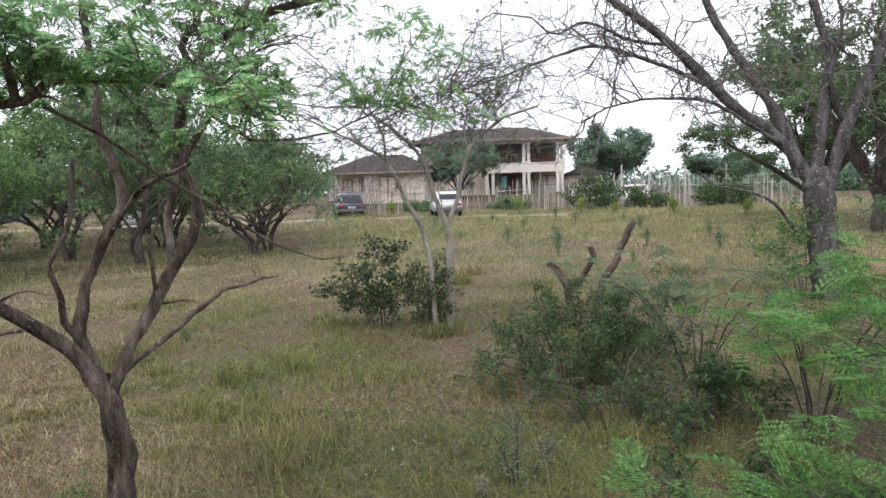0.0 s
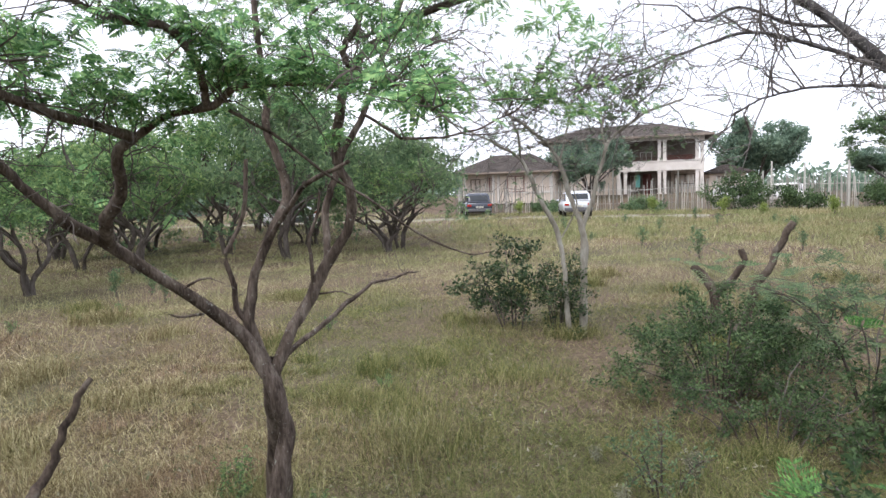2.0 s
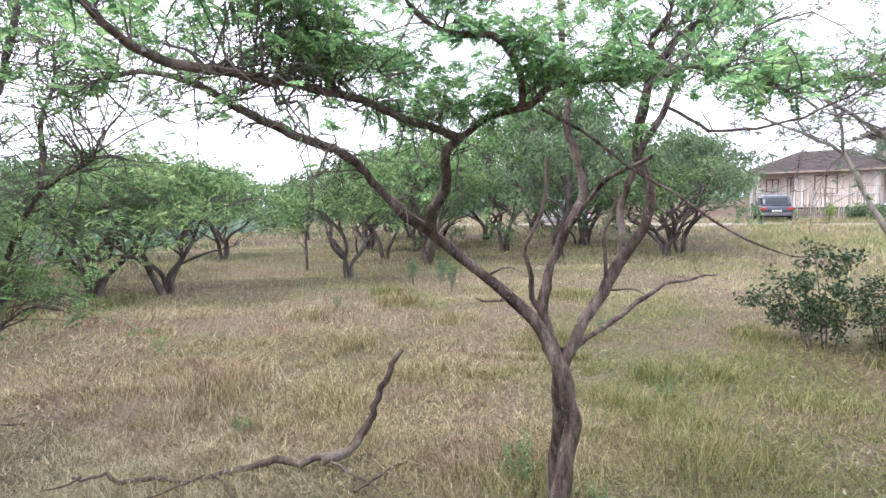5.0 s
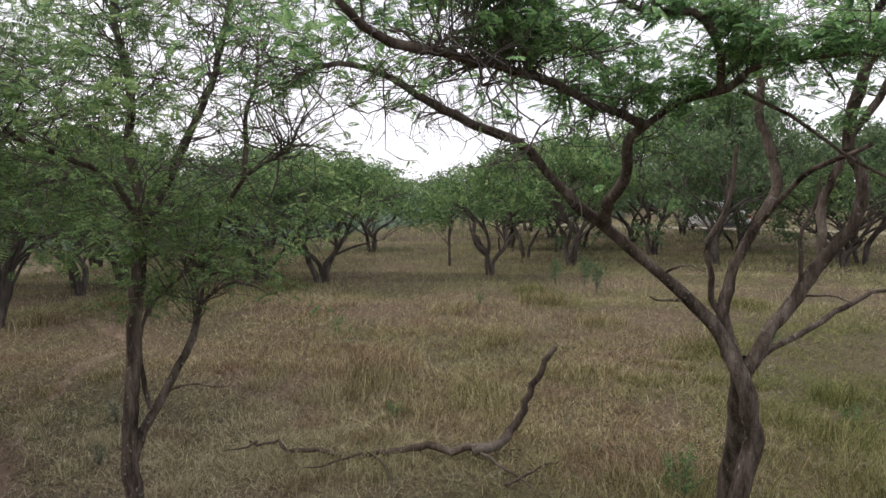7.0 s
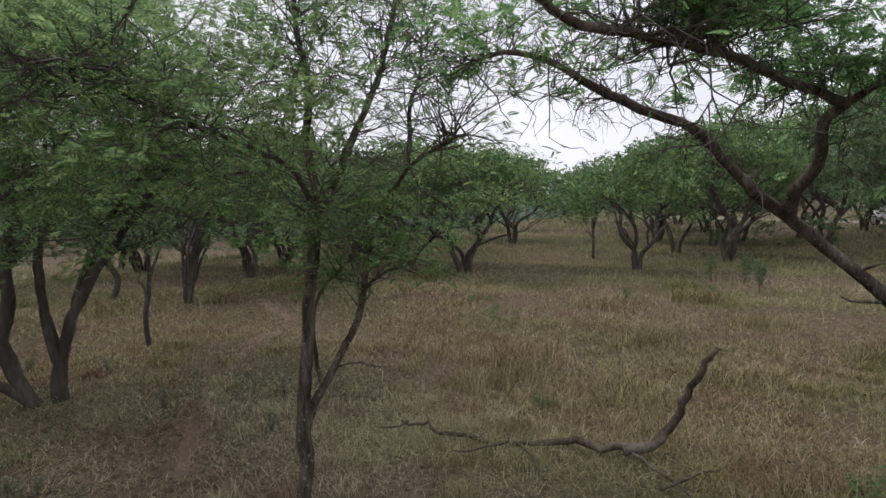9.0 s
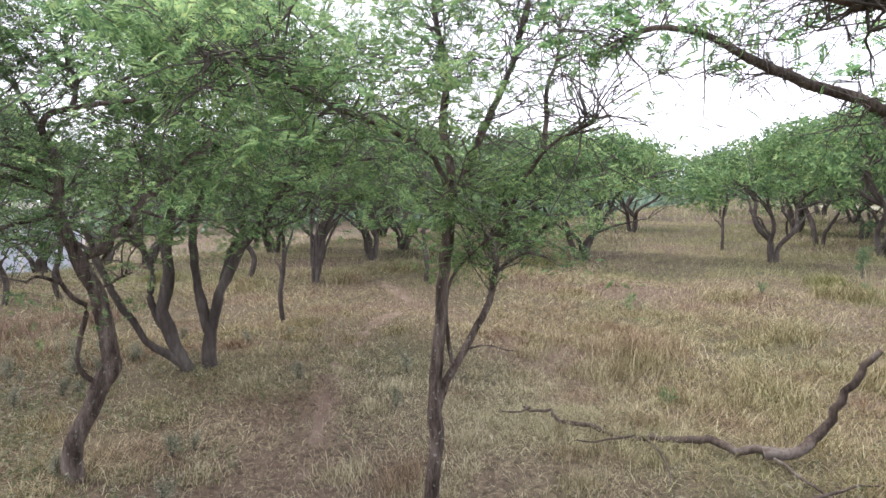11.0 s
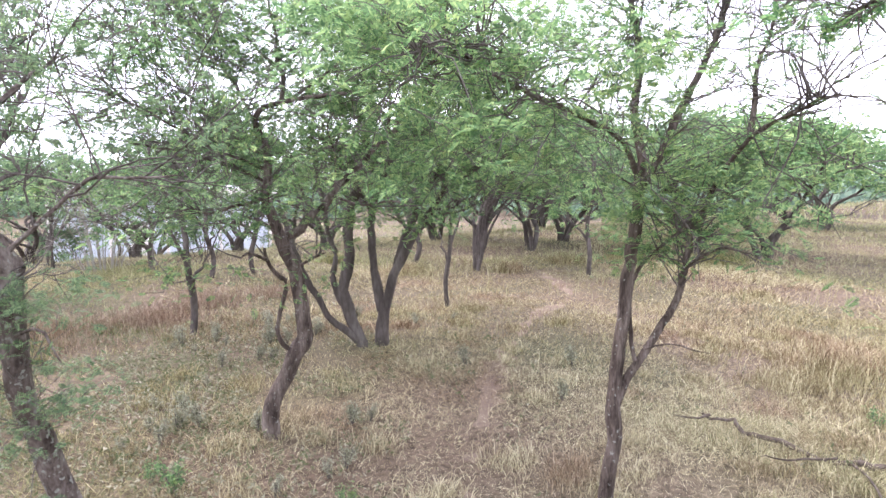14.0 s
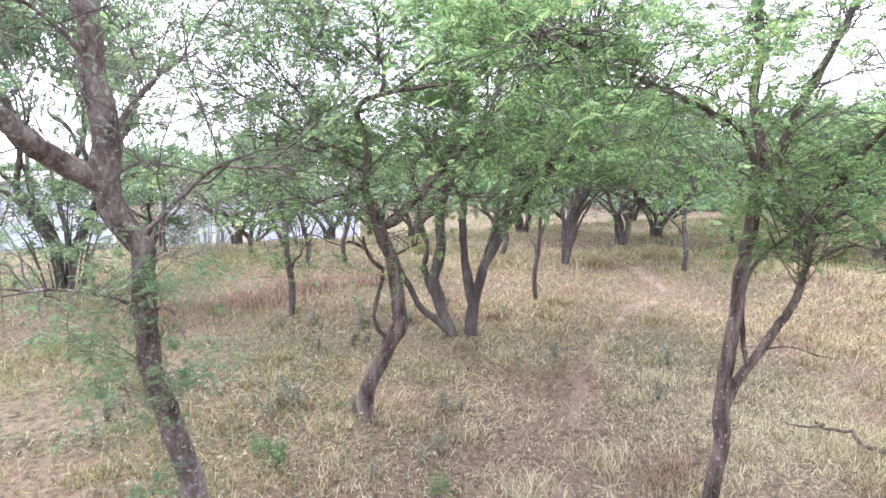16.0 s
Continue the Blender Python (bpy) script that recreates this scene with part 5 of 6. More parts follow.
g.build("acacia_tree", (-2.85, -2.15, 0), BARK_ROSY, TWIG, FROND_MID, LEAF_DULL, "leaning pinkish-grey acacia with lichen patches and sparse leaves", leaf_size=(0.028, 0.05))

g = Growth(16)
g.limb(0.0590, 0.0428, (-0.61, 8.31, -0.17), (-0.63, 8.31, 0.00), (-0.61, 8.31, 0.70), (-0.60, 8.31, 1.23), (-0.64, 8.31, 1.49), name="trunk")
g.limb(0.0354, 0.0184, (-0.64, 8.31, 1.49), (-0.77, 8.29, 1.83), (-0.87, 8.18, 2.20), (-0.99, 8.17, 2.46), (-1.21, 8.03, 2.68), (-1.54, 7.87, 2.93))
g.limb(0.0325, 0.0135, (-0.62, 8.31, 1.45), (-0.48, 8.32, 1.86), (-0.32, 8.33, 2.44), (-0.15, 8.34, 2.65), (0.20, 8.24, 2.87), (0.60, 8.12, 2.97))
g.limb(0.0413, 0.0184, (-0.79, 8.19, -0.05), (-0.83, 8.19, 0.56), (-0.91, 8.18, 1.31), (-1.16, 8.04, 1.89), (-1.35, 7.91, 2.33), (-1.56, 7.76, 2.48))
g.limb(0.0177, 0.0061, (-1.56, 7.76, 2.48), (-1.84, 7.59, 2.64), (-2.15, 7.40, 2.81), (-2.40, 7.31, 2.92))
g.limb(0.0177, 0.0061, (-1.35, 7.91, 2.33), (-1.38, 7.80, 2.70), (-1.56, 7.66, 3.05), (-1.73, 7.52, 3.31))
g.limb(0.0177, 0.0061, (-0.90, 8.18, 2.28), (-0.79, 8.19, 2.71), (-0.71, 8.20, 3.06), (-0.49, 8.12, 3.25))
g.limb(0.0118, 0.0049, (-0.88, 8.18, 1.31), (-0.68, 8.10, 1.69), (-0.71, 8.05, 1.98), (-0.53, 8.02, 2.11))
g.limb(0.0177, 0.0061, (-0.32, 8.33, 2.44), (-0.36, 8.33, 2.77), (-0.22, 8.43, 3.07), (0.07, 8.54, 3.28))
crown(g, range(1, len(g.limbs)), 2.2, 100, 0.9, 620, 0.5, 1800, 0.24, 1300, r=0.0075, flat=0.35, up=0.1, zig=0.34)
g.build("pale_acacia_tree", (-0.6, 8.3, 0), BARK_PALE, TWIG_GREY, FROND_COARSE, LEAF_DULL, "pale grey-barked acacia with flat twiggy almost bare crown", leaf_size=(0.05, 0.08))

g = Growth(17)
g.limb(0.066, 0.0462, (0.99, 8.19, -0.28), (0.98, 8.19, 0.30), (0.95, 8.19, 0.62), (0.88, 8.20, 0.76), (0.71, 8.22, 0.95), name="stump")
g.limb(0.0462, 0.033, (0.95, 8.19, 0.55), (1.10, 8.12, 0.74), (1.20, 8.06, 0.90), (1.27, 8.05, 1.03), (1.23, 8.06, 1.17))
g.limb(0.0594, 0.033, (1.00, 7.99, -0.19), (1.07, 7.98, 0.06), (1.28, 7.95, 0.36), (1.36, 7.93, 0.70), (1.51, 7.91, 0.98), (1.62, 7.89, 1.25), (1.73, 7.86, 1.49))
g.build("dead_stump", (0.96, 8.15, 0), DEADWOOD, DEADWOOD, label="charred broken dead stump with three upright prongs", category="stump")

g = Growth(18)
g.limb(0.2436, 0.1914, (5.39, 10.48, -0.09), (5.34, 10.50, 0.28), (5.26, 10.54, 1.01), (5.20, 10.57, 1.74), (5.14, 10.60, 2.11), name="trunk")
g.limb(0.1102, 0.058, (5.09, 10.62, 1.93), (4.64, 10.72, 2.59), (3.94, 10.77, 3.17), (3.22, 10.80, 3.94), (2.58, 10.76, 4.51), (1.75, 10.71, 5.13))
g.limb(0.1044, 0.0522, (4.98, 10.67, 2.03), (4.65, 10.93, 3.07), (4.26, 11.19, 3.87), (3.80, 11.46, 4.81), (3.59, 11.63, 5.54))
g.limb(0.0986, 0.058, (5.16, 10.59, 2.02), (5.21, 10.56, 3.00), (5.26, 10.54, 3.87), (5.06, 10.64, 4.77), (4.97, 10.68, 5.48))
g.limb(0.1102, 0.058, (5.30, 10.52, 1.83), (5.56, 10.50, 2.80), (5.84, 10.46, 3.57), (6.09, 10.44, 4.32), (6.43, 10.47, 5.14))
g.limb(0.0348, 0.0116, (4.64, 10.61, 2.53), (4.11, 10.50, 2.84), (3.39, 10.43, 3.24), (2.49, 10.37, 3.30), (1.84, 10.19, 3.18), (1.43, 10.05, 2.99))
g.limb(0.0348, 0.01044, (3.60, 10.79, 3.51), (2.53, 10.56, 3.94), (1.57, 10.13, 4.12), (0.67, 9.72, 3.82), (-0.18, 9.32, 3.48), (-0.66, 9.09, 3.34))
g.limb(0.029, 0.0116, (2.86, 10.79, 4.23), (2.19, 10.64, 4.32), (1.53, 10.44, 4.57), (0.97, 10.20, 4.36), (0.61, 10.02, 4.59))
g.limb(0.029, 0.0116, (5.01, 10.66, 0.92), (4.58, 10.52, 1.49), (4.13, 10.49, 1.77), (3.59, 10.47, 1.88), (3.21, 10.38, 2.16))
g.limb(0.0406, 0.0174, (5.56, 10.50, 2.76), (5.25, 10.43, 3.50), (5.32, 10.29, 4.15), (5.19, 10.24, 4.89))
g.limb(0.0348, 0.0116, (5.79, 10.26, 2.08), (5.92, 9.84, 2.39), (6.08, 9.50, 2.68))
crown(g, range(1, len(g.limbs)), 2.4, 150, 1.4, 620, 0.62, 1300, 0.3, 300, r=0.015, flat=0.6, up=0.08, zig=0.42)
g.build("bare_tree", (5.8, 11.6, 0), BARK_OLD, TWIG_GREY, FROND_COARSE, LEAF_DULL, "large dark old tree with thick forked limbs and mostly bare twigs", leaf_size=(0.06, 0.09))

g = Growth(19)
g.limb(0.03956, 0.0172, (-3.46, 2.50, 0.11), (-3.39, 2.67, 0.16), (-3.39, 2.80, 0.22), (-3.38, 2.90, 0.31), (-3.36, 2.97, 0.47), (-3.31, 3.07, 0.66), (-3.30, 3.11, 0.80), name="stem", wobble=0.028)
g.limb(0.02924, 0.01032, (-3.41, 2.57, 0.12), (-3.63, 2.35, 0.12), (-3.84, 2.09, 0.08), (-3.99, 1.85, 0.05), (-4.16, 1.62, 0.06), (-4.29, 1.41, 0.09), (-4.38, 1.26, 0.15), name="stem", wobble=0.028)
g.limb(0.0086, 0.00344, (-3.97, 1.89, 0.06), (-3.86, 1.66, 0.10), (-3.83, 1.49, 0.10), (-3.86, 1.38, 0.10), name="offshoot")
g.limb(0.00946, 0.00344, (-3.93, 1.94, 0.06), (-3.60, 1.88, 0.10), (-3.37, 1.79, 0.10), (-3.17, 1.70, 0.10), name="offshoot")
g.limb(0.01204, 0.0043, (-3.42, 2.54, 0.10), (-3.22, 2.53, 0.10), (-2.93, 2.51, 0.10), (-2.71, 2.43, 0.10), name="offshoot")
g.limb(0.01032, 0.0043, (-2.93, 2.37, 0.10), (-2.99, 2.59, 0.10), (-3.03, 2.80, 0.10), (-3.01, 2.96, 0.10), name="offshoot")
g.limb(0.01032, 0.00344, (-4.38, 1.26, 0.15), (-4.38, 1.16, 0.12), (-4.46, 1.05, 0.10), name="offshoot")
g.build("fallen_branch", (-3.6, 2.7, 0), DEADWOOD, DEADWOOD, label="grey fallen dead branch with one upturned end on grass", category="branch")


# ---- middle-distance thorn trees, grown from a few forms ----
def thorn_tree(seed, stems, high, wide, clumps, leaves, size, label, mat, spread=1.0, under=0.4):
    """A low thorn tree: crooked stems that fork and arch out, and a broad dome of small leaf clumps, open below."""
    g = Growth(seed, 0.15, 7)
    rng = g.rng
    for s in range(stems):
        a = 2 * np.pi * (s + 0.5 * rng.random()) / stems
        out = wide * (0.2 + 0.16 * rng.random()) * (0.3 if stems == 1 else 1)
        top = high * (0.56 + 0.16 * rng.random())
        d, side = np.array([math.cos(a), math.sin(a), 0]), np.array([-math.sin(a), math.cos(a), 0])
        r = 0.05 + 0.03 * rng.random()
        bend = rng.normal(0, 0.07, 3) * wide
        g.limb(r * 1.15, r * 0.42, d * 0.07 + (0, 0, -0.12), d * out * 0.14 + side * bend[0] * 0.4 + (0, 0, top * 0.2), d * out * 0.4 + side * bend[1] * 0.7 + (0, 0, top * 0.42),
               d * out * 0.66 + side * bend[2] + (0, 0, top * 0.68), d * out + side * bend[1] + (0, 0, top), name="trunk" if s == 0 else "limb", wobble=0.02)
        stem = g.limbs[-1][1]
        for q in range(4):
            b = a + rng.normal(0, 1.0)
            e = np.array([math.cos(b), math.sin(b), 0])
            p = stem[int((len(stem) - 1) * (0.36 + 0.16 * q + 0.06 * rng.random()))]
            reach = wide * (0.16 + 0.16 * rng.random())
            lift = high * (0.1 + 0.16 * rng.random())
            g.limb(r * 0.55, r * 0.16, p, p + e * reach * 0.4 + (0, 0, lift * 0.55), p + e * reach * 0.75 + (0, 0, lift * 0.8) + rng.normal(0, 0.06, 3), p + e * reach + (0, 0, lift), wobble=0.02)
    wood = np.vstack([l[1][len(l[1]) // 3:] for l in g.limbs])
    lines = np.empty((clumps, 7, 3))
    centres = np.empty((clumps, 3))
    lobes = 6.28 * rng.random(3)
    for c in range(clumps):
        a, u = 6.28 * rng.random(), rng.random() ** 0.55
        ragged = 1 + 0.16 * math.sin(3 * a + lobes[0]) + 0.1 * math.sin(5 * a + lobes[1]) + rng.normal(0, 0.05)
        rad = 0.5 * wide * u * ragged * spread
        dome = math.sqrt(max(0.0, 1 - (0.96 * u) ** 2))
        z = high * (under + (0.95 - under) * dome * (1 + 0.09 * math.sin(4 * a + 5 * u + lobes[2]))) + rng.normal(0, 0.05) * high - (rng.random() ** 3) * 0.2 * high
        centres[c] = (rad * math.cos(a), rad * math.sin(a), z)
        near = np.linalg.norm((wood - centres[c]) * (1, 1, 1.2), axis=1) + 1.2 * (wood[:, 2] > z)
        p = wood[np.argmin(near)]
        k = np.linspace(0, 1, 7)[:, None]
        bow = np.array([0, 0, 0.12 * np.linalg.norm(centres[c] - p)]) * np.sin(np.pi * k)
        lines[c] = p * (1 - k) + centres[c] * k + bow + rng.normal(0, 0.03, (7, 3)) * np.sin(np.pi * k)
    g.twig(lines, np.linspace(0.013, 0.004, 7)[None] * (0.7 + 0.6 * rng.random((clumps, 1))))
    g.sprout(list(lines), clumps * 3 // 2, high * 0.15, 0.0045, 0.5, 0.1, k=4, zig=0.3)
    pick = rng.integers(0, clumps, leaves)
    wide_of = 0.6 + 0.9 * rng.random(clumps)
    off = rng.normal(0, 1, (leaves, 3)) * (0.058 * wide, 0.058 * wide, 0.024 * high) * wide_of[pick][:, None]
    for p, o in zip(centres[pick], off):
        g.leaves.append((p + o, o / (np.linalg.norm(o) + 1e-6)))
    return g.build("thorn_tree", (0, 0, 0), BARK_DARK, TWIG, SPRAY_FINE, mat, label, "tree", "thorn trees of the field", leaf_size=size, level=0.55)


def thicket():
    """A thorn tree whose many thin stems all arch over to one side, bare below and thinly leaved on top."""
    g = Growth(37, 0.12, 6)
    rng = g.rng
    for s in range(15):
        a = rng.normal(0, 0.6)
        d = np.array([math.cos(a), math.sin(a), 0])
        far, top = 1.2 + 1.3 * rng.random(), 1.5 + 1.2 * rng.random()
        r = 0.018 + 0.02 * rng.random()
        g.limb(r, r * 0.3, d * 0.06 + (0, 0, -0.1), d * far * 0.12 + rng.normal(0, 0.05, 3) + (0, 0, top * 0.45), d * far * 0.38 + (0, 0, top * 0.82), d * far * 0.72 + (0, 0, top), d * far + (0, 0, top * 0.86),
               name="trunk" if s == 0 else "stem", wobble=0.02)
    a, b, c = crown(g, range(15), 0.8, 130, 0.5, 420, 0.28, 0, 0, 0, r=0.008, flat=0.5, up=0.05, zig=0.25)
    g.leaf_on([l for l in a + b if l[-1][2] > 1.5], 1500, gaps=0.3, grain=3)
    return g.build("thorn_tree", (0, 0, 0), BARK_DARK, TWIG, SPRAY_FINE, LEAF, "thorn thicket of arching bare stems with thin green top", "tree", "thorn trees of the field", leaf_size=(0.09, 0.15), level=0.6)


FORMS = [thorn_tree(31, 4, 3.0, 4.3, 100, 3300, (0.1, 0.18), "low spreading thorn tree with several stems and domed green crown", LEAF),
         thorn_tree(32, 3, 3.0, 3.4, 78, 2500, (0.1, 0.18), "low thorn tree with leaning stems and rounded green crown", LEAF),
         thorn_tree(33, 1, 3.0, 2.3, 34, 900, (0.08, 0.14), "slender thorn tree with thin crooked stem and open crown", LEAF_DULL, under=0.5),
         thorn_tree(34, 5, 3.0, 4.6, 95, 3000, (0.1, 0.19), "wide many-stemmed thorn tree with ragged flat crown", LEAF_DULL),
         thorn_tree(35, 3, 3.0, 4.0, 60, 1500, (0.17, 0.28), "distant low thorn tree with rounded crown", LEAF_DULL),
         thorn_tree(36, 2, 3.0, 3.8, 85, 2500, (0.11, 0.19), "leafy thorn tree with two trunks and crown hanging low", LEAF_DULL, under=0.24),
         thorn_tree(38, 5, 3.0, 4.2, 70, 1150, (0.1, 0.17), "airy thorn tree with several thin stems and thin pale green crown", LEAF, under=0.56)]
THICKET = thicket()
THICKET.matrix_basis = pose(-11.3, -0.6, gz(-11.3, -0.6), 0, 0, 100)


def plant(form, x, y, high, wide, turn):
    m = pose(x, y, gz(x, y), 0, 0, turn) @ Matrix.Diagonal((wide, wide, high, 1))
    return copy_thing(FORMS[form], m)


spots = [(0, -13.4, 5.5, 1.04, 1.0, 10), (3, -14.6, 4.4, 1.0, 0.9, 75), (1, -12.3, 9.6, 1.04, 0.9, 60), (2, -14.8, 10.0, 0.9, 0.8, 0), (1, -12.7, 13.0, 1.35, 1.05, 150), (5, -15.4, 13.6, 1.25, 1.0, 200),
         (1, -20.9, 10.6, 1.05, 1.2, 20), (5, -10.6, 17.0, 1.85, 1.25, 80), (1, -13.8, 18.2, 1.6, 1.2, 130), (5, -17.0, 16.6, 1.3, 0.95, 250), (4, -19.3, 16.1, 1.1, 1.1, 310),
         (5, -7.9, 20.0, 1.3, 1.1, 30), (5, -12.2, 21.4, 1.8, 1.2, 170), (4, -18.2, 22.5, 1.35, 1.2, 220), (4, -24, 20, 1.25, 1.2, 15),
         (2, -15.2, 3.2, 0.95, 0.9, 290), (2, -11.1, 1.4, 0.95, 0.8, 40), (2, -12.1, -1.8, 0.95, 1.0, 140), (2, -9.8, -4.9, 0.86, 0.75, 200),
         (2, -10.6, -6.4, 0.8, 0.8, 260), (2, -11.2, -8.9, 0.78, 0.8, 55), (2, -10.4, -4.5, 0.82, 0.8, 15),
         (2, -8.2, -0.9, 0.9, 0.6, 10), (2, -6.65, -3.6, 0.95, 0.75, 220), (3, -16.4, 1.6, 1.1, 0.9, 70), (6, -16.5, -1.8, 1.0, 1.1, 190), (6, -14.8, -4.4, 0.92, 0.95, 300),
         (1, -18.5, 5.4, 1.1, 1.2, 45), (4, -22.0, 1.5, 1.15, 1.3, 120), (4, -24, 7.5, 1.15, 1.3, 240), (4, -30, 13, 1.2, 1.4, 330), (4, -32, 4, 1.2, 1.4, 85),
         (4, -28, 25, 1.3, 1.4, 155), (4, -20, 29, 1.4, 1.2, 65), (2, -13.5, -9.0, 0.8, 0.7, 175), (3, -7.3, -7.5, 1.55, 0.72, 130), (6, -12.6, -8.0, 0.78, 0.8, 77),
         (1, -14.2, 0.6, 1.0, 0.9, 20), (6, -17.8, -6.5, 0.9, 1.1, 15), (4, -10.0, 24.5, 1.5, 1.2, 40), (4, -14.5, 25.5, 1.5, 1.2, 100), (4, -17.5, 28.0, 1.5, 1.3, 200),
         (2, -11.8, -9.4, 0.78, 0.8, 30), (4, 3.5, -9, 1.2, 1.2, 20), (4, 9, 1, 1.2, 1.1, 90), (4, -20.5, -3.0, 1.1, 1.2, 33), (5, -15.4, -0.7, 1.0, 0.9, 12), (6, -14.2, -6.4, 0.86, 0.9, 70), (6, -12.8, -10.6, 0.8, 0.9, 20), (6, -15.8, -9.4, 0.85, 0.9, 140)]
for i, (form, x, y, high, wide, turn) in enumerate(spots):
    plant(form, x, y, high * (0.95 + 0.1 * ((i * 0.618) % 1)), wide, turn)
for i, form in enumerate(FORMS):
    form.matrix_basis = pose(-38 + 5 * i, 19 + (i % 2) * 3, gz(-38 + 5 * i, 19))


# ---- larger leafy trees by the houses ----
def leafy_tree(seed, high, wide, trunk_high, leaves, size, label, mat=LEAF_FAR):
    """A broad-crowned tree: trunk, rising limbs and clumps of broad leaves with gaps between them."""
    g = Growth(seed, 0.2, 8)
    rng = g.rng
    g.limb(high * 0.035, high * 0.022, (0, 0, -0.3), (0.05, 0, trunk_high * 0.5), (0, 0.1, trunk_high), name="trunk", wobble=0.02)
    for s in range(13):
        a = 2 * np.pi * s / 5 + rng.normal(0, 0.25)
        d = np.array([math.cos(a), math.sin(a), 0])
        reach, top = wide * (0.18 + 0.32 * rng.random()), high * (0.55 + 0.4 * rng.random())
        g.limb(high * 0.016, high * 0.004, (0, 0.1, trunk_high * 0.95), d * reach * 0.4 + (0, 0, trunk_high + (top - trunk_high) * 0.45), d * reach * 0.8 + (0, 0, trunk_high + (top - trunk_high) * 0.8), d * reach + (0, 0, top), wobble=0.03)
    src = [l[1] for l in g.limbs[1:]]
    a = g.sprout(src, 80, high * 0.2, high * 0.004, 0.8, 0.1)
    b = g.sprout(a, 420, high * 0.10, high * 0.002, 0.8, 0.1, k=4)
    g.leaf_on(b, leaves)
    return g.build("leafy_tree", (0, 0, 0), BARK_DARK, TWIG, SPRAY_FAR, mat, label, "tree", "", leaf_size=size, level=0.4)


t = leafy_tree(41, 8.4, 8.4, 1.3, 5400, (0.16, 0.3), "large olive green leafy tree behind the bare one", LEAF_DULL)
t.matrix_basis = pose(13.0, 22.5, gz(13.0, 22.5))
copy_thing(t, pose(16.5, 20.0, gz(16.5, 20), 0, 0, 100) @ Matrix.Diagonal((1, 1, 0.9, 1)))
copy_thing(t, pose(14.0, 29.0, gz(14, 29), 0, 0, 220) @ Matrix.Diagonal((1.0, 1.0, 0.8, 1)))
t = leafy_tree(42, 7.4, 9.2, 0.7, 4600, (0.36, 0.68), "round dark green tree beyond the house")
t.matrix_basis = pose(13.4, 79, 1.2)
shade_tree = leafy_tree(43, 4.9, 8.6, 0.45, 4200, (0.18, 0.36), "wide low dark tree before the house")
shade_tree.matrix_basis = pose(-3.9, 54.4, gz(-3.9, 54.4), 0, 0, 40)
copy_thing(t, pose(24, 70, 1.6, 0, 0, 170) @ Matrix.Diagonal((0.8, 0.8, 0.45, 1)))


# ---- far woods that close the view ----
def far_woods():
    rng = np.random.default_rng(51)
    pos = []
    for ang in np.linspace(0, 2 * np.pi, 230):
        for k in range(2):
            r = 62 + 60 * rng.random() + 22 * (math.sin(ang) > 0.85)
            x, y = r * math.cos(ang + 0.02 * rng.random()), r * math.sin(ang)
            if -30 < x < 30 and 40 < y < 100:
                continue
            h, w = 2.2 + 2.6 * rng.random(), 2.0 + 2.5 * rng.random()
            n = 34
            q = rng.normal(0, 1, (n, 3))
            q /= np.linalg.norm(q, axis=1, keepdims=True)
            q *= (0.6 + 0.5 * rng.random((n, 1))) * (w, w, h * 0.5)
            pos.append(q + (x, y, gz(x, y) + h * 0.55))
    pos = np.vstack(pos)
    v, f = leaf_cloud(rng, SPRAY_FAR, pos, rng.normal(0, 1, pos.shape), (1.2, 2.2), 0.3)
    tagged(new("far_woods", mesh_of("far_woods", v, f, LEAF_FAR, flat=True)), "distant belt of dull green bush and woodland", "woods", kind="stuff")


far_woods()


# ---- shrubs and saplings ----
def shrub(name, seed, place, stems, high, wide, leaves, leaf, mat, size, label, lean=(0, 0), bark=None, group=""):
    g = Growth(seed, 0.1, 7)
    rng = g.rng
    base = np.array([*place, gz(*place)])
    for s in range(stems):
        a = rng.random() * 2 * np.pi
        far = rng.random() ** 0.5
        d = np.array([math.cos(a) * wide * 0.5 * far + lean[0], math.sin(a) * wide * 0.5 * far + lean[1], 0])
        top = high * (1.08 - 0.5 * far ** 2) * (0.55 + 0.55 * rng.random())
        g.limb(0.0055 + 0.004 * high, 0.0025, base + d * 0.35 - (0, 0, 0.05), base + d * 0.6 + (0, 0, top * 0.5), base + d * 0.9 + (0, 0, top * 0.85), base + d * 1.1 + (0, 0, top), name="stem", wobble=0.008)
    src = [l[1] for l in g.limbs]
    a = g.sprout(src, stems * 7, high * 0.35, 0.004, 0.7, 0.05, k=5, start=0.1)
    b = g.sprout(a, stems * 18, high * 0.16, 0.002, 0.7, 0.1, k=4)
    g.leaf_on(a + b + b, leaves, 0.1)
    return g.build(name, base, bark or BARK_DARK, bark or TWIG, leaf, mat, label, "shrub", group, leaf_size=size, level=0.55)


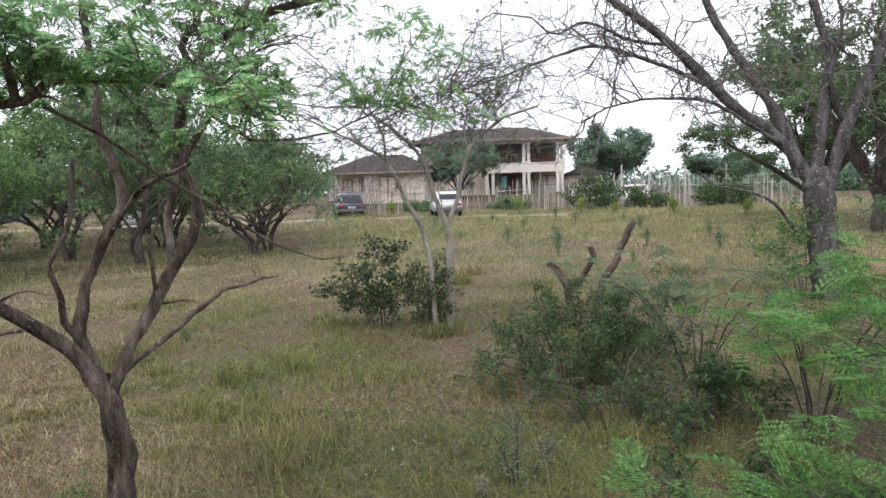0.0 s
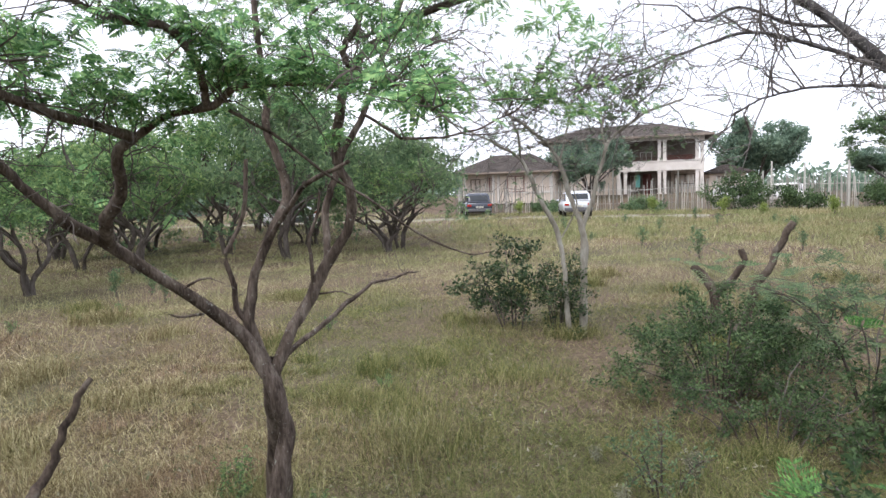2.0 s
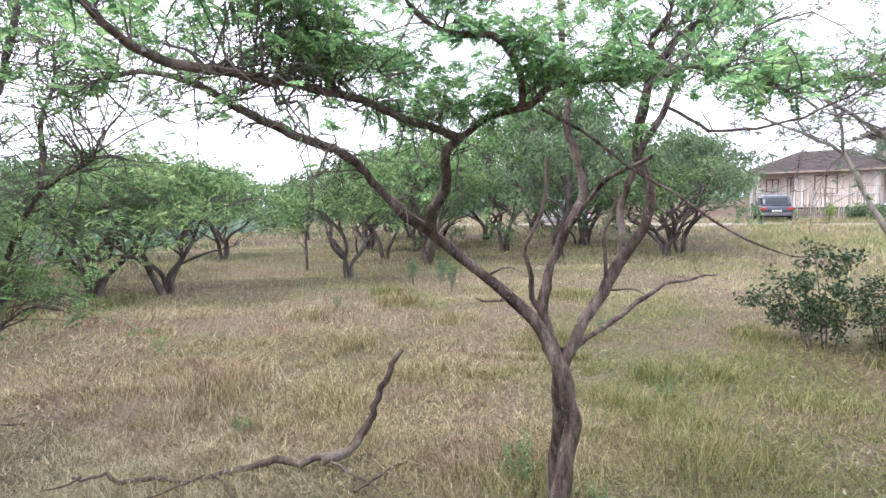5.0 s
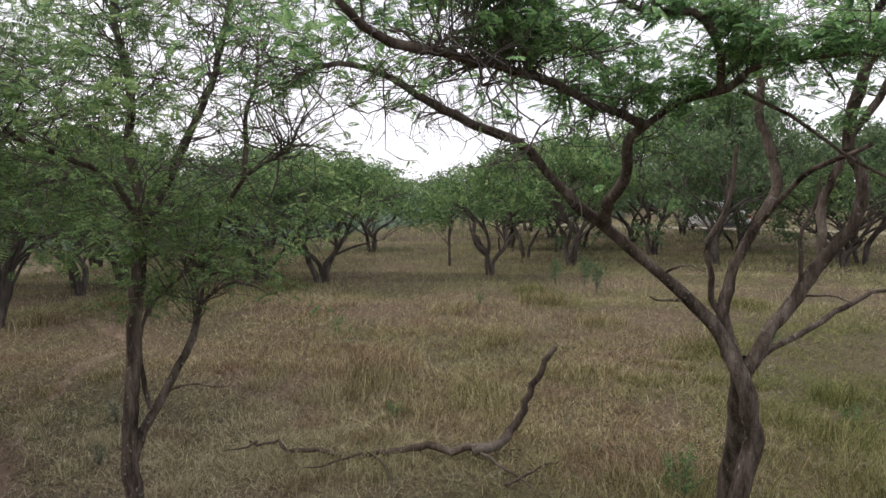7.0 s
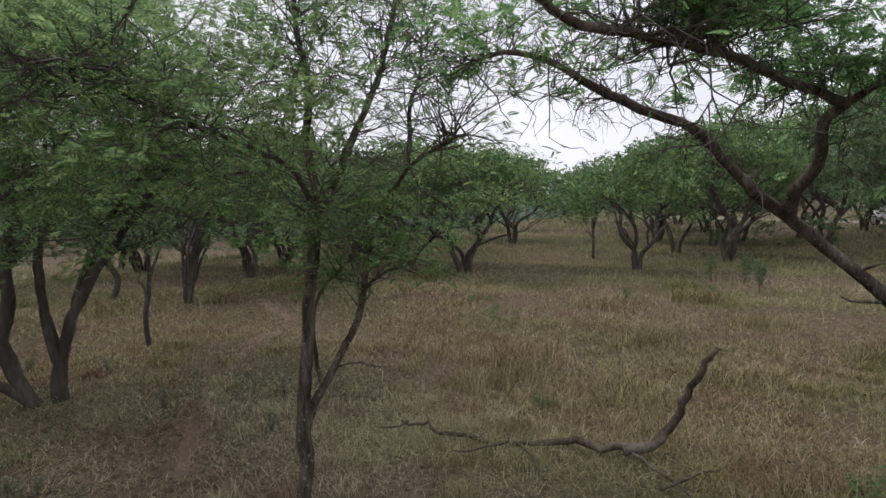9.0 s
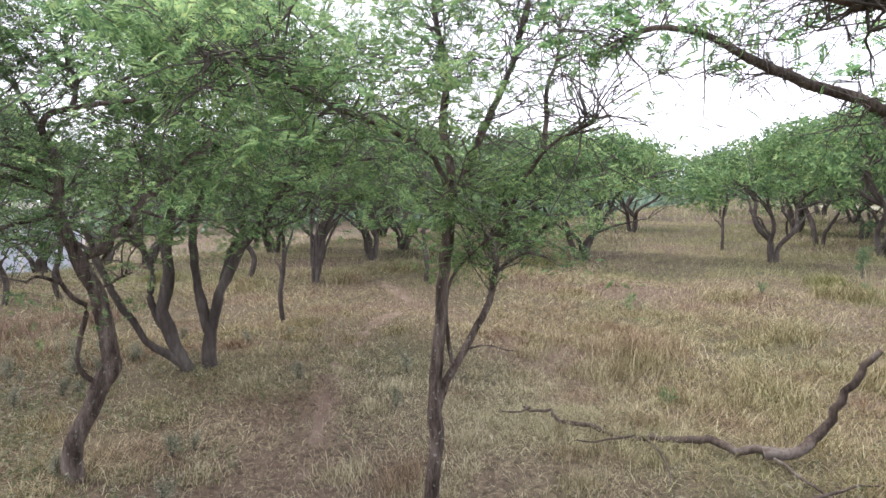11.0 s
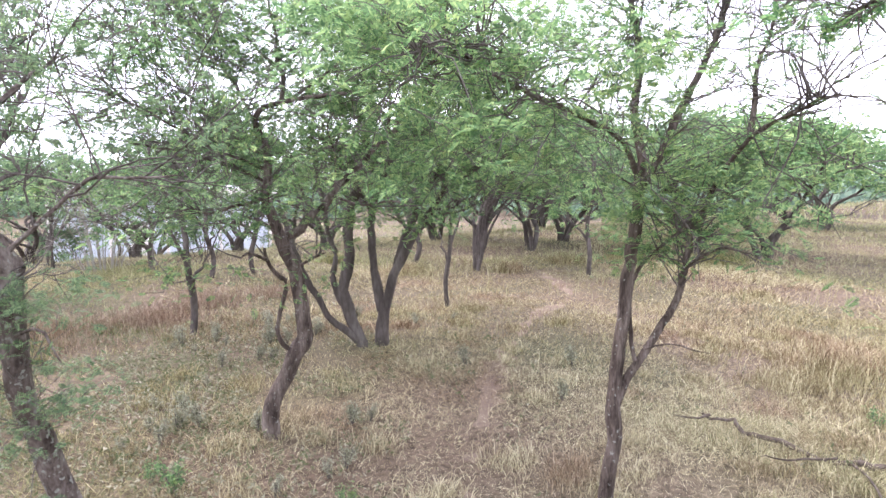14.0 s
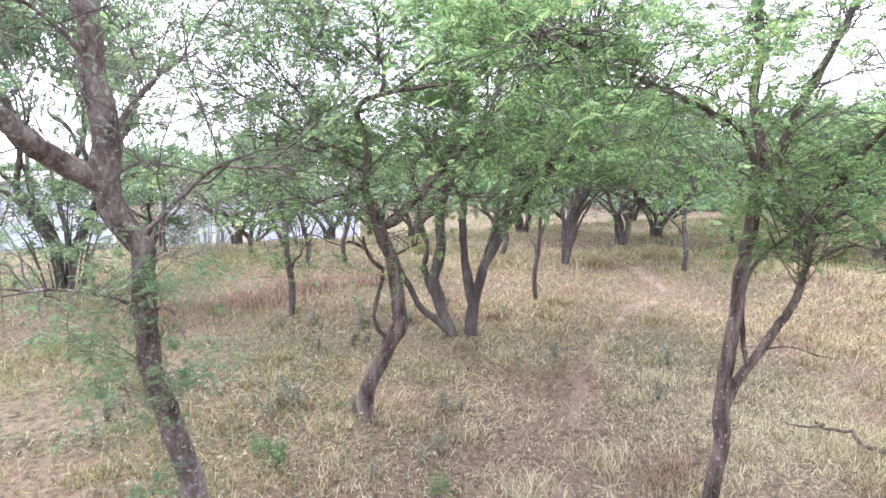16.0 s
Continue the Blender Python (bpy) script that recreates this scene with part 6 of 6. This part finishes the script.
def sapling(seed, place, stems, high, wide, fronds, size, label, mat):
    """A young acacia: thin leaning stems, level side shoots in tiers and large feathery fronds laid flat along them."""
    g = Growth(seed, 0.08, 7)
    rng = g.rng
    base = np.array([*place, gz(*place)])
    for s in range(stems):
        a = 2 * np.pi * (s + rng.random()) / stems
        d = np.array([math.cos(a) * wide * 0.5, math.sin(a) * wide * 0.5, 0]) * (0.4 + 0.6 * rng.random())
        top = high * (0.6 + 0.4 * rng.random())
        g.limb(0.009, 0.003, base + d * 0.1 - (0, 0, 0.05), base + d * 0.35 + (0, 0, top * 0.5), base + d * 0.75 + (0, 0, top * 0.88), base + d * 1.15 + (0, 0, top), name="stem", wobble=0.012)
    a = g.sprout([l[1] for l in g.limbs], stems * 7, wide * 0.34, 0.0035, 0.15, 0.06, k=6, zig=0.16, start=0.3)
    b = g.sprout(a, stems * 12, wide * 0.17, 0.002, 0.15, 0.03, k=4, zig=0.16)
    g.leaf_on(a + b, fronds, 0.2)
    return g.build("sapling", base, BARK_DARK, TWIG, SAPLING_FROND, mat, label, "shrub", "", leaf_size=size, level=0.86)


sapling(66, (2.4, 4.75), 9, 1.25, 1.4, 190, (0.16, 0.27), "bright green feathery acacia sapling with thin stems", LEAF_BRIGHT)
sapling(67, (1.62, 2.75), 7, 0.6, 1.0, 120, (0.15, 0.25), "bright green feathery acacia sapling low in the grass", LEAF_BRIGHT)
sapling(68, (2.45, 3.3), 10, 1.25, 1.1, 150, (0.16, 0.26), "leafy fresh green acacia sapling", LEAF_BRIGHT)
sapling(69, (1.95, 6.0), 8, 1.1, 1.5, 150, (0.12, 0.2), "sparse feathery grey-green acacia sapling beside the dead stump", LEAF_DULL)
shrub("shrub", 61, (-1.55, 8.45), 7, 0.95, 0.9, 520, SPRAY, LEAF_BROAD, (0.065, 0.11), "dark leathery-leaved shrub at the foot of the pale tree", (-0.2, 0))
shrub("shrub", 62, (-0.98, 8.45), 7, 0.9, 0.5, 420, SPRAY, LEAF_BROAD, (0.055, 0.09), "dark dense shrub hugging a pale trunk")
shrub("bush", 63, (0.8, 6.1), 22, 0.8, 1.5, 2500, SPRAY, LEAF_BUSH, (0.034, 0.06), "dense dark green bush beside the dead stump")
shrub("bush", 64, (1.75, 7.2), 12, 0.75, 1.2, 500, SPRAY_FINE, LEAF_DULL, (0.06, 0.10), "feathery grey-green bush behind the dead stump")
shrub("bush", 65, (1.0, 5.05), 16, 0.5, 1.5, 1000, SPRAY, LEAF_BUSH, (0.028, 0.05), "low dark bush in the grass")
shrub("bush", 73, (1.7, 5.2), 14, 0.42, 1.4, 700, SPRAY_FINE, LEAF_BUSH, (0.05, 0.09), "fine dull green bush tangled with dry stems")
shrub("bush", 74, (1.35, 3.6), 12, 0.42, 1.3, 700, SPRAY_FINE, LEAF_BUSH, (0.04, 0.08), "low tangled undergrowth below the saplings")
shrub("shrub", 69, (0.22, 4.15), 5, 0.4, 0.45, 110, SPRAY, LEAF_DULL, (0.03, 0.05), "small dull shrub in dry grass")
shrub("shrub", 70, (5.1, 10.6), 8, 1.4, 1.0, 420, SPRAY, LEAF, (0.08, 0.13), "green shrub at the foot of the big bare tree")
shrub("shrub", 71, (7.5, 11.3), 9, 1.9, 2.0, 500, SPRAY, LEAF_DULL, (0.09, 0.15), "untidy shrub beside the bare tree")
shrub("bush", 75, (-7.3, -7.5), 14, 1.9, 1.5, 900, SPRAY_FINE, LEAF_DULL, (0.07, 0.13), "tall feathery green bush at the top of the bank")
shrub("bush", 76, (-13.4, -10.0), 12, 1.0, 1.5, 400, SPRAY_FINE, LEAF_DULL, (0.08, 0.15), "spreading dull green bush on the bank")
shrub("bush", 77, (-12.6, -6.4), 12, 1.0, 1.6, 400, SPRAY_FINE, LEAF_DULL, (0.08, 0.15), "spreading dull green bush on the bank")
shrub("dead_bush", 72, (-10.6, -7.4), 22, 1.5, 1.8, 6, SPRAY, LEAF_SAGE, (0.05, 0.08), "pale grey leafless dead bush in tall grass", bark=BARK_PALE)


# ---- grass ----
PATH_LINE = curve_through([(-1.8, -0.9, 0), (-3.4, -0.45, 0), (-4.75, -0.3, 0), (-5.9, -0.15, 0), (-7.8, 0.3, 0), (-9.2, 0.9, 0), (-11.5, 0.6, 0)], 80)[:, :2]


TRACK_LINE = curve_through([(-40, 31, 0), (-22, 35.5, 0), (-10, 38.2, 0), (-3, 38.6, 0), (4, 37.5, 0)], 60)[:, :2]


def clear_of_path(xy, gap):
    return np.min(np.linalg.norm(xy[:, None] - PATH_LINE[None], axis=2), axis=1) > gap


def soft_noise(xy, scale, seed):
    """Smooth patches between 0 and 1 over the field."""
    rng = np.random.default_rng(seed)
    total = np.zeros(len(xy))
    for k in range(16):
        a = rng.random() * 2 * np.pi
        w = scale * (0.5 + 2.6 * rng.random() ** 1.5)
        total += 0.7 * np.sin(w * (xy[:, 0] * math.cos(a) + xy[:, 1] * math.sin(a)) + 6.3 * rng.random())
    return 0.5 + 0.5 * np.tanh(total / 2.4)


def scatter(rng, count, r0, r1, a0, a1):
    """Even random places in a stretch of ring about the origin; angles from +x, in degrees."""
    r = np.sqrt(r0 ** 2 + (r1 ** 2 - r0 ** 2) * rng.random(count))
    a = np.radians(a0 + (a1 - a0) * rng.random(count))
    return np.stack([r * np.cos(a), r * np.sin(a)], 1)


def blades(rng, xy, per, high, width, spread, lean, bent=True):
    """Bent tapering blades in tufts; high is an array, one for each tuft."""
    n = len(xy)
    c = np.repeat(xy, per, axis=0)
    h = np.repeat(high, per) * (0.35 + 0.85 * rng.random(n * per))
    root = c + rng.normal(0, spread, c.shape)
    z = ground_height(root[:, 0], root[:, 1]) - 0.01
    a = rng.random(n * per) * 2 * np.pi
    d = np.stack([np.cos(a), np.sin(a)], 1)
    b = rng.random(n * per) * np.pi
    s = np.stack([np.cos(b), np.sin(b)], 1)
    out = h * lean * (0.2 + 1.1 * rng.random(n * per))
    w = (width * (0.6 + 0.8 * rng.random(n * per)))[:, None]
    v = np.empty((n * per, 5 if bent else 3, 3))
    v[:, 0, :2], v[:, 1, :2] = root - s * w * 0.5, root + s * w * 0.5
    v[:, 0, 2] = v[:, 1, 2] = z
    v[:, -1, :2] = root + d * out[:, None]
    v[:, -1, 2] = z + h * (1 - 0.3 * np.clip(lean * rng.random(n * per), 0, 1))
    if not bent:
        return v.reshape(-1, 3), np.arange(3 * n * per).reshape(-1, 3)
    mid = root + d * (out * 0.35)[:, None]
    v[:, 2, :2], v[:, 3, :2] = mid + s * w * 0.38, mid - s * w * 0.38
    v[:, 2, 2] = v[:, 3, 2] = z + h * 0.62
    k = (np.arange(n * per) * 5)[:, None]
    f = np.stack([np.array([0, 1, 2]) + k, np.array([0, 2, 3]) + k, np.array([3, 2, 4]) + k], 1).reshape(-1, 3)
    return v.reshape(-1, 3), f


def grass_field(name, seed, bands, label, mat):
    """One field of grass: bands of (tufts, inner and outer reach, blades, height, width, spread, lean, from and to angle, bent or straight)."""
    rng = np.random.default_rng(seed)
    vs, fs, at = [], [], 0
    for count, r0, r1, per, high, width, spread, lean, a0, a1, bent in bands:
        xy = scatter(rng, count, r0, r1, a0, a1)
        xy = xy[(clear_of_path(xy, 0.09) | (rng.random(len(xy)) < 0.64 + 0.28 * (1 - smooth(-7.0, -5.0, xy[:, 0])))) & ((xy[:, 1] < 46) | (np.abs(xy[:, 0]) > 20))]
        xy = xy[np.min(np.linalg.norm(xy[:, None] - TRACK_LINE[None], axis=2), axis=1) > 2.2 - 1.2 * rng.random(len(xy)) ** 2]
        patch = soft_noise(xy, 0.9, 7) * 0.6 + soft_noise(xy, 2.6, 8) * 0.4
        bare = 0.48 * (1 - smooth(1.3, 3.4, np.linalg.norm(xy - (-4.0, -3.0), axis=1)))
        keep = rng.random(len(xy)) < (0.4 + 0.9 * patch) * (1 - bare)
        xy, patch = xy[keep], patch[keep]
        track = np.min(np.linalg.norm(xy[:, None] - PATH_LINE[None, ::4], axis=2), axis=1)
        tall = high * (0.55 + 0.75 * patch ** 1.5) * (0.72 + 0.28 * smooth(0.1, 1.4, track))
        v, f = blades(rng, xy, per, tall, width, spread, lean, bent)
        vs.append(v), fs.append(f + at)
        at += len(v)
    return tagged(new(name, mesh_of(name, np.vstack(vs), np.vstack(fs), mat, flat=True)), label, "grass", kind="stuff")


grass_field("grass", 71, [
    (6500, 1.2, 5.0, 11, 0.105, 0.0038, 0.05, 1.9, 50, 235, True),
    (16000, 1.2, 5.0, 12, 0.06, 0.0046, 0.06, 2.2, 50, 235, False),
    (9500, 2.0, 6.4, 12, 0.05, 0.0042, 0.06, 2.2, 155, 195, False),
    (15000, 1.6, 6.5, 7, 0.034, 0.0048, 0.08, 3.6, 130, 235, False),
    (4600, 5.0, 9.0, 10, 0.11, 0.0058, 0.07, 1.6, 50, 235, True),
    (16500, 5.0, 9.0, 12, 0.075, 0.008, 0.08, 2.0, 50, 235, False),
    (10500, 9.0, 13.0, 11, 0.1, 0.011, 0.13, 1.8, 45, 235, False),
    (2500, 1.2, 12.0, 10, 0.16, 0.012, 0.10, 1.0, 235, 410, False),
], "short matted straw and olive grass", GRASS)
grass_field("field_grass", 73, [
    (15000, 11.0, 18.0, 11, 0.12, 0.012, 0.18, 1.5, 45, 235, False),
    (14500, 17.0, 30.0, 9, 0.19, 0.024, 0.28, 1.1, 45, 235, False),
    (9000, 30.0, 60.0, 8, 0.36, 0.05, 0.5, 0.7, 45, 235, False),
    (2500, 12.0, 40.0, 8, 0.36, 0.04, 0.4, 0.6, 235, 410, False),
], "pale dry field grass with green patches farther off", GRASS_FAR)

grass_field("verge_grass", 75, [
    (7000, 22.0, 45.8, 9, 0.3, 0.028, 0.32, 0.8, 62, 106, False),
], "tall green and straw grass growing towards the fence", GRASS_LUSH)


def tussocks(name, seed, places, label, mat=GRASS):
    """Taller clumps of grass, arching out all round."""
    rng = np.random.default_rng(seed)
    vs, fs, at = [], [], 0
    for x, y, high, wide in places:
        n = int(110 * wide / 0.3)
        xy = np.array([x, y]) + rng.normal(0, wide * 0.4, (n, 2))
        v, f = blades(rng, xy, 4, np.full(n, high), 0.002 + 0.0005 * math.hypot(x, y), 0.03, 1.0)
        vs.append(v), fs.append(f + at)
        at += len(v)
    return tagged(new(name, mesh_of(name, np.vstack(vs), np.vstack(fs), mat, flat=True)), label, "grass", kind="stuff")


place_rng = np.random.default_rng(77)
tussock_spots = [(-0.66, 8.15, 0.2, 0.3), (-0.86, 8.05, 0.2, 0.3), (0.95, 7.9, 0.22, 0.35), (-5.8, 2.8, 0.3, 0.6), (-6.2, 3.2, 0.28, 0.55), (-5.4, 2.4, 0.22, 0.4), (-6.4, 5.1, 0.24, 0.5), (-2.6, 5.2, 0.2, 0.4), (-4.6, 4.6, 0.22, 0.45), (-3.7, 3.1, 0.17, 0.3)]
for i in range(46):
    r, a = 3.2 + 11 * place_rng.random(), math.radians(55 + 150 * place_rng.random())
    tussock_spots.append((r * math.cos(a), r * math.sin(a), 0.14 + 0.14 * place_rng.random(), 0.3 + 0.4 * place_rng.random()))
tussock_places = [s for s in tussock_spots if s[1] > 2.3 or s[0] < -9.5]
for i in range(140):
    r, a = 2.7 + 5.5 * place_rng.random() ** 0.8, math.radians(118 + 110 * place_rng.random())
    tussock_places.append((r * math.cos(a), r * math.sin(a), 0.07 + 0.06 * place_rng.random(), 0.13 + 0.12 * place_rng.random()))
tussocks("tussock_grass", 74, tussock_places, "taller arching tussocks of dry grass")
grass_field("seed_grass", 72, [
    (500, 2.6, 9.0, 5, 0.28, 0.0035, 0.07, 0.6, 50, 235, True),
    (1500, 9.0, 22.0, 5, 0.45, 0.008, 0.12, 0.45, 50, 235, True),
], "scattered tall thin grass stalks gone to seed", GRASS_FAR)
tussocks("russet_grass", 76, [(-6.8, -4.8, 0.2, 0.7), (-7.3, -4.5, 0.2, 0.7), (-6.4, -5.3, 0.18, 0.6), (-8.0, -4.2, 0.2, 0.6), (-8.6, -3.4, 0.18, 0.6), (-5.9, -4.6, 0.13, 0.6), (-7.0, -3.7, 0.13, 0.7)], "russet brown tufts of dead grass", GRASS_RUSSET)


def low_herbs():
    """A mat of small sage and olive herbs between the grass on the trodden ground."""
    rng = np.random.default_rng(78)
    xy = np.vstack([np.array([-4.6, -3.1]) + rng.normal(0, 1, (9500, 2)) * (1.7, 1.5), np.array([-5.0, 1.2]) + rng.normal(0, 1, (500, 2)) * (2.2, 1.6), np.array([-1.0, 4.6]) + rng.normal(0, 1, (2200, 2)) * (2.2, 1.5)])
    xy = xy[(soft_noise(xy, 2.2, 9) > 0.35) & (np.linalg.norm(xy, axis=1) > 1.6) & clear_of_path(xy, 0.14)]
    pos = np.column_stack([xy, ground_height(xy[:, 0], xy[:, 1]) + 0.01 + 0.06 * rng.random(len(xy))])
    v, f = leaf_cloud(rng, SPRAY_FINE, pos, rng.normal(0, 1, pos.shape) * (1, 1, 0.3) + (0, 0, 0.6), (0.022, 0.058), 0.2)
    tagged(new("low_herbs", mesh_of("low_herbs", v, f, LEAF_HERB, flat=True)), "mat of small sage and olive herbs in the grass", "herbs", kind="stuff")


low_herbs()


# ---- weeds and tufts in the field ----
def weed(seed, high, wide, leaves, mat, leaf, size, label, name="weed"):
    g = Growth(seed, 0.1, 5)
    rng = g.rng
    for s in range(7):
        a = rng.random() * 2 * np.pi
        d = np.array([math.cos(a), math.sin(a), 0]) * wide * 0.5 * rng.random()
        g.limb(0.005, 0.002, d * 0.1 + (0, 0, -0.03), d * 0.5 + (0, 0, high * 0.55), d + (0, 0, high * (0.7 + 0.4 * rng.random())), name="stem", wobble=0.004)
    a = g.sprout([l[1] for l in g.limbs], 40, high * 0.3, 0.002, 0.8, 0.1, k=4)
    g.leaf_on(a + [l[1] for l in g.limbs], leaves, 0.1)
    return g.build(name, (0, 0, 0), TWIG, TWIG, leaf, mat, label, "weed", "weeds in the field", leaf_size=size, level=0.5)


rng = np.random.default_rng(81)
GREEN_WEED = weed(82, 0.32, 0.4, 90, LEAF, SPRAY_FINE, (0.04, 0.07), "fresh green leafy weed in dry grass")
SAGE_WEED = weed(83, 0.22, 0.28, 45, LEAF_SAGE, SPRAY, (0.035, 0.055), "pale sage-coloured weed on the trodden ground")
TALL_WEED = weed(84, 1.0, 0.5, 110, LEAF_DULL, SPRAY_FINE, (0.1, 0.16), "tall feathery green weed standing in the field")
YELLOW_WEED = weed(85, 0.85, 0.7, 120, LEAF_YELLOW, SPRAY, (0.12, 0.2), "yellow-green bushy weed by the fence")


def strew(form, places, low, tall):
    for i, (x, y) in enumerate(places):
        s = low + (tall - low) * rng.random()
        m = pose(x, y, gz(x, y), 0, 0, 360 * rng.random()) @ Matrix.Diagonal((s, s, s, 1))
        if i:
            copy_thing(form, m)
        else:
            form.matrix_basis = m


strew(GREEN_WEED, [(-2.38, 3.38), (-2.28, 3.2), (-1.75, 3.3), (-4.6, 2.5), (-3.4, -2.25), (-3.3, -2.05), (-3.2, -1.05), (-2.85, 0.55), (-2.3, 5.6), (-9.0, 8.8), (-8.4, 8.3), (-8.6, 7.6), (-8.9, 6.7), (-4.2, 7.9)], 0.45, 0.9)
sage_places = [(-3.2 - 4.2 * rng.random(), -3.6 + 3.2 * rng.random()) for i in range(44)] + [(-4.9, 0.3), (-5.8, 0.5), (0.0, 3.9), (0.45, 4.4), (-0.2, 4.5)]
strew(SAGE_WEED, sage_places, 0.55, 1.2)
strew(TALL_WEED, [(1.6, 17), (-10.0, 9.7), (-9.6, 10.2), (-8.6, 9.5), (3.2, 15), (4.4, 19), (0.2, 21), (6.0, 17.5), (2.0, 24), (5.5, 25), (-1.5, 22), (3.4, 29), (-3.0, 27), (7.2, 22), (0.9, 26), (2.8, 33), (-0.5, 31), (5.8, 30)], 0.45, 0.95)
strew(YELLOW_WEED, [(4.7, 37.5), (6.6, 37), (-7.6, 40.8), (9.6, 35.5), (1.0, 40.6), (12.2, 32)], 0.7, 1.2)
shrub("fence_shrub", 91, (6.3, 43.2), 18, 2.0, 3.2, 800, SPRAY, LEAF_BUSH, (0.16, 0.3), "dark green shrub against the wooden fence", group="shrubs along the fence")
shrub("fence_shrub", 92, (9.4, 42.8), 14, 1.3, 3.2, 600, SPRAY, LEAF_BUSH, (0.16, 0.3), "low green shrub against the wooden fence", group="shrubs along the fence")
shrub("fence_shrub", 93, (0.5, 44.8), 12, 0.8, 3.0, 500, SPRAY, LEAF_DULL, (0.15, 0.3), "pale green creeper-like shrub under the fence", group="shrubs along the fence")
shrub("fence_shrub", 94, (-6.2, 44.6), 12, 0.9, 2.6, 450, SPRAY, LEAF_DULL, (0.15, 0.3), "green shrub between the parked cars", group="shrubs along the fence")
shrub("fence_shrub", 95, (15.5, 43.0), 14, 1.9, 4.0, 800, SPRAY, LEAF_BUSH, (0.18, 0.34), "dense green shrub at the fence's end", group="shrubs along the fence")


# ---- poles and wire ----
def utility_pole(x, y, high, label):
    root = tagged(new("utility_pole"), label, "pole")
    z = gz(x, y)
    v, f = tubes(np.array([[(x, y, z - 0.3), (x, y, z + high * 0.5), (x, y, z + high)]]), np.array([[0.07, 0.065, 0.055]]), 10)
    part("pole", mesh_of("pole", v, f, POLE_WOOD), root)
    return root


utility_pole(9.9, 52.5, 3.3, "grey wooden utility pole behind the fence")
utility_pole(13.6, 47.5, 3.2, "tall wooden pole beside the fence")
